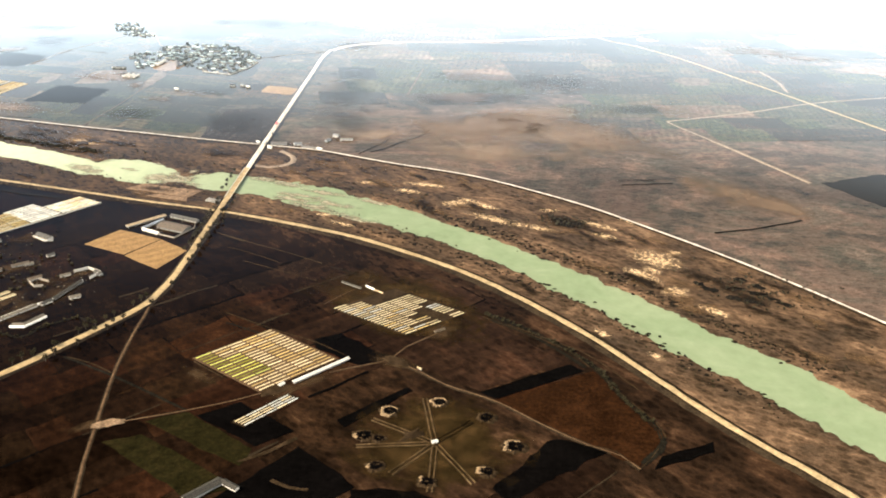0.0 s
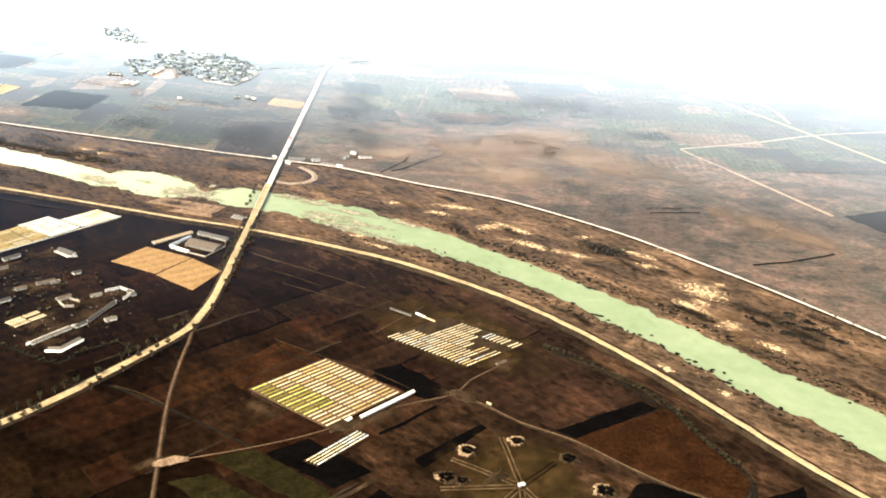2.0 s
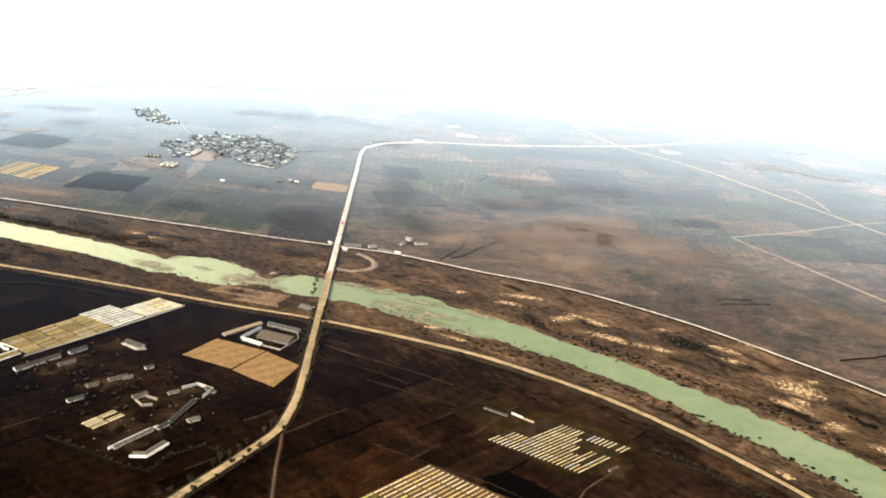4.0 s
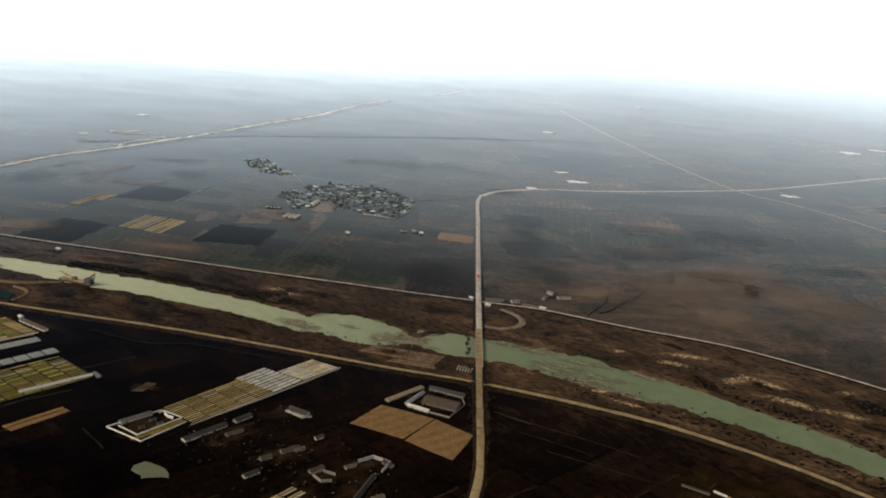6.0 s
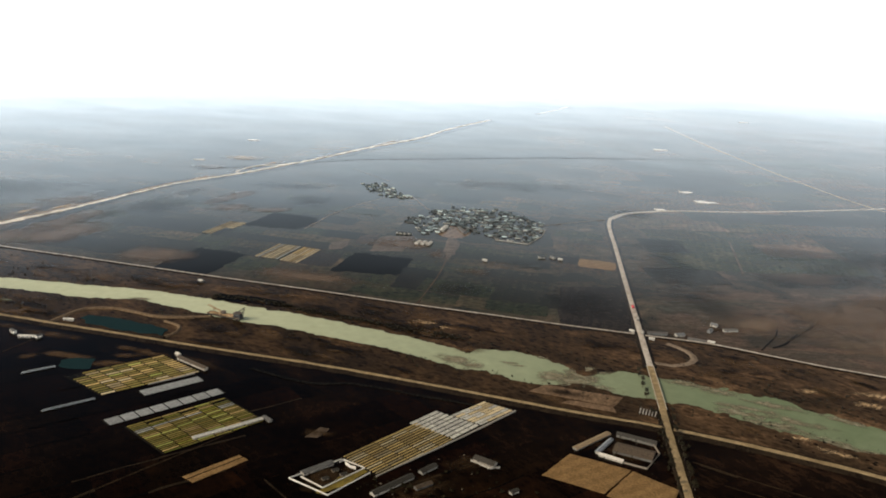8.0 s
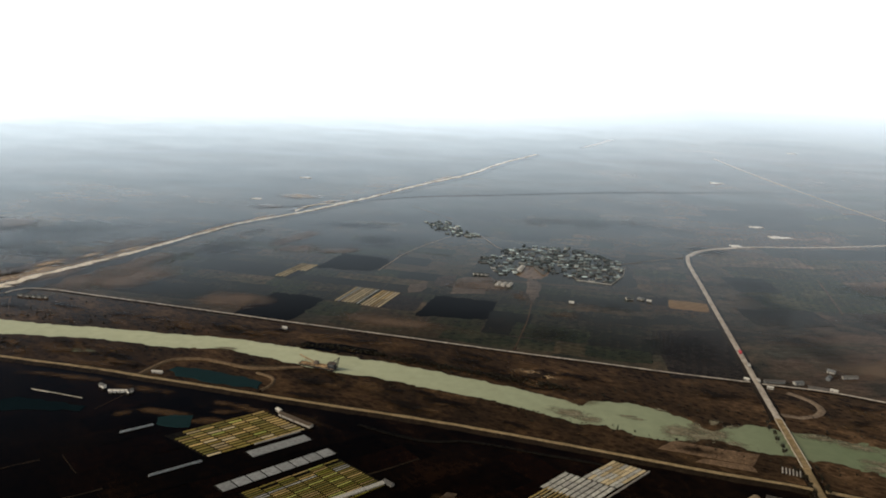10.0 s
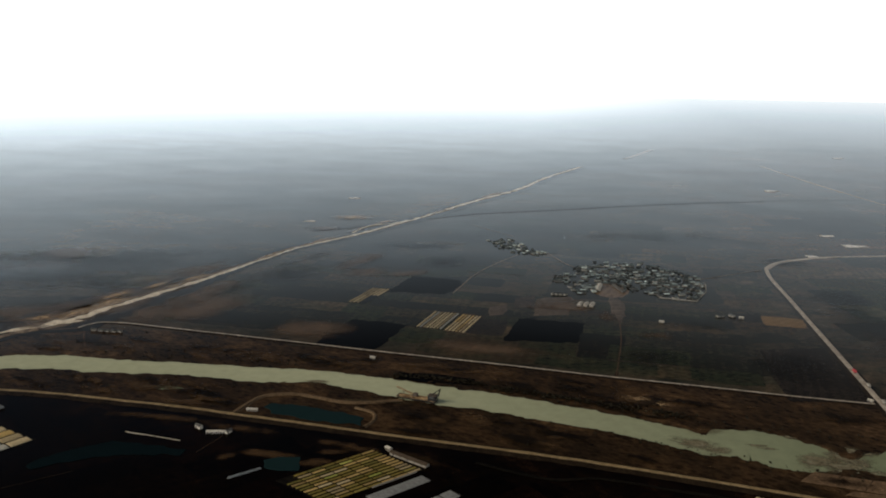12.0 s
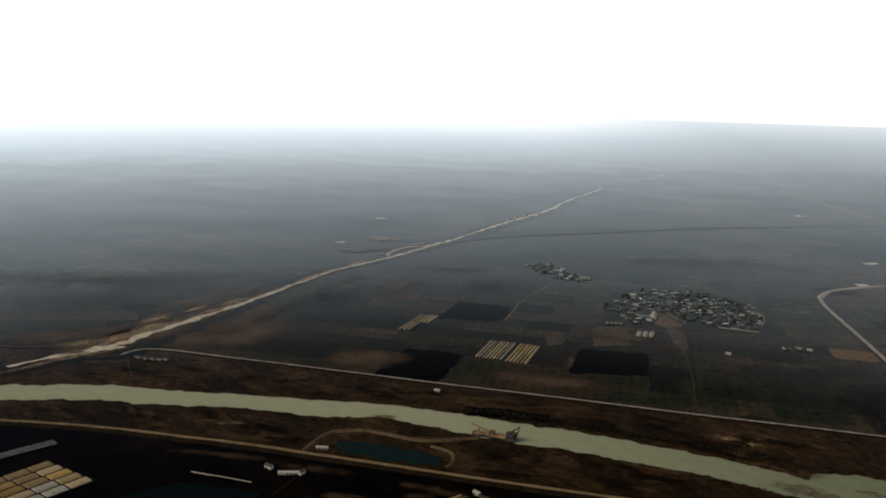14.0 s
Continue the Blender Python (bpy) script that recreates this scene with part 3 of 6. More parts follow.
def road(name, points, width, material, label, shoulder=2.0, height=0.7, wobble=0.12, step=14.0, kind="structure", verge=True):
    """A packed carriageway on a low bank, with grassy shoulders as a part."""
    line = curve(points, step)
    h, shoulder = width * K / 2, shoulder * K
    rows = [(-h, height - 0.12), (-h * 0.5, height), (0, height + 0.06), (h * 0.5, height), (h, height - 0.12)]
    if not verge:
        rows = [(-h - 1.5, -0.1)] + rows + [(h + 1.5, -0.1)]
    ob = put(name, profile(name, line, rows, material, wobble, len(points)))
    tagged(ob, label, "road", kind=kind)
    if verge:
        s = h + shoulder
        put("verge", profile("verge", line, [(-s - height * 2.5, -0.6), (-s, height - 0.2), (-h * 0.8, height - 0.16), (h * 0.8, height - 0.16), (s, height - 0.2), (s + height * 2.5, -0.6)], M_VERGE, 0.2, len(points) + 3), None, ob)
    return ob


MAIN_S = [(-620, 590), (-560, 650), (-497, 716), (-446, 779), (-409, 838), (-376, 895), (-350, 946), (-340, 1010), (-338, 1075), (-338, 1180), (-338, 1296)]
MAIN_N = [(-337, 1428), (-337, 1560), (-336, 1885), (-335, 2110), (-335, 2265), (-326, 2350), (-285, 2422), (-220, 2472), (-150, 2510), (43, 2575), (400, 2750), (600, 2880), (890, 3110), (1060, 3250), (1250, 3370), (1700, 3640)]
road("main_road_south", MAIN_S, 8.5, M_ROAD, "pale packed main road on a low bank", 1.6, 1.0, 0.25)
road("main_road_north", MAIN_N[:6], 8.6, M_ROAD_N, "pale grey main road running north past the village", 2.0, 1.0)
road("main_road_far", MAIN_N[5:], 8.6, M_ROAD_N, "pale grey main road bending east across the plain", 2.0, 0.45, verge=False)
road("dike_road_north_west", [(-1551, 1660), (-1536, 1692), (-1490, 1700), (-1393, 1688), (-1206, 1664), (-1045, 1642), (-867, 1621), (-713, 1600), (-567, 1584), (-452, 1570), (-346, 1561)], 4.2, M_ROAD_N, "narrow pale dike road along the river", 1.6, 0.8, 0.25)
road("dike_road_north_east", [(-331, 1558), (-238, 1550), (-160, 1526), (-89, 1503), (-4, 1482), (62, 1460), (157, 1408), (245, 1350), (325, 1281), (396, 1217), (461, 1152), (519, 1089), (580, 1018), (700, 880)], 4.8, M_ROAD_N, "narrow pale dike road beyond the river", 1.6, 0.8, 0.25)
road("dike_road_south_west", [(-2100, 1330), (-1800, 1368), (-1570, 1384), (-1498, 1388), (-1420, 1389), (-1348, 1384), (-1246, 1377), (-1162, 1366), (-1080, 1356), (-984, 1343), (-901, 1333), (-820, 1324), (-740, 1313), (-660, 1299), (-581, 1284), (-506, 1269), (-443, 1257), (-367, 1246), (-344, 1240)], 6.5, M_ROAD, "pale earth dike road beside the river", 2.5, 1.4, 0.35, 9)
road("dike_road_south_east", [(-332, 1238), (-280, 1226), (-191, 1200), (-104, 1167), (7, 1104), (73, 1053), (129, 999), (192, 929), (246, 856), (294, 791), (337, 738), (379, 694), (440, 620), (520, 520)], 8.5, M_ROAD, "broad sandy dike road beside the river", 3.0, 1.4, 0.35, 9)
road("track_south", [(-345, 940), (-343, 915), (-342, 876), (-336, 805), (-325, 735), (-318, 697), (-309, 646), (-298, 600), (-285, 540)], 2.6, M_TRACK, "narrow earth track between dark fields", 1.5, 0.4)
road("track_spur", [(-320, 702), (-290, 716), (-255, 731), (-212, 752), (-185, 768), (-160, 785)], 1.7, M_TRACK, "short earth track to the seedling beds", 1.2, 0.35)
road("track_beds", [(-110, 822), (-88, 834), (-46, 857), (-30, 885), (16, 931)], 1.7, M_TRACK, "earth track between seedling beds", 1.2, 0.35)
road("track_fields", [(-46, 856), (-13, 837), (18, 813), (73, 787), (118, 752), (160, 724), (192, 709), (208, 690)], 1.9, M_TRACK, "earth track across dark fields", 1.5, 0.35)
road("track_west", [(-1010, 820), (-960, 900), (-915, 971), (-885, 1020), (-858, 1063), (-830, 1110), (-806, 1150)], 2.0, M_SPOIL, "earth track past the western beds", 1.2, 0.35)
road("village_track", [(-688, 1602), (-679, 1690), (-671, 1782), (-667, 1934), (-664, 2039)], 2.0, M_TRACK, "earth track from the dike to the village", 1.0, 0.35)
road("village_lane", [(-978, 2006), (-968, 2060), (-951, 2161), (-912, 2280), (-872, 2372)], 2.6, M_LANE, "earth lane between fields and hamlet", 1.0, 0.35)
road("hamlet_lane", [(-806, 2402), (-757, 2290), (-735, 2270)], 2.4, M_LANE, "earth lane from hamlet to village", 1.0, 0.35)
road("village_east_lane", [(-490, 2215), (-400, 2290), (-338, 2335)], 2.4, M_LANE, "earth lane from village to main road", 1.0, 0.35)
road("field_path", [(-321, 1166), (-266, 1139), (-206, 1113), (-157, 1087)], 2.2, M_SPOIL, "worn grassy path between dark fields", 1.0, 0.35)
road("field_path", [(-295, 1121), (-248, 1100), (-212, 1080)], 0.8, M_SPOIL, "thin worn footpath between dark fields", 0.4, 0.35)
road("field_path", [(-138, 974), (-113, 1009), (-83, 1047)], 0.9, M_TRACK, "thin earth bank beside the beds", 0.4, 0.35)
road("field_path", [(-1178, 1259), (-1165, 1307)], 0.9, M_TRACK, "thin pale footpath by the fish pond", 0.4, 0.35)
road("bend_track", [(-1099, 2125), (-1085, 2156), (-1075, 2198), (-1071, 2272), (-1096, 2367), (-1122, 2429)], 7, M_SPOIL, "worn curving track on the plain", 1.5, 0.35, 0.5)
road("far_road", [(60, 4350), (150, 3826), (280, 3240), (420, 2780), (540, 2650), (640, 2520), (733, 2353), (853, 2130), (946, 1952), (1060, 1740)], 7, M_ROAD, "pale road across the far plain", 0.5, 0.35, verge=False)
road("branch_road", [(1500, 2400), (1250, 2292), (1090, 2222), (873, 2121), (672, 1994), (500, 1899), (472, 1882), (482, 1858), (562, 1727), (665, 1542)], 5, M_LANE, "reddish earth road with a sharp bend", 0.5, 0.35, verge=False)
road("west_track", [(-1900, 1640), (-1753, 1660), (-1700, 1667), (-1661, 1680), (-1632, 1662), (-1600, 1642), (-1551, 1661)], 6, M_TRACK, "earth track crossing the dry river bed", 1.5, 0.5)
road("loop_track", [(-330, 1452), (-305, 1447), (-285, 1457), (-269, 1480), (-275, 1510), (-300, 1535)], 5, M_LANE, "curved sandy turning track by the bridge", 0.5, 0.4, verge=False)

WADI = [(-1850, 1440, 9), (-1760, 1490, 8), (-1677, 1548, 8), (-1650, 1595, 9), (-1622, 1640, 12), (-1606, 1680, 30), (-1590, 1746, 32), (-1560, 1830, 28), (-1503, 1965, 17), (-1450, 2132, 8), (-1395, 2325, 8),
        (-1290, 2500, 9), (-1225, 2640, 9), (-1160, 2800, 10), (-1050, 3100, 11), (-930, 3380, 11), (-845, 3700, 11), (-710, 4080, 10)]
wadi_line = curve(WADI, 25)
tagged(put("dry_river_bed", profile("dry_river_bed", wadi_line, [(-0.6, -0.4), (-0.35, 0.3), (-0.1, 0.45), (0.3, 0.4), (0.6, 0.3), (0.85, -0.4)], M_WADI, 1.5, 5)), "pale sandy dry river bed winding north", "river bed", kind="structure")
for name, points, wob in (("gravel_channel", [(-1683, 1572, 4), (-1650, 1620, 5), (-1618, 1660, 11), (-1580, 1708, 8), (-1558, 1780, 7), (-1532, 1850, 7), (-1489, 1968, 5), (-1440, 2130, 3.5), (-1380, 2325, 3.5),
                                              (-1290, 2500, 4), (-1228, 2640, 4), (-1160, 2800, 4.5), (-1050, 3100, 5), (-930, 3380, 5), (-845, 3700, 5), (-710, 4080, 4)], 1.3),
                          ("gravel_channel", [(-1300, 2520, 3), (-1292, 2585, 4), (-1270, 2640, 4), (-1226, 2672, 3), (-1195, 2730, 3)], 0.8)):
    tagged(put(name, profile(name, curve(points, 9), [(-1.2, 0.3), (-0.9, 0.58), (0.9, 0.58), (1.2, 0.3)], M_GRAVEL, wob, 11)), "bright gravel channel within the dry river bed", "river bed", kind="structure")
for off, lab in ((2.1, "dark strip beside the dry river bed"), (-1.9, "dark strip beside the dry river bed")):
    tagged(put("scrub_strip", profile("scrub_strip", wadi_line[8:], [(off - 0.9, 0.1), (off - 0.4, 0.4), (off + 0.4, 0.4), (off + 0.9, 0.1)], M_SCRUB, 0.5, off)), lab, "scrub", kind="stuff")
tagged(put("dry_river_bed_far", profile("dry_river_bed_far", curve([(-510, 4440, 12), (-430, 4660, 14), (-350, 4900, 12)], 40), [(-1.3, -0.4), (-1, 0.3), (1, 0.3), (1.3, -0.4)], M_WADI, 0.6, 8)), "pale far stretch of dry river bed", "river bed", kind="structure")


# ---- fields ----
def field(corners, material, label, z=0.2, wobble=2.5, seed=0):
    return tagged(part("field", patch(corners, z, wobble, seed, spread=0.8 if corners[0][1] < 1350 else 4.0), material), label, "field", "fields of the plain", "structure")


BANKS = []


def parcels(origin, turn, size, nu, nv, material, label, keep, seed):
    """A patchwork of field parcels; keep(x, y) says whether land at a place is tilled."""
    rng = random.Random(seed)
    c, s = math.cos(radians(turn)), math.sin(radians(turn))
    to = lambda u, v: (origin[0] + u * c - v * s, origin[1] + u * s + v * c)
    v = 0.0
    for j in range(nv):
        dv = size[1] * rng.uniform(0.7, 1.3)
        u = -rng.uniform(0, size[0])
        while u < nu * size[0]:
            du = size[0] * rng.choice((0.5, 0.8, 1.0, 1.3, 1.9))
            corners = [to(u + 0.3, v + 0.3), to(u + du - 0.3, v + 0.3), to(u + du - 0.3, v + dv - 0.3), to(u + 0.3, v + dv - 0.3)]
            mid = to(u + du / 2, v + dv / 2)
            if all(keep(*q) for q in corners + [mid]):
                if rng.random() < 0.55:
                    BANKS.append((corners[0], corners[1], rng.uniform(0.5, 1.3), rng.random()))
                if rng.random() < 0.22:
                    BANKS.append((corners[1], corners[2], rng.uniform(0.4, 0.9), rng.random()))
                field(corners, material, label, 0.16 + 0.05 * rng.random(), 5.0, rng.random() * 50)
            u += du
        v += dv


wadi_x = lambda y: float(np.interp(y, [q[1] for q in WADI], [q[0] for q in WADI]))
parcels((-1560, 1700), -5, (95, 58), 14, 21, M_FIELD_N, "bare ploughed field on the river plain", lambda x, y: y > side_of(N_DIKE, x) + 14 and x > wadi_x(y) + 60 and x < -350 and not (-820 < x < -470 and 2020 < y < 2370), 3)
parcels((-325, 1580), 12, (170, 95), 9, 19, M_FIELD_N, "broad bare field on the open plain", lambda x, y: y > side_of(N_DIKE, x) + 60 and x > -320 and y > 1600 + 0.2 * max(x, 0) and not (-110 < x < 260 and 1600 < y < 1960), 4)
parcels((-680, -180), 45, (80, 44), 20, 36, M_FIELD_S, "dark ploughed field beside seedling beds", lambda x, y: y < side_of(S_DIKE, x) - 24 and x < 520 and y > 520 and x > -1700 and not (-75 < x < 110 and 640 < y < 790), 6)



def field_banks(name, chosen, material, label):
    """Low earth balks between the parcels, each a little bent and of uneven width."""
    verts, faces = [], []
    for (ax, ay), (bx, by), w, r in chosen:
        ax, ay, bx, by, w = ax * K, ay * K, bx * K, by * K, w * K
        d = Vector((bx - ax, by - ay))
        n = max(2, int(d.length / 6))
        side = Vector((-d.y, d.x)).normalized()
        for i in range(n + 1):
            q = Vector((ax, ay)) + d * (i / n) + side * 1.2 * noise.noise((i * 0.4, r * 50, 0))
            h = w * (0.7 + 0.5 * noise.noise((i * 0.9, r * 70, 3)))
            k = len(verts)
            verts += [(q.x - side.x * 2 * h, q.y - side.y * 2 * h, 0.2), (q.x, q.y, 0.27), (q.x + side.x * 2 * h, q.y + side.y * 2 * h, 0.2)]
            if i:
                faces += [(k - 3, k, k + 1, k - 2), (k - 2, k + 1, k + 2, k - 1)]
    mesh = bpy.data.meshes.new(name)
    mesh.from_pydata(verts, [], faces)
    tagged(put(name, mesh, material), label, "field bank", "balks between the fields", "stuff")


north = [b for b in BANKS if b[0][1] > 1550]
south = [b for b in BANKS if b[0][1] <= 1550]
field_banks("field_bank", [b for b in north if 0.2 <= b[3] < 0.5 and b[0][1] < 2400], M_DRY, "pale grassy balks between ploughed fields")
field_banks("field_bank", [b for b in south if b[3] < 0.5], M_DARK, "black furrows between dark ploughed fields")
field_banks("field_bank", [b for b in south if 0.5 <= b[3] < 0.65], M_VERGE, "brown earth balks between dark ploughed fields")

BLACK = "black wet field, sharply edged"
field([(-1148, 1659), (-1124, 1797), (-1030, 1784), (-1060, 1651)], M_DARK, BLACK, 0.3, 6)
field([(-858, 1737), (-838, 1860), (-732, 1855), (-745, 1750)], M_DARK, BLACK, 0.3, 6)
field([(-1099, 1990), (-1072, 2120), (-972, 2104), (-990, 1997)], M_DARK, BLACK, 0.3, 6)
field([(-137, 889), (-109, 904), (-42, 862), (-76, 839), (-128, 866)], M_DARK, BLACK, 0.3, 6)
field([(55, 803), (158, 870), (172, 858), (75, 793)], M_DARK, BLACK, 0.3, 1)
field([(66, 650), (127, 731), (180, 713), (135, 680), (80, 630)], M_DARK, BLACK, 0.3, 6)
field([(-25, 640), (48, 625), (20, 600), (-70, 600), (-60, 635)], M_DARK, BLACK, 0.3, 6)
field([(-455, 1560), (-454, 1768), (-352, 1788), (-350, 1572)], M_DAMP, "dark damp field by the main road", 0.28)
field([(-994, 1560), (-896, 1552), (-896, 1530), (-990, 1534)], M_DARK, "dark reed-lined ditch by the river", 0.4)
field([(-190, 600), (-120, 690), (-60, 640), (-110, 590)], M_DARK, BLACK, 0.27)
field([(70, 790), (183, 858), (243, 746), (206, 696), (118, 757)], M_RED, "reddish bare field with rounded corner", 0.26)
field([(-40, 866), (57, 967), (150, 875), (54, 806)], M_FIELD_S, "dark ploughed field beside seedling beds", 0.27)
field([(-275, 716), (-239, 735), (-164, 684), (-168, 658), (-213, 681)], M_GRASS, "dull green grass field", 0.3)
field([(-304, 680), (-271, 694), (-164, 629), (-206, 612)], M_GRASS, "brownish grass field", 0.29)
field([(-486, 1100), (-455, 1153), (-392, 1131), (-424, 1077)], M_TAN, "straw-coloured stubble field", 0.34, 0.8)
field([(-421, 1073), (-390, 1129), (-346, 1100), (-368, 1041)], M_TAN, "straw-coloured stubble field", 0.36, 0.8)
field([(-412, 1915), (-407, 1963), (-347, 1955), (-356, 1912)], M_TAN, "straw-coloured field beside the main road", 0.34, 1.5)
field([(693, 1546), (827, 1610), (1000, 1600), (900, 1440), (762, 1448)], M_SCRUB, "large dark field far to the east", 0.3, 5)
field([(566, 2257), (600, 2300), (661, 2304), (646, 2237), (590, 2219)], M_PALE, "pale far field", 0.3)
for c in ([(-502, 1309), (-481, 1334), (-455, 1330), (-474, 1305)], [(-472, 1304), (-452, 1329), (-424, 1325), (-440, 1298)], [(-437, 1297), (-421, 1324), (-385, 1319), (-398, 1290)], [(-462, 1284), (-450, 1294), (-400, 1287), (-397, 1273)]):
    field(c, M_PLOT, "small reddish garden plot by the river", 0.5, 0.6)
field([(-841, 1017), (-802, 1070), (-798, 1067), (-836, 1014)], M_TAN, "narrow straw-coloured plot", 0.32, 0.3)
field([(-834, 1013), (-796, 1066), (-790, 1062), (-827, 1009)], M_TAN, "narrow straw-coloured plot", 0.34, 0.3)
field([(-745, 1126), (-735, 1150), (-724, 1150), (-732, 1128)], M_PALE, "bare pale soil heap", 0.4, 2)

field([(-300, 855), (-244, 935), (-190, 901), (-258, 827)], M_RED, "dark reddish field beside the seedling beds", 0.24, 1.5)
field([(222, 692), (234, 712), (289, 740), (285, 725)], M_DARK, BLACK, 0.3, 2)
field([(-88, 739), (-24, 803), (-18, 797), (-80, 727)], M_DARK, "narrow black wet strip of field", 0.3, 1)
field([(-228, 730), (-161, 688), (-130, 716), (-192, 757)], M_DARK, BLACK, 0.25, 2)
field([(-814, 1994), (-753, 2023), (-758, 1907), (-816, 1888)], M_PALE, "bare tan plot below the village", 0.3, 3)
field([(-855, 1993), (-822, 2016), (-823, 1945), (-854, 1927)], M_DRY, "bare brown plot below the village", 0.3, 3)
field([(-898, 1923), (-869, 1943), (-872, 1886), (-895, 1871)], M_PALE, "bare tan plot near the film tunnels", 0.3, 3)
field([(-462, 1964), (-420, 1972), (-430, 1938), (-466, 1930)], M_DAMP, "dark wet plot beside the straw field", 0.3, 3)
field([(-925, 1765), (-915, 1850), (-862, 1845), (-866, 1760)], M_DAMP, "dark damp field beside the film tunnels", 0.27, 3)

# sand, spoil and scrub on the river flats
SANDS = [(312, 1168, 36, 22, -0.5), (285, 1108, 26, 13, -0.9), (320, 1070, 18, 12, 0.2), (88, 1276, 50, 10, -0.4), (22, 1335, 26, 11, 0.3), (-30, 1409, 36, 8, -0.1),
         (-60, 1375, 22, 8, -0.2), (150, 1255, 24, 8, -0.4), (360, 1020, 22, 8, -0.7), (250, 1240, 20, 9, -0.5), (-125, 1405, 20, 7, 0.2), (205, 945, 12, 6, -0.9), (262, 900, 10, 6, -0.8),
         (-180, 1255, 14, 6, -0.3), (300, 1130, 14, 8, -0.8), (345, 1195, 12, 8, 0.3), (170, 1330, 16, 6, 0)]


def soft_patch(name, x, y, a, b, turn, z, material, label, category, group):
    """A low flat lens of soil on the land."""
    a, b = a * K, b * K
    bm = bmesh.new()
    mid = bm.verts.new((0, 0, 0))
    rings = [[bm.verts.new((a * f * math.cos(q * math.tau / 28), b * f * math.sin(q * math.tau / 28), h)) for q in range(28)] for f, h in ((0.8, -0.02), (1.0, -0.3))]
    for q in range(28):
        p = (q + 1) % 28
        bm.faces.new((mid, rings[0][q], rings[0][p]))
        bm.faces.new((rings[0][q], rings[1][q], rings[1][p], rings[0][p]))
    ob = tagged(part(name, bm, material), label, category, group, "stuff")
    ob.matrix_world = pose(x * K, y * K, z, 0, 0, math.degrees(turn))


RIVER_X, RIVER_Y, RIVER_W = np.array(RIVER, float).T


def dry_land(x, y, gap=0.15):
    """Whether a place lies on the flats between the dikes, clear of the water."""
    if -1210 < x < -950 and 1340 < y < 1475:
        return False
    wet = (float(np.interp(x, RIVER_X, RIVER_W)) * (1.4 if x > -150 else 1.05)) * (1 + gap)
    return side_of(S_DIKE, x) + 22 < y < side_of(N_DIKE, x) - 22 and abs(y - float(np.interp(x, RIVER_X, RIVER_Y))) > wet


for i, (x, y, a, b, r) in enumerate(SANDS):
    soft_patch("sand_patch", x, y, a * 1.5, b * 1.7, r, 0.42 + 0.004 * i, M_SOFT_SAND, "bright bare sand on the river flat", "sand", "sand patches on the flats")
rng = random.Random(17)
made = 0
while made < 112:
    x = rng.uniform(-260, 520) if made < 40 else rng.uniform(-1500, -380) if made < 74 else rng.uniform(-1580, -850)
    y = rng.uniform(850, 1620)
    if not dry_land(x, y, 0.45):
        continue
    a = rng.uniform(8, 26)
    soft_patch("soil_patch", x, y, a * 1.5, a * rng.uniform(0.5, 0.9), rng.gauss(-0.4, 0.3), 0.44 + 0.003 * made, M_SOFT_TAN, "ragged bare tan soil on the river flat", "bare soil", "bare soil on the flats")
    made += 1
made = 0
while made < 70:
    x, y = rng.uniform(-1550, 560), rng.uniform(850, 1680)
    if not dry_land(x, y, 0.5):
        continue
    a = rng.uniform(10, 30)
    soft_patch("scrub", x, y, a * 2.0, a * rng.uniform(0.4, 0.8), rng.gauss(-0.1 if x < -150 else -0.7, 0.2), 0.47 + 0.003 * made, M_SOFT_SHADE, "dark thin scrub on the river flat", "scrub", "thin scrub on the flats")
    made += 1
for i, (x, y, a, b, r) in enumerate([(40, 1740, 160, 75, 0.75), (170, 1850, 150, 80, 0.6), (60, 1610, 200, 70, 0.0), (230, 1740, 200, 110, 0.2), (330, 1700, 150, 60, -0.3), (-150, 1660, 90, 40, 0.3), (520, 1450, 130, 60, -0.6), (-1480, 1760, 90, 60, 1.3), (-1400, 1830, 120, 60, 1.3), (-1650, 1720, 130, 60, 0.3),
                                     (-760, 1960, 60, 30, 0.0), (-1180, 2130, 60, 40, 1.2), (-1215, 2230, 30, 110, -0.3), (-880, 1690, 130, 34, -0.05), (-1180, 1740, 70, 60, 0.1), (-1530, 2000, 40, 160, -0.2), (-1440, 1900, 50, 120, -0.25), (-1600, 1690, 70, 40, 0.7), (-1700, 1720, 110, 40, 0.5), (-1860, 2153, 60, 60, 0.0), (-1545, 1790, 34, 90, -0.3), (-1510, 1900, 26, 110, -0.25)]):
    soft_patch("dry_patch", x, y, a * 1.3, b * 1.3, r, 0.3 + 0.006 * i, M_SOFT_STRAW if -160 < x < 300 else M_SOFT_DRY, "paler dry grass on the open plain", "dry grass", "dry grass on the plain")
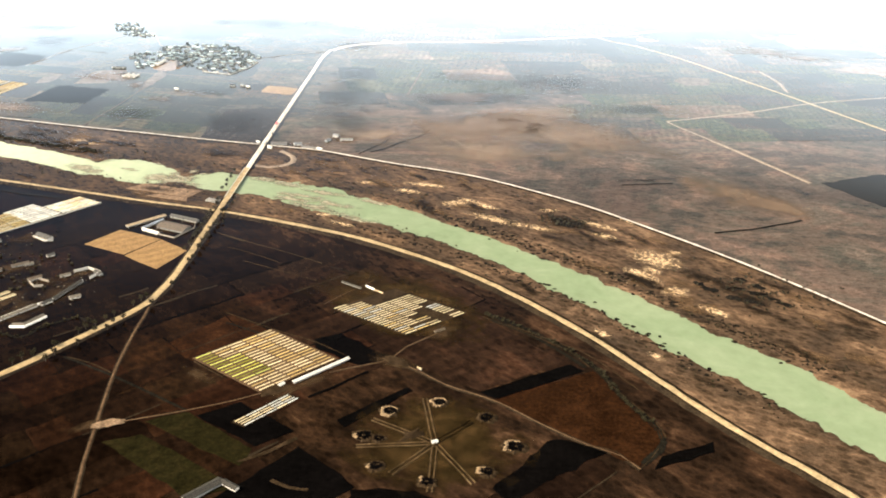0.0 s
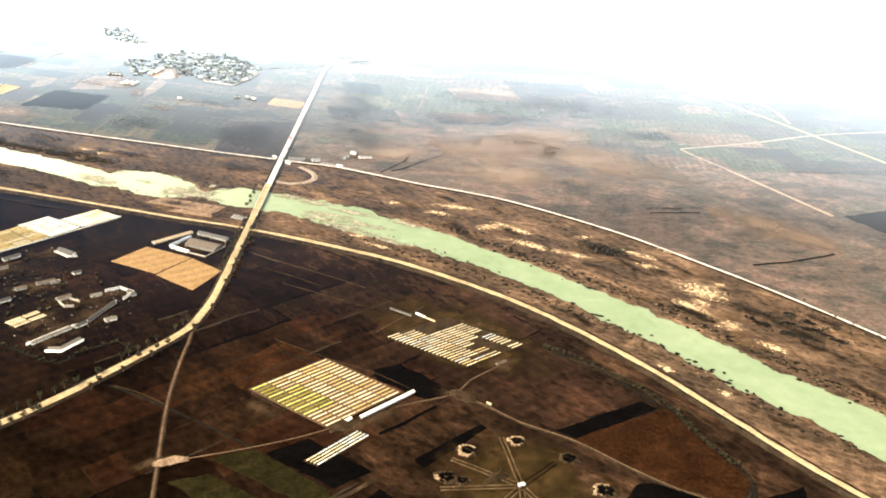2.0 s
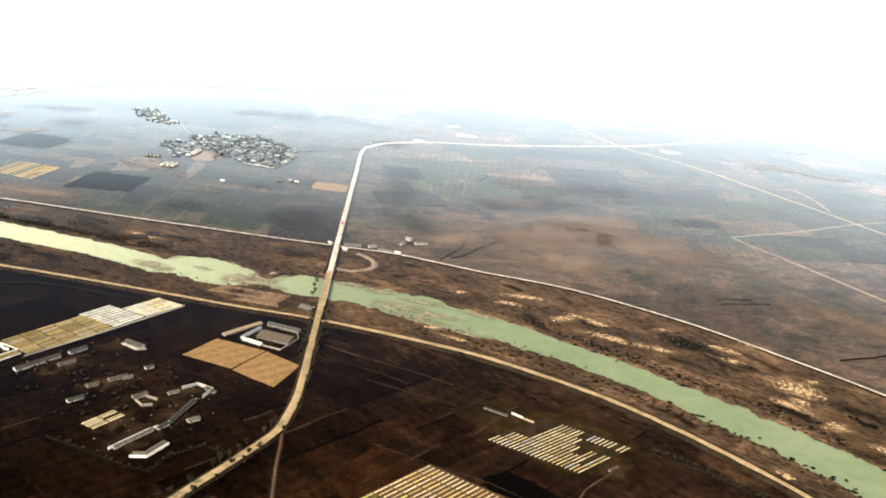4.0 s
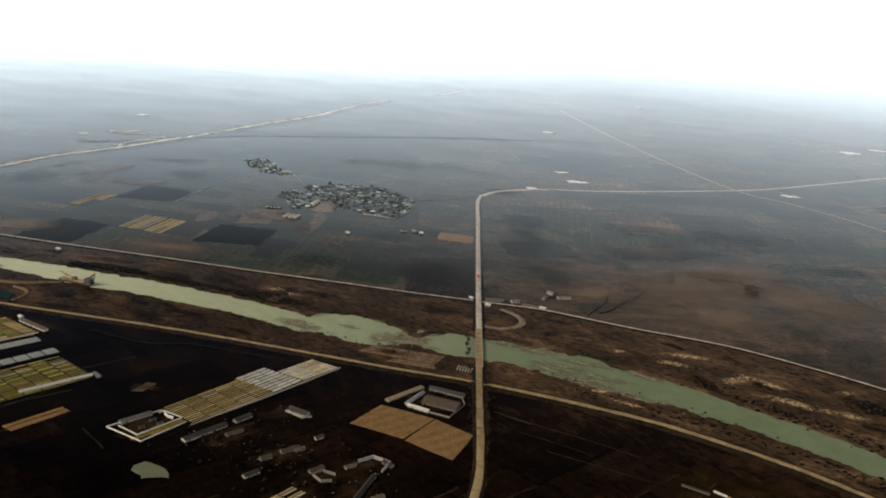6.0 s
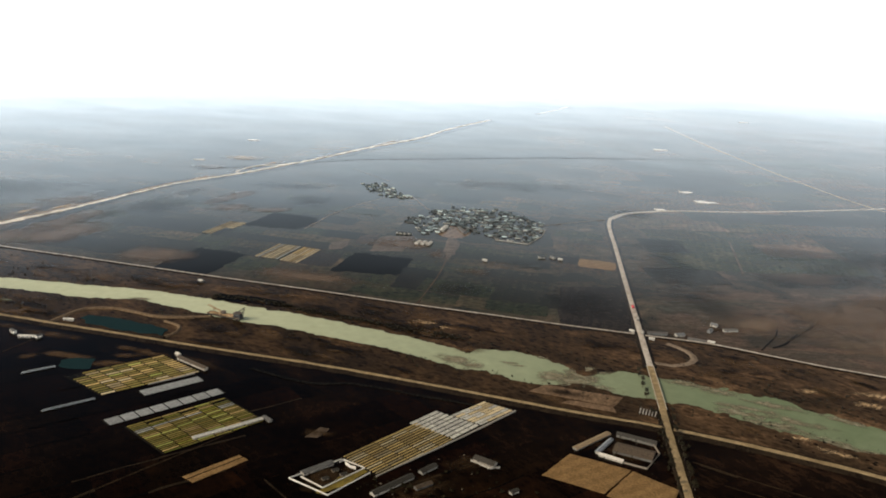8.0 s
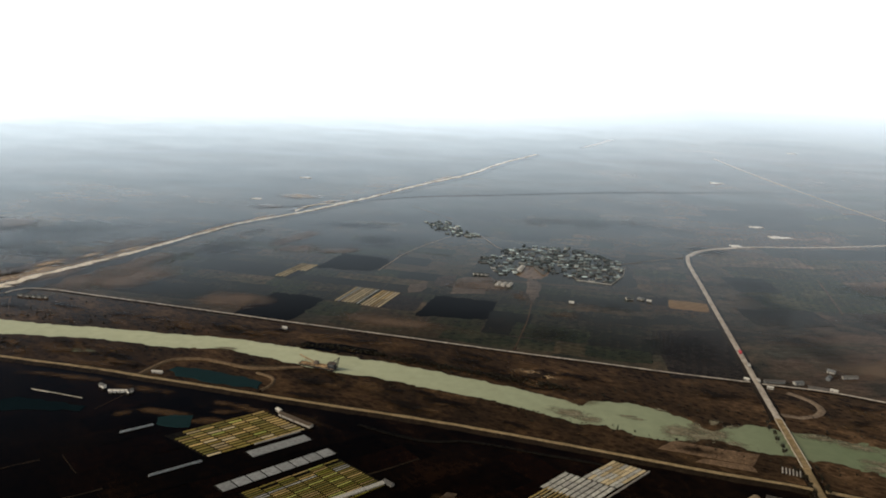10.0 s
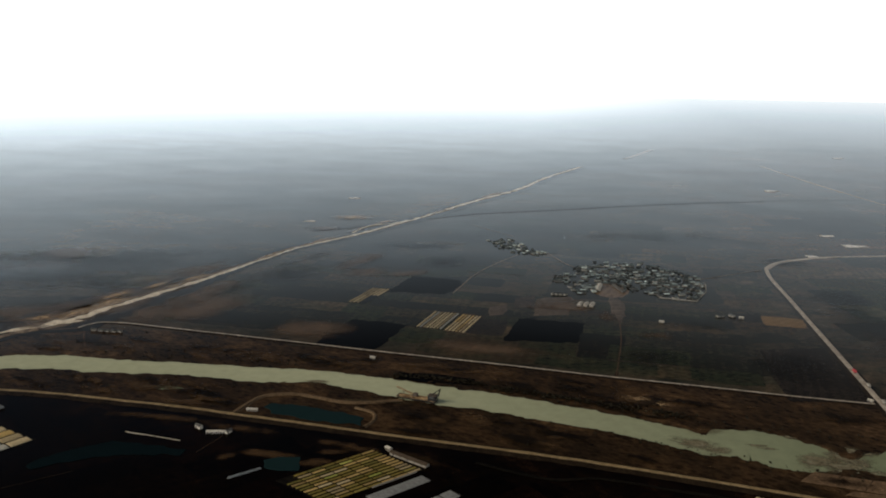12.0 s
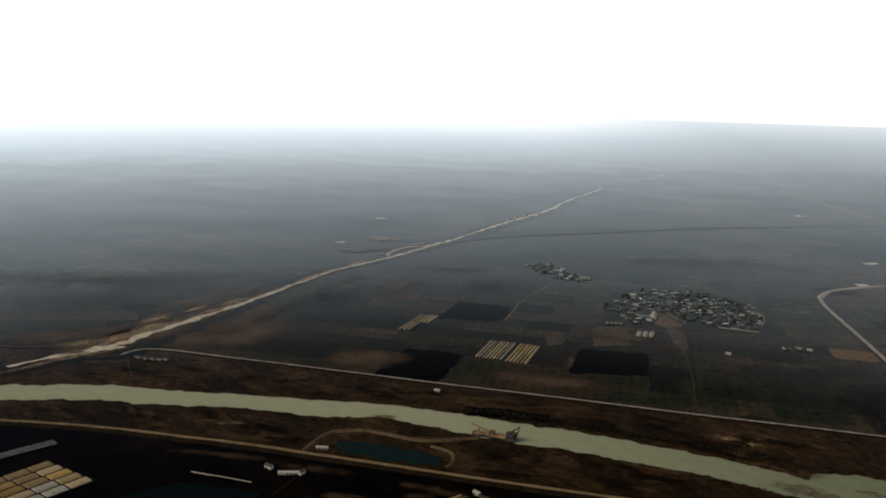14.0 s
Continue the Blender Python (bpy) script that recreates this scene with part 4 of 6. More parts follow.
for i, (x, y, a, b, r) in enumerate([(60, 1990, 190, 70, 0.4), (-210, 1760, 80, 120, 0.1), (-240, 2010, 70, 180, 0.0), (170, 2150, 260, 110, 0.1), (430, 1960, 130, 70, 0.3), (-1750, 1960, 170, 110, 0.3), (-1700, 2150, 200, 110, 0.2), (-1390, 1990, 24, 130, -0.3), (-1330, 2230, 24, 130, -0.35), (-1960, 2080, 190, 90, 0.2), (-1030, 2260, 60, 60, 0.0), (-1330, 2080, 60, 110, -0.2), (-1880, 2120, 170, 60, 0.2), (-1660, 1930, 110, 40, 0.3), (-1100, 2420, 120, 50, 0.3), (-557, 2660, 220, 80, 0.3), (-278, 2412, 60, 50, 0.1), (-420, 1700, 60, 90, 0.1), (-620, 1700, 60, 50, 0.0), (-540, 1880, 60, 30, 0.0)]):
    soft_patch("damp_patch", x, y, a * 1.3, b * 1.3, r, 0.28 + 0.004 * i, M_SOFT_DARK, "dark damp soil on the open plain", "damp soil", "damp soil on the plain")
for i, (x, y, a, b, r) in enumerate([(190, 1285, 48, 24, -0.3), (355, 1500, 50, 5, 0.2), (-640, 1525, 24, 12, -0.3), (-1060, 1600, 34, 10, 0.2)]):
    soft_patch("scrub_patch", x, y, a * 1.3, b * 1.4, r, 0.5 + 0.004 * i, M_SOFT_SHADE, "dark uneven scrub on the river flat", "scrub", "scrub patches on the flats")
for i, (x, y, a, b, r) in enumerate([(-605, 1392, 40, 24, -0.2), (-583, 1378, 28, 16, 0.1), (-533, 1398, 22, 6, 0), (-519, 1391, 20, 6, 0), (-466, 1366, 44, 34, 0.3), (-433, 1378, 44, 28, -0.1), (-413, 1400, 44, 18, 0), (-425, 1345, 60, 18, -0.15),
                                     (-298, 1390, 46, 18, -0.1), (-261, 1374, 50, 16, -0.2), (-190, 1345, 60, 14, -0.25), (-230, 1328, 60, 12, -0.2), (-110, 1320, 50, 12, -0.4), (-205, 1287, 60, 18, -0.3), (-140, 1250, 60, 18, -0.45), (-85, 1225, 45, 13, -0.6), (-170, 1300, 60, 16, -0.3), (-240, 1310, 50, 16, -0.2), (-438, 1358, 40, 26, 0.2), (-480, 1430, 26, 8, 0), (-1105, 1503, 26, 9, 0.1)]):
    soft_patch("mud_bar", x, y, a, b, r, -0.16 + 0.008 * i, M_SOFT_MUD, "low brown mud bar in the shallow river", "mud bar", "mud bars in the river")
tagged(part("sand_pit", blob(-1596, 1678, 30, 10, 0.65, 0.6, 60.0, 0.7), M_GRAVEL), "bright sand pit at the dry river bed", "sand pit", kind="structure")
tagged(part("spoil_heap", blob(-650, 1508, 16, 9, 0.5, 0.7, 62.0, 0.7), M_SPOIL), "brown spoil heap on the river bank", "spoil heap", kind="structure")
tagged(part("spoil_heap", blob(-310, 708, 16, 5, 0.45, 0.6, 63.0, 0.4), M_PLOT), "orange earth heap at the track fork", "spoil heap", kind="structure")
tagged(part("bare_yard", blob(-160, 783, 16, 7, 0.7, 0.5, 64.0, 0.4), M_SPOIL), "bare trodden earth beside the beds", "yard", kind="structure")
tagged(part("bare_yard", blob(-38, 852, 16, 8, -0.5, 0.5, 65.0, 0.4), M_SPOIL), "bare trodden earth at the track crossing", "yard", kind="structure")


def gully(points, width, label, material=M_SCRUB):
    tagged(put("ditch", profile("ditch", curve(points, 12), [(-width * K, 0.23), (-width * K * 0.5, 0.28), (0, 0.25), (width * K * 0.5, 0.28), (width * K, 0.23)], material, 0.6, points[0][0])), label, "ditch", "ditches of the plain", "structure")


for pts, w in (([(64, 975), (124, 934), (179, 877), (197, 844), (207, 812), (230, 769), (238, 736), (212, 698)], 4), ([(70, 962), (126, 922), (176, 866)], 2.5), ([(309, 1469), (403, 1494)], 2),
               ([(425, 1281), (500, 1310), (587, 1357)], 2.5), ([(-145, 1079), (-115, 1066), (-86, 1049)], 1.6), ([(-124, 1039), (-101, 1027)], 1.4), ([(-160, 1545), (-136, 1589), (-120, 1620), (-112, 1650)], 1.2),
               ([(-570, 896), (-530, 880), (-464, 852), (-449, 876), (-417, 905), (-397, 896)], 2), ([(-245, 914), (-186, 889)], 1.5),
               ([(-860, 1290), (-780, 1265), (-720, 1275), (-640, 1262), (-560, 1250)], 3), ([(-399, 820), (-333, 789), (-240, 737)], 1.5)):
    gully(pts, w, "overgrown drainage ditch across the fields")


def worn_line(points, width, material, label):
    tagged(put("footpath", profile("footpath", curve(points, 8), [(-width * K, 0.2), (-width * K * 0.5, 0.38), (width * K * 0.5, 0.38), (width * K, 0.2)], material, 0.7, points[0][1])), label, "path", "footpaths of the fields", "structure")


for pts, w in (([(-251, 938), (-183, 904), (-133, 883), (-87, 852)], 0.9), ([(-394, 820), (-362, 809), (-331, 791)], 0.8), ([(158, 722), (188, 715), (204, 689)], 0.9), ([(231, 724), (219, 705), (205, 687)], 0.7),
               ([(91, 952), (163, 908), (193, 880), (229, 827)], 1.0), ([(60, 968), (150, 908), (180, 868)], 0.7), ([(-263, 1080), (-206, 1057), (-157, 1036)], 0.7), ([(-258, 827), (-220, 800)], 1.3), ([(197, 838), (218, 800), (237, 770), (243, 742)], 1.2)):
    worn_line(pts, w * 0.8, M_SPOIL, "thin worn earth path between dark fields")
for pts, w in (([(-172, 663), (-149, 680), (-124, 705)], 2.0), ([(-136, 641), (-119, 633), (-101, 631)], 2.4)):
    worn_line(pts, w, M_SPOIL, "low ridge of brown spoil beside a field")
worn_line([(-1533, 1648), (-1515, 1615), (-1491, 1576)], 1.6, M_TRACK, "worn earth path down to the river")
worn_line([(-98, 1966), (-86, 2090), (-74, 2221)], 2.0, M_PALE, "faint pale path on the open plain")
gully([(-140, 1560), (-117, 1582), (-86, 1630), (-56, 1668), (-27, 1725)], 2.0, "dark winding creek beside dry grass")
worn_line([(839, 2206), (846, 2320), (831, 2420)], 4.0, M_LANE, "pale spur road on the far plain")
gully([(-1405, 2531), (-1212, 2700), (-1049, 2864), (-845, 2982), (-500, 3181), (-129, 3343), (178, 3446)], 11, "dark line of trees along a far canal", M_DAMP)
gully([(-1021, 2717), (-955, 2640), (-896, 2580)], 3, "pale lane from the hamlet to the canal", M_PALE)

# ---- ponds ----
def pond(corners, material, label, wobble=9.0):
    ob = tagged(part("pond", patch(corners, 0.5, wobble, corners[0][0], 5.0, 0.5, spread=0.3), material), label, "pond", "ponds by the river", "structure")


pond([(-1146, 1401), (-1139, 1414), (-1108, 1414), (-1059, 1405), (-1012, 1390), (-1012, 1368), (-1081, 1374), (-1129, 1383)], M_POND, "dark teal pond behind an earth bank", 5)
pond([(-1347, 1194), (-1329, 1229), (-1286, 1269), (-1243, 1268), (-1193, 1263), (-1192, 1249), (-1258, 1240), (-1307, 1211), (-1336, 1189)], M_POND_DIM, "long dark fish pond", 5)
pond([(-1093, 1255), (-1079, 1265), (-1060, 1266), (-1053, 1238), (-1073, 1231), (-1091, 1236)], M_POND, "small dark fish pond", 5)
pond([(-684, 966), (-671, 973), (-650, 962), (-643, 952), (-671, 947)], M_POND_PALE, "small pale muddy pool")
pond([(-1330, 1440), (-1300, 1447), (-1275, 1442), (-1300, 1434)], M_POND_PALE, "small pale pool on the flat", 1.5)
for pts, w, m in (([(-1178, 1372), (-1174, 1393), (-1164, 1429), (-1149, 1443), (-1120, 1451), (-1087, 1445), (-1053, 1436), (-1021, 1440), (-975, 1456)], 5, M_CREAM), ([(-1030, 1420), (-1004, 1408), (-998, 1384), (-1006, 1362)], 3, M_CREAM)):
    tagged(put("earth_bank", profile("earth_bank", curve(pts, 8), [(-w * K, -0.3), (-w * K * 0.4, 1.0), (w * K * 0.4, 1.0), (w * K, -0.3)], m, 0.3, w)), "pale earth bank round the pond", "earth bank", kind="structure")


# ---- bridge ----
def bridge():
    b = empty("road_bridge", pose(-337.5 * K, 1362 * K, 0), "long pale concrete road bridge over the river", "bridge", kind="structure")
    part("deck", block(bmesh.new(), -2.35, 2.35, -35, 35, 0.7, 1.2, 0.1), M_ROAD, b)
    for s in (-1, 1):
        rail = part("parapet", block(bmesh.new(), s * 2.3 - 0.12, s * 2.3 + 0.12, -35, 35, 1.25, 1.4), M_CONCRETE, b)
        for k in range(29):
            y = -35 + k * 2.5
            part("post", block(bmesh.new(), s * 2.3 - 0.09, s * 2.3 + 0.09, y - 0.1, y + 0.1, 1.4, 1.7), M_CONCRETE, rail)
        part("handrail", block(bmesh.new(), s * 2.3 - 0.08, s * 2.3 + 0.08, -35, 35, 1.7, 1.78), M_CONCRETE, rail)
    for k in range(9):
        y = -30 + k * 7.5
        bm = block(bmesh.new(), -2.0, 2.0, y - 0.4, y + 0.4, 0.1, 0.7)
        for x in (-1.5, 0, 1.5):
            bmesh.ops.create_cone(bm, cap_ends=True, segments=10, radius1=0.35, radius2=0.35, depth=5, matrix=Matrix.Translation((x, y, -2.2)))
        part("pier", bm, M_CONCRETE, b)


bridge()


# ---- seedling beds ----
def tunnel_mesh(length, width, height, material):
    """A low tunnel of film over hoops, rounded across, with closed ends."""
    key = ("tunnel", round(length, 1), round(width, 1), height, material.name)
    if key not in MADE:
        verts, faces = [], []
        n = 6
        for e in (-0.5, -0.47, 0.47, 0.5):
            f = 1.0 if abs(e) < 0.49 else 0.55
            for k in range(n + 1):
                a = math.pi * k / n
                verts.append((e * length, -math.cos(a) * width / 2, max(0.0, math.sin(a) * height * f)))
        for i in range(3):
            for k in range(n):
                a = i * (n + 1) + k
                faces.append((a, a + 1, a + n + 2, a + n + 1))
        faces += [tuple(range(n + 1)), tuple(range(4 * n + 3, 3 * n + 2, -1))]
        mesh = bpy.data.meshes.new("tunnel")
        mesh.from_pydata(verts, [], faces)
        mesh.materials.append(material)
        MADE[key] = mesh
    return MADE[key]


MADE = {}


def plot(origin, along, across, columns, lines, cover, label, gap=2.2, fill=0.62, skip=None, soil=None, name="seedling_plot", strip="film_tunnel", height=0.55, seed=1):
    """Beds in columns: each strip lies along 'along'; lines of them follow one another across. cover(i, j) gives its material."""
    rng = random.Random(seed)
    o, a, c = Vector((*origin, 0)) * K, Vector((*along, 0)) * K, Vector((*across, 0)) * K
    gap *= K
    la, lc = a.length, c.length
    ang = math.atan2(a.y, a.x)
    base = empty(name, Matrix.Translation(o) @ Matrix.Rotation(ang, 4, "Z"), label, "seedling beds", "plots of seedling beds")
    ca = Matrix.Rotation(-ang, 3, "Z") @ c
    skew = ca / lc
    pad = solid([(0, 1, 2, 3), (4, 5, 1, 0), (5, 6, 2, 1), (6, 7, 3, 2), (7, 4, 0, 3)],
                [Vector(q) + Vector((0, 0, z)) for z in (0.34, -0.3) for q in ((-1, 0, 0), (la + 1, 0, 0), (la + 1 + ca.x, ca.y, 0), (-1 + ca.x, ca.y, 0))])
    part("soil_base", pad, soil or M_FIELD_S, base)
    cl, rl = la / columns, lc / lines
    for i in range(columns):
        for j in range(lines):
            if skip and skip(i, j):
                continue
            mat = cover(i, j, rng)
            if mat is None:
                continue
            ob = put(strip, tunnel_mesh(cl - gap, rl * fill, height, mat), None, base)
            at = Vector((cl * (i + 0.5), 0, 0.3)) + skew * (rl * (j + 0.5))
            ob.matrix_basis = Matrix.Translation(at) @ Matrix.Rotation(rng.gauss(0, 0.008), 4, "Z")
    return base


def wall_run(name, pts, height, thick, material, label, z=0.0):
    """A low wall along a line of corners."""
    bm = bmesh.new()
    thick *= K
    for (ax, ay), (bx, by) in zip(pts[:-1], pts[1:]):
        ax, ay, bx, by = ax * K, ay * K, bx * K, by * K
        d = Vector((bx - ax, by - ay, 0))
        m = Matrix.Translation(((ax + bx) / 2, (ay + by) / 2, z + height / 2 - 0.2)) @ Matrix.Rotation(math.atan2(d.y, d.x), 4, "Z") @ Matrix.Diagonal((d.length + thick, thick, height + 0.4, 1))
        bmesh.ops.create_cube(bm, size=1, matrix=m)
    return tagged(part(name, bm, material), label, "wall")


def pick(rng, *pairs):
    r = rng.random() * sum(w for _, w in pairs)
    for m, w in pairs:
        r -= w
        if r <= 0:
            return m
    return pairs[-1][0]


def big_plot(i, j, r):
    if j < 13 and (i == 0 or i == 1 and 3 < j):
        return M_FILM_GREEN if j % 2 or r.random() < 0.4 else M_FILM_LIME
    return pick(r, (M_FILM_BROWN, 3), (M_FILM, 1)) if i == 3 and j < 13 else pick(r, (M_FILM, 7), (M_FILM_BROWN, 1.5 if i < 4 else 3))


plot((-261, 834), (70, 71), (86, -56), 5, 18, big_plot, "large plot of film-covered seedling beds, some green", 1.6, 0.32, None, M_TRACK, seed=2, height=0.3)
plot((-126, 965), (70, 61), (95, -52), 5, 22, lambda i, j, r: pick(r, (M_FILM, 8), (M_FILM_WHITE, 2), (M_FILM_BROWN, 1)),
     "plot of pale film tunnels with empty corners", 1.4, 0.31, lambda i, j: (i >= 2 and j < 5) or (i == 1 and j < 1) or (i == 2 and j in (15, 16)) or (i == 3 and j > 12) or (i == 4 and 10 < j < 13) or (i >= 1 and j == 19), M_SPOIL, seed=3, height=0.3)
plot((-191, 724), (44, 52), (14, -6.5), 5, 4, lambda i, j, r: pick(r, (M_FILM, 1), (M_FILM_WHITE, 1)), "small plot of pale film tunnels", 1.0, 0.42, None, M_SPOIL, seed=4, height=0.35)
plot((-651, 1060), (66, 96), (-46, 31), 5, 13, lambda i, j, r: pick(r, (M_FILM_BROWN, 6), (M_FILM, 2)), "plot of straw-covered beds behind a wall", 1.3, 0.38, None, M_SCRUB, seed=5)
plot((-585, 1158), (27, 40), (-55, 26), 3, 9, lambda i, j, r: pick(r, (M_FILM_WHITE, 1)), "plot of broad white film covers", 0.9, 0.8, None, M_SCRUB, strip="film_cover", height=0.25, seed=6)
plot((-557, 1199), (36, 48), (-37, 17), 4, 8, lambda i, j, r: pick(r, (M_FILM_WHITE, 2), (M_FILM, 3)), "plot of broad cream film covers", 0.7, 0.88, None, M_SCRUB, strip="film_cover", height=0.25, seed=7)
plot((-1066, 1210), (84, 92), (66, -40), 7, 12, lambda i, j, r: pick(r, (M_FILM_OLIVE, 4), (M_FILM_BROWN, 2.4), (M_FILM_LIME, 0.6), (M_FILM, 1.0)), "plot of olive and tan beds", 1.5, 0.6, lambda i, j: i == 0 and j < 2, M_SCRUB, seed=8, height=0.3)
plot((-966, 1191), (50, 57), (14, -10), 1, 1, lambda i, j, r: M_FILM_GREY, "single long grey film house", 0.5, 0.95, None, M_SCRUB, strip="film_cover", height=0.4, seed=9)
plot((-971, 1112), (91, 109), (14, -11), 8, 1, lambda i, j, r: M_FILM_GREY, "row of grey film houses", 1.8, 0.95, None, M_SCRUB, strip="film_cover", height=0.35, seed=10)
plot((-940, 1103), (77, 95), (64, -47), 6, 20, lambda i, j, r: M_FILM_WHITE if j in (4, 5) and r.random() < 0.7 else pick(r, (M_FILM_OLIVE, 5), (M_FILM_LIME, 1), (M_FILM_GREEN, 1), (M_FILM_BROWN, 1.6)), "plot of olive beds with one pale row", 1.5, 0.48, lambda i, j: j == 1 and i % 2, M_SCRUB, seed=11, height=0.3)
plot((-1530, 1150), (79, 141), (76, -35), 6, 5, lambda i, j, r: pick(r, (M_FILM_BROWN, 2), (M_FILM, 3), (M_FILM_WHITE, 2)), "plot of broad cream and tan bed covers", 2.5, 0.85, None, M_SCRUB, strip="film_cover", height=0.8, seed=12)
plot((-1540, 1258), (65, 84), (10, -6), 4, 3, lambda i, j, r: M_FILM_GREY, "grey slatted film house", 0.4, 0.8, None, M_SCRUB, strip="film_cover", height=1.4, seed=13)
plot((-547, 924), (23, 33), (16, -9), 2, 5, lambda i, j, r: M_FILM, "little plot of pale beds by the farmyard", 1.5, 0.6, lambda i, j: i == 1 and j == 2, None, seed=14)
plot((-1013, 1780), (20, 96), (46, -6), 1, 8, lambda i, j, r: pick(r, (M_FILM_WHITE, 1), (M_FILM, 2)), "plot of cream film tunnels on the plain", 1.5, 0.6, None, M_SCRUB, seed=15)
plot((-963, 1770), (20, 98), (36, -8), 2, 6, lambda i, j, r: pick(r, (M_FILM, 2), (M_FILM_BROWN, 2)), "plot of tan film tunnels on the plain", 1.5, 0.6, None, M_TRACK, seed=16)
plot((-1160, 1904), (24, 106), (36, -2), 2, 5, lambda i, j, r: M_FILM, "far plot of pale film tunnels", 2, 0.6, lambda i, j: i == 0 and j > 2, None, seed=17)
plot((-1120, 1204), (28, 29), (1.6, -1), 1, 1, lambda i, j, r: M_FILM_GREY, "single narrow film tunnel", 0.4, 0.9, None, M_SCRUB, height=1.2, seed=18)
plot((-1044, 1116), (40, 44), (1.9, -1.3), 1, 1, lambda i, j, r: M_FILM_GREY, "single narrow film tunnel", 0.4, 0.9, None, M_SCRUB, height=1.2, seed=19)
wall_run("garden_wall", [(-655, 1058), (-582, 1156), (-519, 1246)], 0.8, 1.3, M_WHITE, "long low white wall beside seedling beds")
wall_run("garden_wall", [(-962, 1212), (-922, 1256)], 0.7, 1.2, M_WHITE, "low white wall beside seedling beds")
wall_run("garden_wall", [(-1283, 1297), (-1243, 1291), (-1209, 1285)], 0.6, 0.6, M_CONCRETE, "thin pale wall by the fish pond")


# ---- buildings ----
def gable(length, width, wall_h, rise, eave=0.3):
    """Roof of two slopes with a little thickness."""
    l, w, t = length / 2 + eave, width / 2 + eave, 0.22
    z0 = wall_h - eave * rise / (width / 2)
    z1 = wall_h + rise
    v = []
    for x in (-l, l):
        v += [(x, -w, z0), (x, 0, z1), (x, w, z0), (x, w, z0 + t), (x, 0, z1 + t), (x, -w, z0 + t)]
    f = [(0, 1, 4, 5), (1, 2, 3, 4), (6, 11, 10, 7), (7, 10, 9, 8), (0, 6, 7, 1), (1, 7, 8, 2), (5, 4, 10, 11), (4, 3, 9, 10), (0, 5, 11, 6), (2, 8, 9, 3)]
    return solid(f, v)


def gable_walls(length, width, wall_h, rise):
    l, w = length / 2, width / 2
    v = []
    for x in (-l, l):
        v += [(x, -w, -0.4), (x, w, -0.4), (x, w, wall_h), (x, 0, wall_h + rise), (x, -w, wall_h)]
    return solid([(0, 1, 2, 3, 4), (9, 8, 7, 6, 5), (0, 4, 9, 5), (1, 6, 7, 2), (0, 5, 6, 1)], v)


def house(m, length, width, wall_h, rise, label, roof=None, wall=None, category="house", name="house", group="", doors=1, windows=2, chimney=False):
    h = empty(name, m, label, category, group)
    part("wall", gable_walls(length, width, wall_h, rise), wall or M_WALL, h)
    r = part("roof", gable(length, width, wall_h, rise), roof or M_ROOF, h)
    part("ridge_cap", block(bmesh.new(), -length / 2 - 0.3, length / 2 + 0.3, -0.15, 0.15, wall_h + rise + 0.12, wall_h + rise + 0.36, 0.08), roof or M_ROOF, r)
    spots = [length * (k + 0.5) / (doors + windows) - length / 2 for k in range(doors + windows)]
    for k, x in enumerate(spots):
        for s in (-1, 1):
            door = k % 2 == 0 and s < 0 and k < doors * 2
            z0, z1, hw = (0, wall_h - 0.1, 0.4) if door else (0.7, wall_h - 0.3, 0.4)
            part("door" if door else "window", block(bmesh.new(), x - hw, x + hw, s * width / 2 - 0.06, s * width / 2 + 0.06, z0, z1), M_DARKWOOD if door else M_WINDOW, h)
    if chimney:
        part("chimney", block(bmesh.new(), length * 0.3 - 0.25, length * 0.3 + 0.25, 0.3, 0.8, wall_h, wall_h + rise + 0.7, 0.04), M_EARTHWALL, h)
    return h


def along(ax, ay, bx, by):
    ax, ay, bx, by = ax * K, ay * K, bx * K, by * K
    return pose((ax + bx) / 2, (ay + by) / 2, 0.2, 0, 0, math.degrees(math.atan2(by - ay, bx - ax))), math.hypot(bx - ax, by - ay)


def barn(ax, ay, bx, by, width, wall_h, rise, label, roof=None, wall=None, group="farm buildings", **kw):
    m, length = along(ax, ay, bx, by)
    return house(m, length, width * K * 0.9, wall_h * 0.48, rise * 0.45, label, roof, wall, "farm building", "farm_building", group, doors=kw.get("doors", max(1, int(length / 10))), windows=kw.get("windows", max(1, int(length / 7))))


M_ROOF_STRAW = paint("straw_matting_roof", (0.26, 0.19, 0.11), 0.5)
M_ROOF_WHITE = paint("pale_sheet_roof", (0.5, 0.47, 0.39), 0.5)
M_ROOF_PALE = paint("weathered_pale_roof", (0.1, 0.085, 0.062), 0.9, 0.9)
M_ROOF_GREY = paint("grey_sheet_roof", (0.095, 0.092, 0.083), 0.9, 0.9)
M_ROOF_DARK = paint("dark_tile_roof", (0.034, 0.031, 0.025), 0.95, 1.2)
M_ROOF_BLUE = paint("bluish_sheet_roof", (0.22, 0.238, 0.25), 0.5)
M_ROOF_TAN = paint("thatched_roof", (0.075, 0.055, 0.036), 0.6)

barn(-144, 797, -92, 851, 3.6, 2.4, 0.8, "long low shed with white roof beside beds", M_ROOF_WHITE)
barn(-158, 789, -154, 794, 3.5, 2.2, 1.0, "small white shed at the corner of the beds", M_ROOF_WHITE)
barn(-91, 1027, -80, 1019, 1.3, 1.8, 0.6, "narrow white-roofed shed beside beds", M_ROOF_WHITE)
barn(-79, 1018, -68, 1011, 0.9, 1.4, 0.5, "narrow pale-roofed shed beside beds", M_ROOF_STRAW)
barn(-123, 1035, -97, 1021, 2, 1.6, 0.5, "narrow dark-roofed shed beside beds", M_ROOF_DARK)
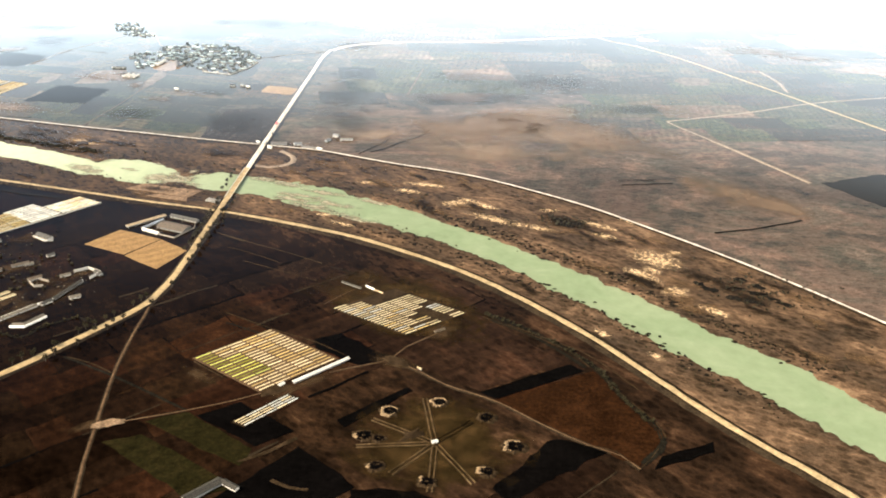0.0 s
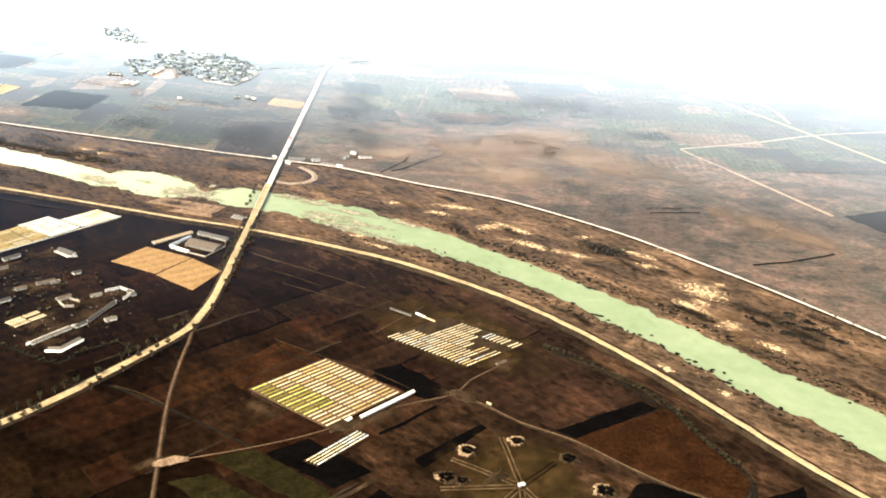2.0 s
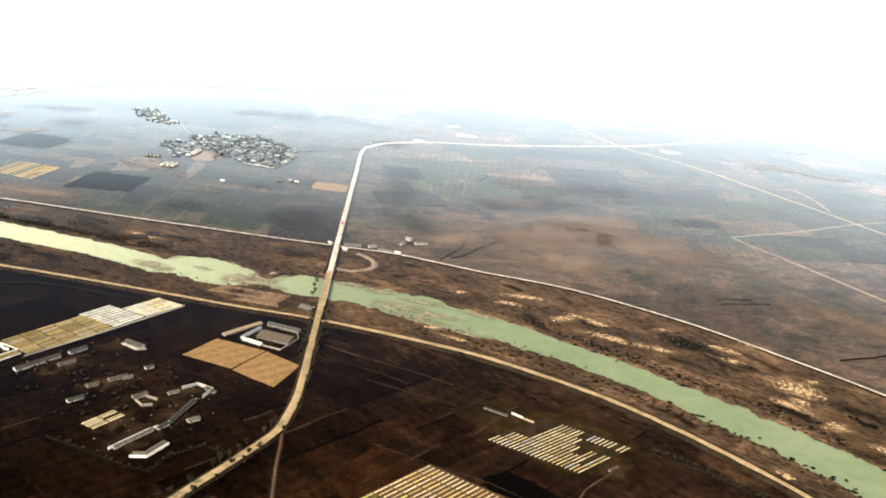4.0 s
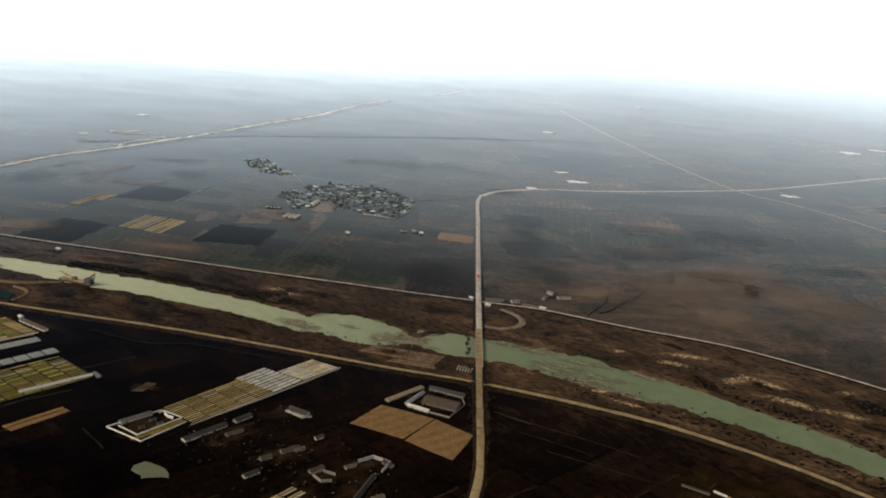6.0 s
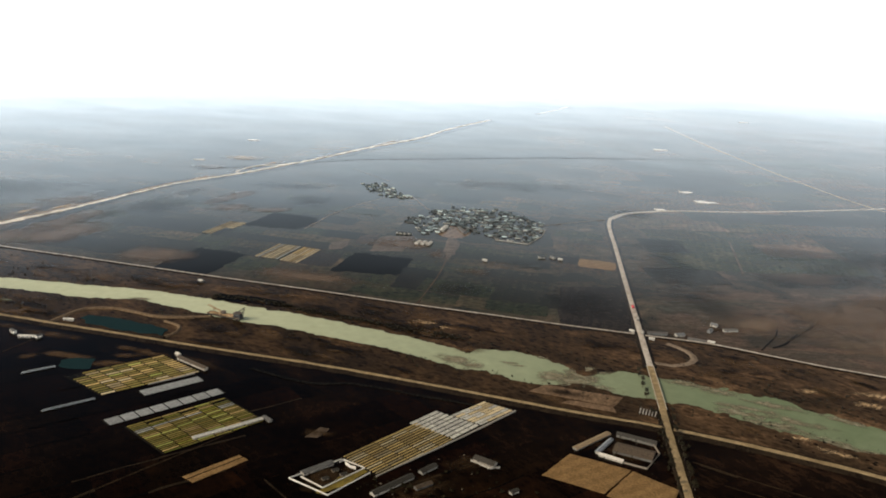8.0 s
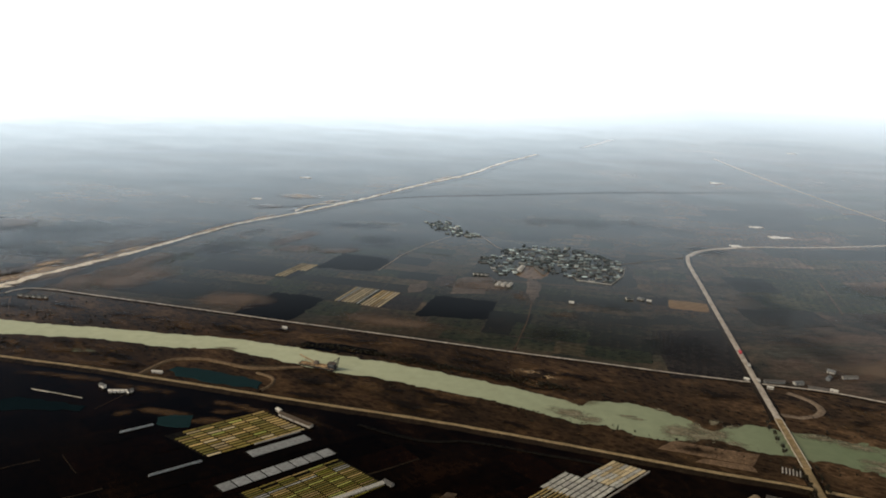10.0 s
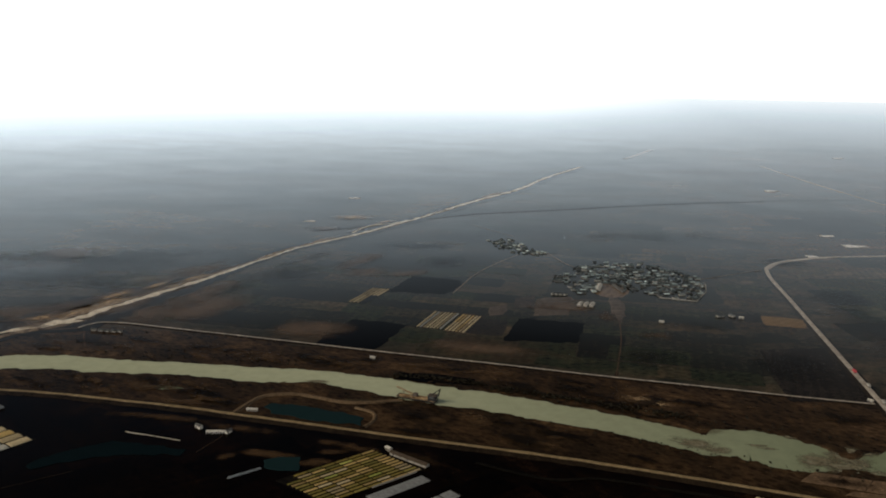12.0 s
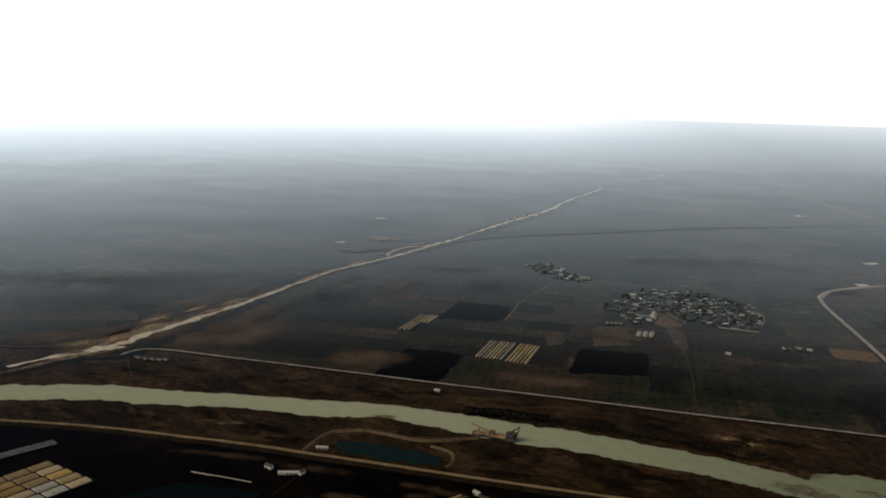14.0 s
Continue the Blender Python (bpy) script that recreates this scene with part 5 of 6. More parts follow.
barn(2, 922, 13, 931, 3, 1.6, 0.8, "low earth-walled shed by the beds", M_ROOF_TAN, M_EARTHWALL)
barn(-14, 842, -10, 839, 1.2, 1.4, 0.5, "small straw-roofed hut at the track crossing", M_ROOF_STRAW)
barn(-205, 606, -180, 634, 9, 2.8, 1.8, "tile-roofed farmhouse with pale gable", M_ROOF_DARK)
barn(-178, 633, -163, 624, 6, 2.8, 1.4, "side wing of a farmhouse with white walls", M_ROOF_DARK, M_WHITE)
# farm yard by the main road
barn(-426, 1160, -408, 1195, 5, 2.6, 1.2, "low building with pale bluish roof", M_ROOF_BLUE, M_WHITE)
barn(-424, 1157, -399, 1146, 5, 2.6, 1.2, "low building with white roof", M_ROOF_WHITE, M_WHITE)
barn(-405, 1177, -364, 1164, 24, 3.0, 2.8, "broad tan-roofed building in a walled yard", M_ROOF_TAN)
barn(-400, 1211, -357, 1197, 8, 3, 1.8, "long dark-roofed building in a walled yard", M_ROOF_DARK)
barn(-450, 1164, -410, 1211, 7, 2.0, 0.8, "long low shed with pale tan roof", M_ROOF_STRAW)
wall_run("yard_wall", [(-398, 1145), (-374, 1137), (-356, 1175), (-362, 1206)], 1.2, 0.5, M_EARTHWALL, "low earth wall round a farm yard")
# northern hamlet at the crossroads
barn(-325, 1568, -296, 1572, 6, 2.8, 1.4, "low roadside building with tan roof", M_ROOF_TAN)
barn(-283, 1570, -270, 1575, 8, 3.2, 1.8, "small white roadside house at crossroads", M_ROOF_GREY, M_WHITE)
barn(-266, 1560, -240, 1553, 6, 2.8, 1.4, "low roadside building with pale roof", M_ROOF_TAN)
barn(-237, 1555, -228, 1551, 6, 2.8, 1.4, "small pale roadside house at crossroads", M_ROOF_WHITE, M_WHITE)
barn(-218, 1637, -209, 1631, 6.5, 3.4, 2.0, "white farmhouse on the plain", M_ROOF_GREY, M_WHITE)
barn(-203, 1614, -180, 1621, 6, 2.8, 1.4, "long barn with pale roof", M_ROOF_PALE, M_WHITE)
barn(-228, 1600, -222, 1612, 6, 2.8, 1.4, "small grey barn on plain", M_ROOF_GREY)
barn(-352, 1572, -346, 1568, 4, 2.6, 1.0, "small white hut at the crossroads", M_ROOF_WHITE, M_WHITE)
barn(-326, 1545, -318, 1543, 4, 2.6, 1.0, "small pale hut at the crossroads", M_ROOF_WHITE, M_WHITE)
# walled compound
barn(-728, 1046, -704, 1074, 7, 2.6, 1.2, "long grey-roofed range of a walled courtyard", M_ROOF_GREY, M_WHITE)
wall_run("courtyard_wall", [(-688, 1082), (-697, 1084), (-739, 1036), (-694, 1013), (-662, 1064)], 0.9, 0.5, M_LIME, "bright white wall round a courtyard")
wall_run("courtyard_wall", [(-728, 1041), (-702, 1025), (-669, 1072), (-693, 1084), (-697, 1078)], 1.0, 0.4, M_LIME, "bright white inner wall of a courtyard")
wall_run("inner_wall", [(-690, 1076), (-684, 1070), (-678, 1068)], 1.9, 0.6, M_LIME, "broken inner white wall of a courtyard")
tagged(part("courtyard_turf", patch([(-699, 1018), (-666, 1066), (-671, 1069), (-703, 1022)], 0.32, 0.4, 2.0), M_FILM_OLIVE), "olive grass between courtyard walls", "turf", kind="structure")
for x, y in ((-700, 1058), (-706, 1040), (-690, 1052)):
    barn(x, y, x + 5, y + 4, 4, 2.0, 0.8, "small dark shed inside the courtyard", M_ROOF_DARK, M_EARTHWALL, doors=1, windows=0)
# old farmstead
barn(-501, 884, -474, 924, 4.5, 2.6, 1.0, "long pale-roofed farm range in yard", M_ROOF_PALE, M_WHITE)
barn(-470, 926, -462, 938, 5, 2.6, 1.2, "small pale farm building with dark roof", M_ROOF_DARK, M_WHITE)
barn(-461, 941, -447, 990, 4.5, 2.6, 1.0, "long dark-roofed farm range with pale front", M_ROOF_DARK)
barn(-480, 876, -468, 878, 5, 2.6, 1.2, "low pale shed in farmyard", M_ROOF_PALE)
barn(-468, 878, -456, 901, 5, 2.6, 1.2, "low pale shed in farmyard", M_ROOF_PALE, M_WHITE)
barn(-444, 946, -434, 954, 6, 2.6, 1.2, "small pale-roofed shed in farmyard", M_ROOF_PALE, M_WHITE)
wall_run("ruined_wall", [(-466, 1015), (-452, 1027), (-433, 1018), (-440, 1000)], 2.2, 0.7, M_WHITE, "white roofless walls of a farm building")
barn(-440, 1020, -430, 1012, 6, 2.6, 1.4, "dark-roofed farm building with pale walls", M_ROOF_DARK)
barn(-478, 1000, -468, 1008, 4, 2.4, 1.0, "small white shed with pitched roof", M_ROOF_PALE, M_WHITE)
wall_run("ruined_wall", [(-486, 985), (-500, 990), (-508, 980), (-498, 970), (-488, 973)], 1.8, 0.7, M_EARTHWALL, "crumbling earth walls of a ruin")
barn(-518, 1054, -511, 1061, 5, 2.6, 1.2, "small white-walled hut among fields", M_ROOF_DARK, M_WHITE)
barn(-548, 1018, -532, 1032, 6, 2.6, 1.4, "low thatched farm building among yards", M_ROOF_TAN)
barn(-558, 1118, -536, 1107, 10, 2.8, 2.4, "dark-roofed farmhouse with white wall", M_ROOF_DARK, M_WHITE)
wall_run("yard_wall", [(-562, 1112), (-541, 1100), (-531, 1104)], 1.4, 0.6, M_WHITE, "low white wall before a farmhouse")
barn(-652, 1022, -619, 1065, 8, 2.8, 1.8, "long dark-roofed farm range with white walls", M_ROOF_DARK, M_WHITE)
barn(-611, 1074, -598, 1092, 7, 2.8, 1.6, "dark-roofed farm building with pale walls", M_ROOF_DARK)
barn(-574, 964, -562, 977, 6, 2.6, 1.4, "small pale farmhouse with dark roof", M_ROOF_DARK, M_WHITE)
barn(-612, 1042, -598, 1056, 6, 2.6, 1.4, "low thatched farm building among yards", M_ROOF_TAN)
barn(-534, 1024, -526, 1031, 5, 2.6, 1.2, "small pale-roofed hut among houses", M_ROOF_PALE)
barn(-512, 985, -500, 996, 6, 2.6, 1.4, "small thatched farmhouse in the hamlet", M_ROOF_TAN, M_WALL)
barn(-566, 1000, -556, 1008, 6, 2.6, 1.4, "small thatched farmhouse in the hamlet", M_ROOF_TAN, M_WALL)
wall_run("farm_wall", [(-482, 872), (-466, 874), (-452, 900)], 1.5, 1.0, M_LIME, "low white wall before farm sheds")
wall_run("farm_wall", [(-505, 882), (-478, 922), (-466, 934), (-458, 948), (-446, 992)], 1.7, 0.9, M_LIME, "long low white wall along a farm range")
for i, (x, y, a, b, r) in enumerate([(-490, 905, 46, 30, 0.9), (-462, 960, 40, 30, 1.1), (-500, 985, 40, 24, 0.3), (-545, 1015, 50, 26, 0.5), (-605, 1045, 56, 24, 0.9), (-455, 1010, 34, 22, 0.2), (-520, 935, 40, 30, 0.8), (-560, 1110, 40, 20, 0.4), (-400, 1178, 50, 36, -0.6),
                                     (-130, 800, 60, 14, 0.8), (-245, 800, 40, 12, -0.6), (-40, 850, 40, 22, -0.5), (-700, 1045, 50, 30, 0.9), (-660, 1100, 40, 14, 0.9), (-735, 1138, 26, 14, 0.2), (-930, 1290, 50, 16, -0.4), (10, 925, 34, 22, 0.7), (-320, 704, 34, 12, 0.4), (-262, 1570, 60, 14, -0.1), (-200, 1622, 36, 18, 0.2)]):
    soft_patch("yard_soil", x, y, a, b, r, 0.4 + 0.004 * i, M_SOFT_YARD, "trodden brown soil of a farm yard", "yard soil", "soil of the farm yards")
# western sheds
barn(-958, 1296, -912, 1270, 7, 2.8, 1.4, "long low shed by the dike", M_ROOF_TAN, M_WHITE)
barn(-966, 1308, -960, 1303, 5, 2.6, 1.2, "small white hut by the dike", M_ROOF_WHITE, M_WHITE)
barn(-860, 1092, -803, 1153, 5, 2.4, 1.0, "long narrow shed with white roof", M_ROOF_WHITE, M_WHITE)
barn(-802, 1158, -792, 1150, 5, 2.4, 1.0, "small grey shed near beds", M_ROOF_GREY)
barn(-1206, 1326, -1198, 1322, 5, 3.6, 1.2, "small white tower hut by pond", M_ROOF_GREY, M_LIME)
for k in range(5):
    barn(-1187 + k * 5, 1311.5 + k * 1.0, -1183.5 + k * 5, 1312 + k * 1.0, 4, 2.4, 0.8, "small white sty in a row", M_LIME, M_LIME, "row of white sties", doors=1, windows=0)
barn(-1163, 1313, -1160, 1321, 4, 3.2, 1.0, "small white shed with pitched roof", M_ROOF_GREY, M_LIME)
barn(-1164, 1386, -1150, 1387, 3, 2.4, 1.0, "small white hut by the pond", M_ROOF_WHITE, M_WHITE)
for k, (x, y) in enumerate(((-1521, 1656), (-1508, 1655), (-1497, 1655), (-1486, 1655), (-1477, 1657))):
    barn(x - 4, y, x + 4, y - 1, 5, 2.6, 1.2, "small white-fronted hut by the dike", M_ROOF_DARK, M_WHITE, "huts by the dry river bed", doors=1, windows=1)
barn(-1052, 1610, -1045, 1609, 5, 2.6, 1.2, "small white hut on the dike", M_ROOF_WHITE, M_WHITE)
for x in (-736, -725, -714):
    barn(x - 2, 1962, x + 3, 1984, 8, 2.8, 1.6, "long white-roofed barn by the village", M_ROOF_WHITE, M_WHITE, "three white barns by the village")
barn(-600, 1890, -592, 1888, 5, 2.6, 1.2, "small white hut in the fields", M_ROOF_WHITE, M_WHITE)
for x, y, a in ((-1450, 2655, 16), (-1420, 3060, 22), (-55, 3585, 28), (500, 4780, 30), (577, 2758, 38), (-190, 2508, 22), (-50, 2655, 34), (-86, 2778, 22), (1197, 3834, 60), (1386, 4000, 50)):
    tagged(part("bare_yard", blob(x, y, a * 0.75, a * 0.4, 0.2, 0.4, x * 0.01, 0.9), M_YARD), "bright bare yard of a far farm", "yard", "far farm yards", "structure")


# ---- the village and its hamlet ----
rng = random.Random(11)
KINDS = [house(pose(0, 0, 0.15), l * 0.28, w * 0.29, 0.8, r * 0.24, lab, None, None, "house", "house", "houses of the village", 1, 2, ch)
         for l, w, r, lab, ch in ((13, 7, 2.0, "small tile-roofed village house", True), (17, 7.5, 2.2, "long tile-roofed village house", True), (10, 6.5, 1.8, "small square village house", False), (22, 8, 2.2, "long low village barn", False))]
spots = []


def inside(x, y, corners):
    hit = False
    for (ax, ay), (bx, by) in zip(corners, corners[1:] + corners[:1]):
        if (ay > y) != (by > y) and x < ax + (y - ay) * (bx - ax) / (by - ay):
            hit = not hit
    return hit


VILLAGE = [(-795, 2165), (-760, 2230), (-733, 2287), (-671, 2314), (-600, 2345), (-533, 2292), (-487, 2235), (-486, 2126), (-514, 2052), (-583, 2062), (-639, 2104), (-679, 2044), (-740, 2050), (-770, 2125)]
HAMLET = [(-958, 2505), (-930, 2545), (-900, 2540), (-863, 2476), (-806, 2402), (-830, 2380), (-870, 2378), (-915, 2420)]


def settle(corners, count, turn):
    tries = 0
    placed = 0
    while placed < count and tries < 6000:
        tries += 1
        x = rng.uniform(min(c[0] for c in corners), max(c[0] for c in corners))
        y = rng.uniform(min(c[1] for c in corners), max(c[1] for c in corners))
        gap = rng.uniform(4.5, 9.5)
        if not inside(x, y, corners) or any(math.hypot((x - a) * 1.0, (y - b) * 0.8) < gap for a, b in spots):
            continue
        if inside(x, y, [(-705, 2040), (-695, 2130), (-660, 2150), (-645, 2040)]):
            continue
        spots.append((x, y))
        k = rng.choices((0, 1, 2, 3), (4, 4, 3, 1.3))[0]
        m = pose(x * K, y * K, 0.15, 0, 0, turn + rng.choice((0, 0, 0, 90)) + rng.gauss(0, 10))
        copy_thing(KINDS[k], m)
        placed += 1


settle(VILLAGE, 262, 12)
settle(HAMLET, 52, -40)
for k, ob in enumerate(KINDS):
    ob.matrix_world = pose((-700 + 26 * k) * K, (2330 - 4 * k) * K, 0.15, 0, 0, 20)
for k, (x, y) in enumerate(spots[::2]):
    a = radians((15 if y < 2370 else -40) + rng.gauss(0, 12))
    w, d = rng.uniform(4, 8), rng.uniform(3, 6)
    run = [(x + u * math.cos(a) - v * math.sin(a), y + u * math.sin(a) + v * math.cos(a)) for u, v in ((-w, d * 0.3), (-w, -d), (w * rng.uniform(0.3, 1.0), -d))]
    wall_run("yard_wall", run, rng.uniform(0.7, 1.1), 0.6, M_LIME if k % 6 == 0 else M_CONCRETE if k % 6 == 1 else M_EARTHWALL, "low pale wall of a village yard")["group"] = "yard walls of the village"
for k in range(4):
    barn(-789 + 8 * k, 2034, -784 + 8 * k, 2040, 5, 2.6, 1.2, "small white-walled shed below the village", M_ROOF_GREY, M_WHITE, "row of sheds below the village", doors=1, windows=0)
barn(-700, 2080, -694, 2125, 10, 4, 2, "long pale village hall", M_ROOF_WHITE, M_WHITE)
barn(-668, 2130, -650, 2080, 8, 3, 1.6, "long tan-roofed village building", M_ROOF_TAN)
wall_run("village_wall", [(-584, 2054), (-516, 2042), (-488, 2118), (-480, 2180)], 1.0, 1.2, M_WHITE, "pale wall at the village edge")
tagged(part("village_yard", blob(-675, 2085, 30, 50, 0.1, 0.3, 71.0, 0.3), M_PLOT), "bare reddish earth yard in the village", "yard", kind="structure")
tagged(part("bare_yard", blob(-668, 1972, 13, 72, 0.03, 0.5, 72.0, 0.5), M_PALE), "bare trodden ground below the village", "yard", kind="structure")
tagged(part("village_green", patch([(-800, 2020), (-760, 2300), (-600, 2365), (-470, 2240), (-475, 2030)], 0.12, 12, 3.0), M_FIELD_N), "dark garden land round the village", "garden land", kind="structure")


# ---- ring of earth emplacements ----
def ring_mesh(prof, start, span, seed, radius, jag, squash=0.85):
    """A ragged ring, or part of one, of the given (radius, height) profile, tapering to its ends."""
    bm = bmesh.new()
    n = 34
    whole = span > 6.2
    rings = []
    for f, h in prof:
        ring = []
        for i in range(n if whole else n + 1):
            a = start + span * i / n
            taper = 1.0 if whole else math.sin(math.pi * min(max(i / n, 0.02), 0.98)) ** 0.5
            ff = 1.0 + (f - 1.0) * taper
            r = radius * K * ff * (1 + jag * noise.noise((math.cos(a) * 1.8, math.sin(a) * 1.8, seed)) + 0.6 * jag * noise.noise((math.cos(a) * 6, math.sin(a) * 6, seed)))
            ring.append(bm.verts.new((r * math.cos(a), squash * r * math.sin(a), h * (1 + 0.6 * noise.noise((math.cos(a) * 4, math.sin(a) * 4, seed + 5))))))
        rings.append(ring)
    for a, b in zip(rings[:-1], rings[1:]):
        for i in range(len(a) if whole else len(a) - 1):
            j = (i + 1) % len(a)
            bm.faces.new((a[i], b[i], b[j], a[j]))
    return bm


def emplacement(x, y, radius, seed, start, span):
    e = empty("earth_emplacement", pose(x * K, y * K, 0), "ragged dark earth pit with spoil thrown up round it" if span > 2 else "ragged dark earth pit within a low bank", "earth pit", "ring of earth pits")
    part("bank", ring_mesh(((0.7, 0.4), (0.95, 0.75), (1.15, 0.7), (1.5, -0.1)), 0, math.tau, seed, radius, 0.35), M_SPOIL, e)
    # shallow disc; the shade inside the pit is put into its black colour
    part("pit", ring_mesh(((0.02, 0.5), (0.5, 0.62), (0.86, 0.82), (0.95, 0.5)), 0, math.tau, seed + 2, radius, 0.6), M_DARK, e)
    if span:
        # pale spoil; the sun on its western slopes is put into the colour
        part("fresh_spoil", ring_mesh(((0.86, 0.7), (0.98, 1.0), (1.15, 1.05), (1.4, 0.3), (1.5, -0.1)), radians(start) - span / 2, span, seed + 4, radius, 0.3), M_CREAM, e, "pale spoil with the sunlit side coloured in")
    bm = bmesh.new()
    r = random.Random(seed)
    for k in range(3):
        bmesh.ops.create_icosphere(bm, subdivisions=1, radius=r.uniform(0.25, 0.5), matrix=Matrix.Translation((r.uniform(-0.4, 0.4) * radius * K, r.uniform(-0.3, 0.3) * radius * K, 0.75)))
    part("earth_lump", bm, M_SPOIL, e)


PITS = [(-38, 758, 8, 170, 5.2), (12, 779, 7, 160, 5.6), (61, 758, 8, 0, 0), (-60, 715, 8, 190, 1.2), (-45, 712, 6, 0, 0), (-44, 670, 7, 190, 1.0), (5, 652, 7, 160, 1.2), (60, 672, 7, 165, 2.4), (88, 712, 9, 150, 3.4)]
for i, (x, y, r, start, span) in enumerate(PITS):
    emplacement(x, y, r, i + 1.3, start, span)
soft_patch("turf", 14, 712, 125, 105, 0.1, 0.32, M_SOFT_OLIVE, "thin olive turf inside a ring of pits", "turf", "turf")
soft_patch("turf", -45, 985, 170, 100, -0.5, 0.31, M_SOFT_OLIVE, "thin brown turf round film tunnels", "turf", "turf")
HUB = (10, 710)
for ex, ey in ((-3, 784), (-54, 743), (-66, 698), (-30, 660), (8, 638), (48, 654), (46, 749)):
    dx, dy = ex - HUB[0], ey - HUB[1]
    n = math.hypot(dx, dy)
    sx, sy = -dy / n, dx / n
    for s in (-2.2, 2.2):
        line = curve([(HUB[0] + dx * 0.06 + sx * s, HUB[1] + dy * 0.06 + sy * s), (HUB[0] + dx * 0.5 + sx * s, HUB[1] + dy * 0.5 + sy * s), (ex + sx * s, ey + sy * s)], 6)
        dark = (ex, ey) == (46, 749)
        tagged(put("trench_bank", profile("trench_bank", line, [(-0.7, -0.1), (-0.2, 0.5), (0.2, 0.5), (0.7, -0.1)], M_DARK if dark else M_RIDGE, 0.6, s)), "low earth bank beside a trench", "earth bank", "trenches of the star")
tagged(part("turf_scar", blob(-12, 722, 12, 6, 0.7, 0.45, 81.0, 0.7), M_SPOIL), "bare brown scar in the turf", "bare soil", kind="structure")
barn(7, 709, 12, 711.5, 3, 2.4, 0.4, "small white hut at the star's centre", M_ROOF_WHITE, M_WHITE, doors=1, windows=0)


# ---- white slabs by the bridge ----
def slab(x, y):
    tagged(part("white_slab", block(bmesh.new(), -0.35, 0.35, -3.4, 3.4, 0, 0.9, 0.08), M_WHITE), "upright white painted slab by the bridge", "slab", "white slabs by the bridge").matrix_world = pose(x * K, y * K, 0.2, 0, 0, -12)


for k in range(6):
    slab(-366 + 3.6 * k, 1284 - 1.2 * k)


# ---- dredger on the river ----
def dredger():
    d = empty("dredger", pose(-955 * K, 1466 * K, -0.2, 0, 0, -13), "rusty gravel dredger with a bright gravel heap moored in the river", "dredger")
    hull = solid([(0, 1, 2, 3), (4, 7, 6, 5), (0, 4, 5, 1), (1, 5, 6, 2), (2, 6, 7, 3), (3, 7, 4, 0)],
                 [(-13, -2.6, -0.6), (12, -2.6, -0.6), (12, 2.6, -0.6), (-13, 2.6, -0.6), (-15, -3, 1.1), (13.5, -3, 1.1), (13.5, 3, 1.1), (-15, 3, 1.1)])
    part("hull", hull, M_TYRE, d)
    part("deck_rail", block(bmesh.new(), -15, 13, -3.1, -2.85, 1.1, 1.35), M_SAND, d, "pale worn edge of the deck")

    def beams(name, ends, material, r0=0.28):
        bm = bmesh.new()
        for a, b in ends:
            v = Vector(b) - Vector(a)
            bmesh.ops.create_cone(bm, cap_ends=True, segments=6, radius1=r0, radius2=r0 * 0.8, depth=v.length, matrix=Matrix.Translation((Vector(a) + Vector(b)) / 2) @ v.to_track_quat("Z", "Y").to_matrix().to_4x4())
        part(name, bm, material, d)

    cab = part("cabin", block(bmesh.new(), 7.5, 12.8, -2.2, 2.2, 1.1, 4.4, 0.12), M_TYRE, d, "black engine house")
    part("cabin_roof", block(bmesh.new(), 7.2, 13.1, -2.5, 2.5, 4.4, 4.65, 0.05), M_STEEL, cab)
    part("window", block(bmesh.new(), 8.4, 11.8, -2.26, -2.18, 2.9, 3.8), M_WINDOW, cab)
    for s in (-1, 1):
        beams("gantry_leg", (((9, s * 1.6, 4.0), (15.5, s * 0.6, 9.5)), ((13, s * 2.2, 1.0), (15.5, s * 0.6, 9.5))), M_TYRE)
    beams("crossbar", (((15.5, -0.9, 9.4), (15.5, 0.9, 9.4)), ((12.3, -1.2, 6.6), (12.3, 1.2, 6.6))), M_TYRE, 0.22)
    for o in (-0.7, 0.7):
        beams("ladder_beam", (((-2, o, 2.4), (-17, 3 + o, 5.4)),), M_SAND, 0.34)
    beams("trestle", (((-11, 1.0, 1.0), (-12, 1.6, 4.2)), ((-11, 3.0, 1.0), (-12, 2.6, 4.2)), ((-5, 0.2, 1.0), (-5, 0.4, 3.0))), M_STEEL, 0.2)
    part("hopper", block(bmesh.new(), -3.5, -0.5, -1.4, 1.4, 1.4, 4.0, 0.2), M_STEEL, d)
    part("gravel_heap", blob(6, 0, 12, 4.6, 0, 2.0, 5.0, 0.25, 24), M_SAND, d, "bright heap of washed gravel on the deck")
    part("gravel_heap", blob(-18, 1, 10, 4, 0, 1.4, 6.0, 0.3, 24), M_SAND, d, "tan heap of wet sand on the deck")



dredger()


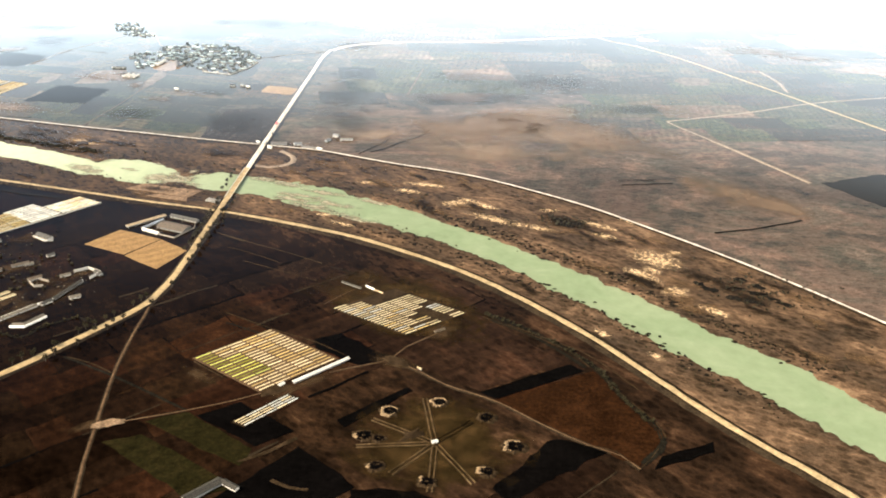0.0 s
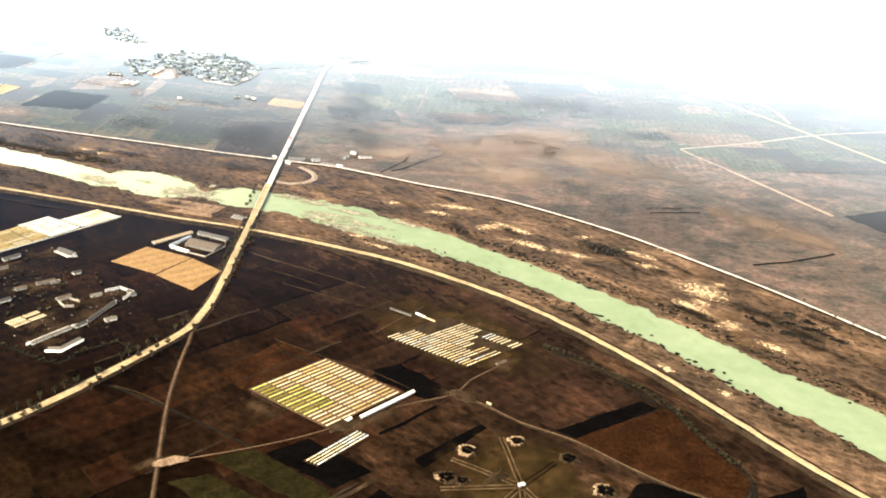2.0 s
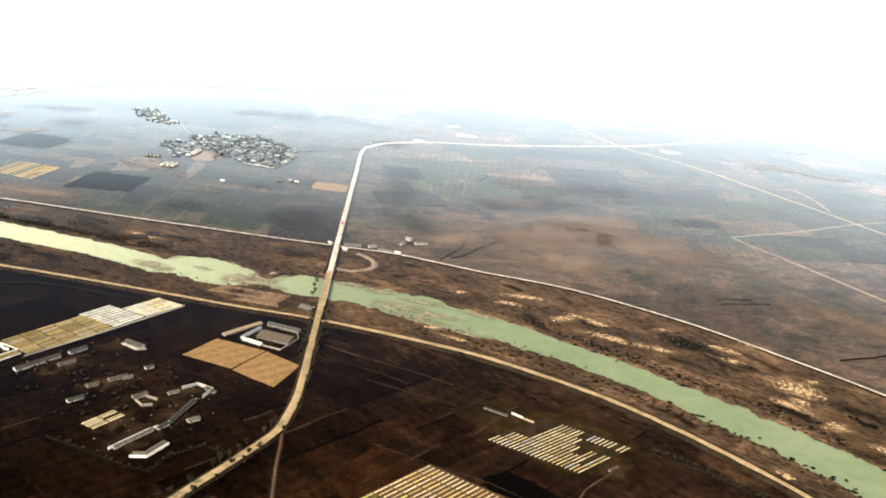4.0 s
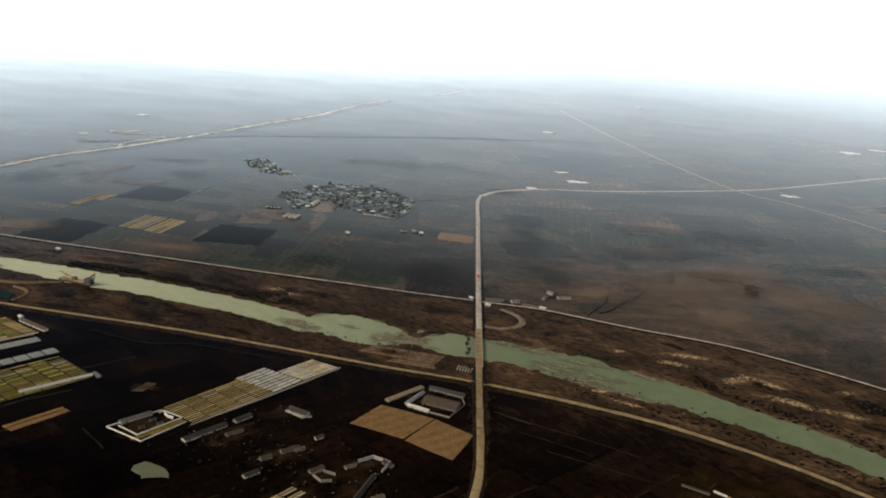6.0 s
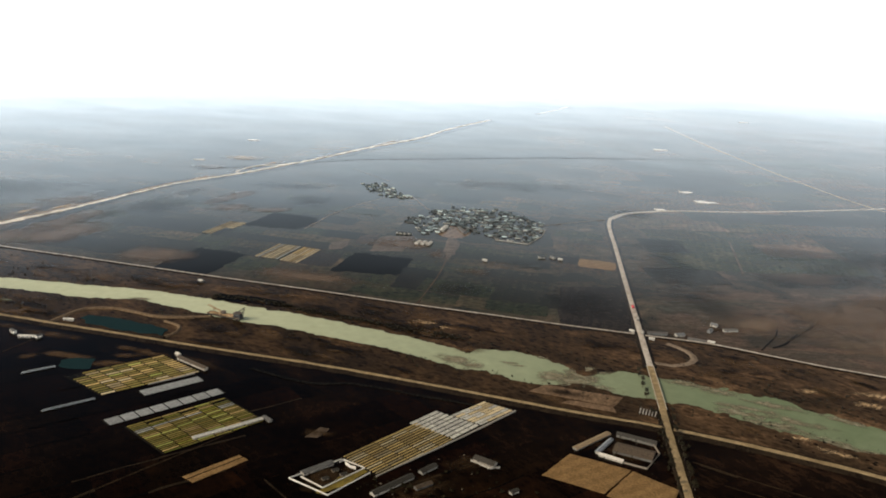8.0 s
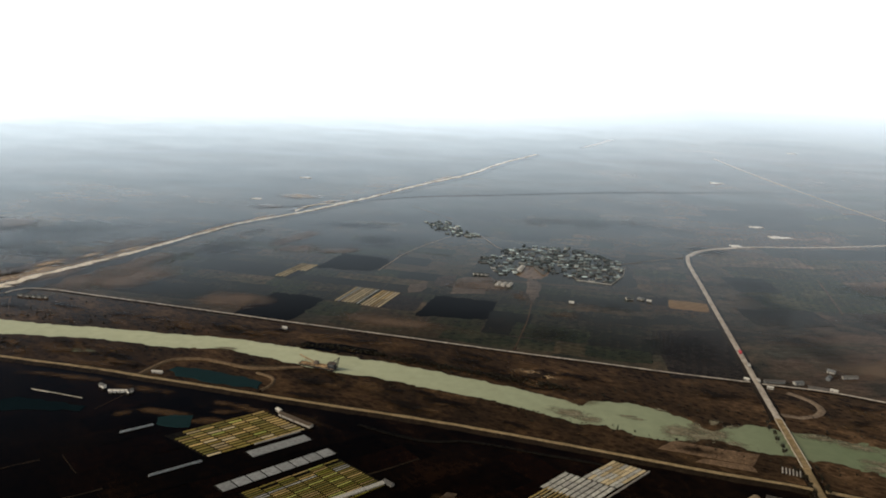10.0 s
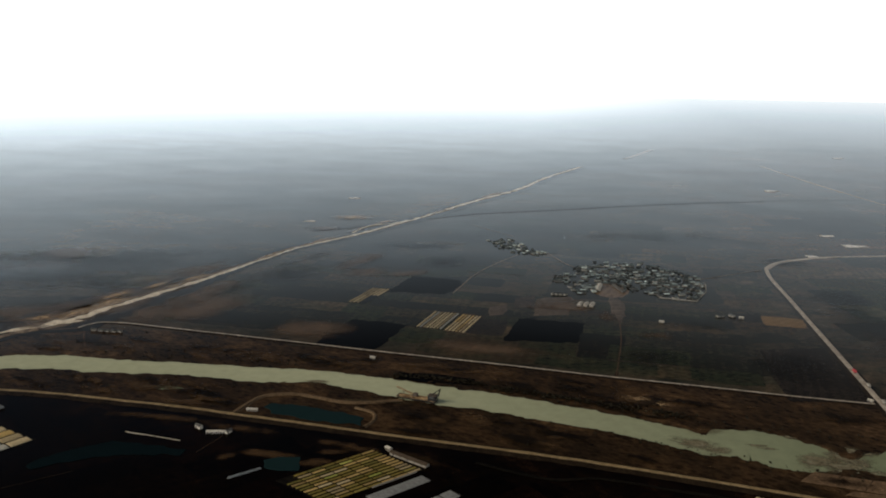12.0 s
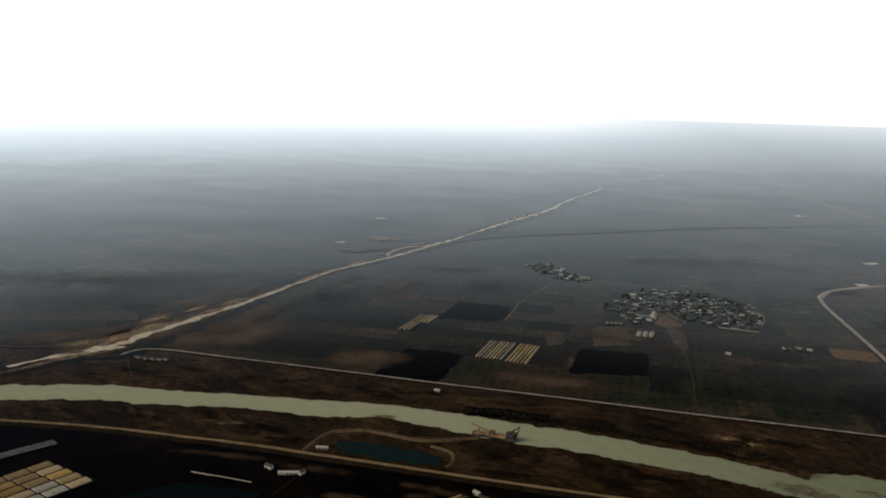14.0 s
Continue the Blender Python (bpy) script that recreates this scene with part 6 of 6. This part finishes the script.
# ---- lorries on the road ----
def lorry(m, body, label):
    t = empty("lorry", m, label, "lorry", "lorries waiting on the road")
    cab = part("cab", block(bmesh.new(), -0.85, 0.85, 1.4, 2.6, 0.45, 1.95, 0.18), body, t)
    part("windscreen", block(bmesh.new(), -0.7, 0.7, 2.57, 2.63, 1.15, 1.75), M_DARKWOOD, cab)
    part("cargo_box", block(bmesh.new(), -0.9, 0.9, -2.6, 1.3, 0.6, 2.2, 0.06), body, t)
    part("chassis", block(bmesh.new(), -0.6, 0.6, -2.5, 2.5, 0.35, 0.6), M_TYRE, t)
    for y in (1.9, -1.6):
        for s in (-1, 1):
            bm = bmesh.new()
            bmesh.ops.create_cone(bm, cap_ends=True, segments=14, radius1=0.38, radius2=0.38, depth=0.25, matrix=Matrix.Translation((s * 0.75, y, 0.38)) @ Matrix.Rotation(math.pi / 2, 4, "Y"))
            part("wheel", bm, M_TYRE, t)


for x, y, m, lab in ((-334.5, 1563, M_WHITE, "white box lorry on the pale road"), (-335, 1626, M_WHITE, "white box lorry on the pale road"), (-337, 1684, M_REDPAINT, "small red lorry on the pale road")):
    lorry(pose(x * K, y * K, 1.05), m, lab)


# ---- trees and shrubs ----
def tree_meshes(height, seed):
    r = random.Random(seed)
    trunk, crown = bmesh.new(), bmesh.new()

    def limb(a, b, r1, r2):
        v = Vector(b) - Vector(a)
        bmesh.ops.create_cone(trunk, cap_ends=True, segments=6, radius1=r1, radius2=r2, depth=v.length, matrix=Matrix.Translation((Vector(a) + Vector(b)) / 2) @ v.to_track_quat("Z", "Y").to_matrix().to_4x4())

    limb((0, 0, -0.3), (0.1, 0, height * 0.55), 0.16, 0.09)
    for k in range(7):
        a = k * 2.4 + r.random()
        z0 = height * r.uniform(0.3, 0.55)
        tip = Vector((math.cos(a) * height * 0.2, math.sin(a) * height * 0.2, height * r.uniform(0.6, 0.95)))
        limb((0.05, 0, z0), tip, 0.06, 0.02)
        for q in range(26):
            c = tip * r.uniform(0.75, 1.05) + Vector((r.gauss(0, 0.35), r.gauss(0, 0.35), r.gauss(0, 0.35)))
            s = r.uniform(0.14, 0.3)
            m = Matrix.Translation(c) @ Euler((r.random() * 6, r.random() * 6, r.random() * 6)).to_matrix().to_4x4() @ Matrix.Diagonal((s, s * 0.7, s, 1))
            bmesh.ops.create_grid(crown, x_segments=1, y_segments=1, size=1, matrix=m)
    return trunk, crown


def tree(x, y, height, seed):
    t = empty("tree", pose(x * K, y * K, 0.1), "small thin-crowned roadside tree", "tree", "trees along the road")
    trunk, crown = tree_meshes(height, seed)
    part("trunk", trunk, M_BARK, t)
    part("crown", crown, M_LEAF, t)
    return t


first = [tree(-452, 765, 4.2, 1), tree(-430, 815, 3.6, 2), tree(-416, 838, 4.8, 3)]
edge = curve(MAIN_S, 13)
rng = random.Random(5)
for i in range(2, len(edge) - 3):
    if edge[i, 1] > 1285 * K:
        break
    d = edge[i + 1, :2] - edge[i, :2]
    d /= np.linalg.norm(d)
    for s in (-1, 1):
        if rng.random() < (0.75 if edge[i, 1] < 960 * K else 0.35 if edge[i, 1] < 1130 * K else 0.95):
            o = s * (3.5 + rng.random() * 1.2)
            x, y = edge[i, 0] + d[1] * o + d[0] * rng.uniform(-2, 2), edge[i, 1] - d[0] * o + d[1] * rng.uniform(-2, 2)
            copy_thing(rng.choice(first), pose(x, y, 0.6, 0, 0, rng.random() * 360))


for x, y in ((-355, 1410), (-356, 1396), (-353, 1380), (-355, 1361), (-352, 1344), (-354, 1327)):
    copy_thing(rng.choice(first), pose(x * K, y * K, -0.3, 0, 0, rng.random() * 360))


def shrubs(name, places, label, size=1.6, seed=1):
    """Many small leafy clumps as one thing."""
    r = random.Random(seed)
    verts, faces = [], []
    for x, y, z in places:
        x, y, s0 = x * K, y * K, size * K * (0.4 + 1.5 * r.random() ** 2)
        for k in range(10):
            a, b = r.random() * 6.28, r.uniform(-0.2, 1.2)
            c = Vector((x + math.cos(a) * s0 * 0.7 * r.random(), y + math.sin(a) * s0 * 0.7 * r.random(), z + s0 * r.uniform(0.1, 0.9)))
            u = Vector((math.cos(a), math.sin(a), b)).normalized() * s0 * 0.45
            w = Vector((-math.sin(a), math.cos(a), r.uniform(-0.5, 0.5))).normalized() * s0 * 0.45
            i = len(verts)
            verts += [c - u - w, c + u - w * 0.6, c + u * 0.8 + w, c - u * 0.7 + w]
            faces.append((i, i + 1, i + 2, i + 3))
    mesh = bpy.data.meshes.new(name)
    mesh.from_pydata([tuple(v) for v in verts], [], faces)
    return tagged(put(name, mesh, M_LEAF), label, "shrubs", kind="stuff")


r2 = random.Random(9)
line_e = curve([(-300, 1395), (-211, 1395), (-132, 1360), (-60, 1310), (10, 1265), (70, 1222), (150, 1172), (222, 1108), (290, 1044), (350, 985), (430, 926), (480, 880)], 6)
bank = [(x + r2.gauss(0, 9) + 6, y + r2.gauss(0, 9) + 6, 0) for x, y in line_e / K for _ in range(4)]
line_w = curve([(-1500, 1548), (-1300, 1556), (-1177, 1558), (-1030, 1552), (-868, 1520), (-695, 1470), (-600, 1455), (-480, 1440), (-360, 1420)], 8)
bank += [(x + r2.gauss(0, 12), y + abs(r2.gauss(0, 10)), 0) for x, y in line_w / K for _ in range(2)]
line_s = curve([(-1500, 1462), (-1200, 1470), (-1000, 1462), (-868, 1438), (-695, 1398), (-560, 1360), (-420, 1328), (-280, 1300), (-160, 1278), (-30, 1205), (98, 1105), (188, 1004), (289, 897), (400, 790)], 8)
bank += [(x + r2.gauss(0, 9) - 3, y - abs(r2.gauss(0, 10)), 0) for x, y in line_s / K for _ in range(2)]
scatter = []
while len(scatter) < 480:
    x, y = r2.uniform(-1560, 560), r2.uniform(820, 1690)
    if dry_land(x, y, 0.1) and noise.noise((x * 0.02, y * 0.03, 3.0)) + 0.5 * noise.noise((x * 0.08, y * 0.08, 5.0)) > r2.uniform(0.12, 0.5):
        scatter.append((x, y, 0.1))
shrubs("flat_shrubs", scatter, "dark low bushes dotted over the river flats", 1.4, 8)
shrubs("bank_shrubs", bank, "dark low shrubs scattered along the river banks", 1.2, 3)
hedge = [(x + r2.gauss(0, 2.0), y + r2.gauss(0, 2.0), 0.2) for x, y in curve([(64, 975), (124, 934), (179, 877), (197, 844), (207, 812), (230, 769)], 3) / K for _ in range(2)]
hedge += [(x + r2.gauss(0, 1.5), y + r2.gauss(0, 1.5), 0.2) for x, y in curve([(-570, 896), (-530, 880), (-464, 852), (-449, 876), (-417, 905), (-397, 896)], 3) / K]
hedge += [(r2.gauss(440, 40), r2.gauss(1085, 30), 0.3) for _ in range(220)]
hedge += [(r2.gauss(190, 26), r2.gauss(1288, 14), 0.4) for _ in range(140)]
hedge += [(r2.gauss(-545, 45), r2.gauss(1000, 40), 0.2) for _ in range(120)]
hedge += [(-337.5 + s * (9 + abs(r2.gauss(0, 3))), r2.uniform(1130, 1300), 0.4) for s in (-1, 1) for _ in range(36)]
hedge += [(r2.gauss(-640, 30), r2.gauss(1040, 14), 0.2) for _ in range(40)]
shrubs("hedge_shrubs", hedge, "dark hedge shrubs along ditches and yards", 1.7, 4)
rv = random.Random(21)
yard_trees = []
while len(yard_trees) < 70:
    x, y = rv.uniform(-800, -480), rv.uniform(2040, 2350)
    if inside(x, y, VILLAGE):
        yard_trees.append((x, y, 0.2))
while len(yard_trees) < 86:
    x, y = rv.uniform(-960, -800), rv.uniform(2370, 2545)
    if inside(x, y, HAMLET):
        yard_trees.append((x, y, 0.2))
shrubs("village_trees", yard_trees, "dark yard trees between the village houses", 2.4, 5)


def lumps(name, places, material, label, category, lo, hi, seed):
    """Many small angular lumps lying on the ground, as one thing."""
    r = random.Random(seed)
    verts, faces = [], []
    for x, y, z in places:
        a, b, h, turn = r.uniform(lo, hi), r.uniform(lo, hi) * 0.7, r.uniform(0.15, 0.4) * lo + 0.15, r.random() * 6.28
        i = len(verts)
        for k in range(6):
            q = turn + k * math.tau / 6
            f = r.uniform(0.75, 1.25)
            verts.append((x * K + a * f * math.cos(q), y * K + b * f * math.sin(q), z - 0.3))
        for k in range(3):
            q = turn + k * math.tau / 3 + 0.4
            verts.append((x * K + 0.5 * a * math.cos(q), y * K + 0.5 * b * math.sin(q), z + h * r.uniform(0.7, 1.2)))
        for k in range(3):
            p, n = i + 2 * k, i + (2 * k + 2) % 6
            t, u = i + 6 + k, i + 6 + (k + 1) % 3
            faces += [(p, p + 1, t), (p + 1, n, u, t)]
        faces.append((i + 6, i + 7, i + 8))
    mesh = bpy.data.meshes.new(name)
    mesh.from_pydata(verts, [], faces)
    tagged(put(name, mesh, material), label, category, kind="stuff")


rs = random.Random(33)
edge_n = curve([(-60, 1322), (20, 1258), (105, 1192), (185, 1130), (255, 1080), (320, 1010), (390, 935), (450, 880)], 4) / K
edge_s = curve([(-200, 1255), (-110, 1214), (-20, 1176), (100, 1100), (170, 1038), (235, 978), (300, 900), (380, 800)], 4) / K
lumps("bank_stones", [(x + rs.gauss(6, 7), y + rs.gauss(6, 7), 0.1) for x, y in edge_n if rs.random() < 0.4] + [(x - abs(rs.gauss(4, 6)), y - abs(rs.gauss(4, 6)), 0.1) for x, y in edge_s if rs.random() < 0.2],
      M_CREAM, "pale stones and rubble along the river banks", "stones", 0.3, 1.3, 41)
lumps("bank_clods", [(x + rs.gauss(8, 9), y + rs.gauss(8, 9), 0.1) for x, y in edge_n for _ in range(2)] + [(x - rs.gauss(4, 7), y - rs.gauss(4, 7), 0.1) for x, y in edge_s],
      M_SCRUB, "dark clods and roots along the eroded banks", "clods", 0.6, 2.6, 42)
for i, (x, y) in enumerate(((357, 1098), (372, 1082), (397, 1062), (421, 1120), (433, 1080), (447, 1068), (421, 1054), (462, 1052), (408, 1092), (440, 1100), (180, 1292), (205, 1283), (192, 1272))):
    # each is a low dark mound; its colour alone reads as a hollow
    tagged(part("eroded_hollow", blob(x, y, rs.uniform(7, 13), rs.uniform(3.5, 6), rs.uniform(-0.6, 0.1), 0.62, x * 0.37, 0.9), M_SCRUB), "dark eroded hollow in the river flat", "hollow", "eroded hollows of the flat", "structure")
for i, (x, y, a, b, r) in enumerate(((42, 1351, 20, 8, -0.3), (69, 1331, 24, 9, -0.5), (245, 1280, 40, 8, -0.5), (301, 1300, 26, 7, -0.5), (275, 1120, 20, 12, -1.0), (-665, 1520, 22, 9, -0.2), (-638, 1508, 18, 8, -0.2), (-150, 1225, 26, 6, -0.4))):
    soft_patch("sand_patch", x, y, a * 1.3, b * 1.5, r, 0.5 + 0.005 * i, M_SOFT_SAND, "bright bare sand on the river flat", "sand", "sand patches on the flats")
for i, (x, y, a, b, r) in enumerate(((60, 1780, 170, 80, 0.4), (180, 1810, 130, 70, -0.2), (900, 2690, 170, 60, 0.2), (1040, 2640, 120, 40, 0.1), (-1617, 1800, 40, 60, -0.3), (-1585, 1880, 30, 70, -0.4), (-1655, 1745, 50, 24, 0.6), (-1090, 2140, 60, 26, 0.5), (-1390, 2560, 50, 30, 0.3))):
    soft_patch("dry_patch", x, y, a * 1.2, b * 1.2, r, 0.42 + 0.006 * i, M_SOFT_DRY, "paler dry grass on the open plain", "dry grass", "dry grass on the plain")
yards = ((-490, 905, 22), (-462, 960, 20), (-500, 985, 16), (-545, 1015, 22), (-605, 1045, 24), (-455, 1012, 14), (-395, 1180, 22), (-640, 1040, 14), (-548, 1108, 12))
lumps("yard_clutter", [(rs.gauss(x, g), rs.gauss(y, g), 0.3) for x, y, g in yards for _ in range(9)], M_ROOF_PALE, "pale boards and heaps lying about the farm yards", "clutter", 0.3, 0.9, 51)
lumps("yard_heaps", [(rs.gauss(x, g), rs.gauss(y, g), 0.3) for x, y, g in yards for _ in range(14)], M_SCRUB, "dark manure and brush heaps about the farm yards", "heaps", 0.5, 1.4, 52)

# ---- more of the plain ----
for ax, ay, bx, by, w, lab, roof in ((-494, 1946, -482, 1950, 9, "dark-roofed shed beside a tan plot", M_ROOF_DARK), (-470, 1957, -462, 1949, 8, "grey shed beside a tan plot", M_ROOF_GREY), (-456, 1944, -448, 1942, 6, "small pale shed beside a tan plot", M_ROOF_WHITE)):
    barn(ax, ay, bx, by, w, 2.6, 1.2, lab, roof, M_WHITE, "sheds beside the tan plot", doors=1, windows=0)
bank_n = [(x + r2.gauss(0, 7), y + r2.gauss(0, 5), 0.0) for pts, n in (([(-1000, 1545), (-940, 1546), (-880, 1536)], 5), ([(-860, 1524), (-790, 1510), (-700, 1490), (-610, 1470)], 4)) for x, y in curve(pts, 3) / K for _ in range(2 * n)]
shrubs("bank_thicket", bank_n, "dense black thicket along the northern river bank", 1.5, 14)
for i, (x, y, a, b, r) in enumerate(((-940, 1546, 66, 9, -0.05), (-780, 1512, 100, 10, -0.2), (-1000, 1444, 60, 9, 0.05), (-640, 1482, 60, 9, -0.25))):
    soft_patch("scrub_patch", x, y, a, b, r, 0.56 + 0.004 * i, M_SOFT_SHADE, "dark wet scrub along the river bank", "scrub", "scrub patches on the flats")
for i, (x, y, a, b, r) in enumerate(((-803, 1942, 44, 26, 0.0), (-752, 1996, 34, 22, 0.1), (-690, 1900, 26, 40, 0.0), (-614, 1812, 40, 30, 0.1))):
    soft_patch("dry_patch", x, y, a, b, r, 0.5 + 0.006 * i, M_SOFT_TAN, "bare reddish field soil below the village", "bare soil", "dry grass on the plain")
for i, (x, y, a, b, r) in enumerate(((-1622, 1665, 40, 16, 0.5), (-1640, 1700, 34, 14, 0.6), (-1600, 1740, 40, 15, 1.2), (-1622, 1780, 36, 13, 1.2), (-1578, 1810, 46, 15, 1.2), (-1588, 1860, 44, 12, 1.25), (-1540, 1890, 44, 12, 1.2), (-1548, 1940, 40, 9, 1.25),
                                     (-1500, 2010, 46, 9, 1.25), (-1470, 2100, 46, 7, 1.25), (-1420, 2230, 60, 7, 1.25), (-1350, 2420, 60, 8, 1.15), (-1300, 2560, 60, 14, 1.1), (-1350, 2735, 60, 30, 0.2), (-1250, 2690, 40, 12, 1.0), (-1130, 2900, 80, 9, 1.2), (-1010, 3230, 90, 10, 1.2))):
    soft_patch("sand_patch", x, y, a * 1.3, b * 1.6, r, 0.62 + 0.004 * i, M_SOFT_SAND if i % 3 else M_SOFT_DRY, "ragged pale sand beside the dry river bed", "sand", "sand beside the dry river bed")
tagged(part("mud_spit", blob(-1005, 1449, 44, 6, 0.08, 0.15, 66.0, 0.5), M_MUD), "low brown mud spit below the moored dredger", "mud bar", kind="structure")
for i, (x, y, a, b, r) in enumerate(((-1116, 1270, 16, 8, 0.1), (-1088, 1268, 24, 9, 0.0), (-1036, 1259, 26, 9, 0.3), (-1026, 1288, 18, 8, 0.2), (-1140, 1254, 14, 8, 0.8), (-1150, 1330, 40, 10, -0.05), (-1260, 1345, 60, 9, 0.0), (-1010, 1305, 40, 9, -0.2))):
    soft_patch("soil_patch", x, y, a * 1.5, b * 1.5, r, 0.4 + 0.004 * i, M_SOFT_TAN, "ragged bare brown soil beside the ponds", "bare soil", "bare soil beside the ponds")
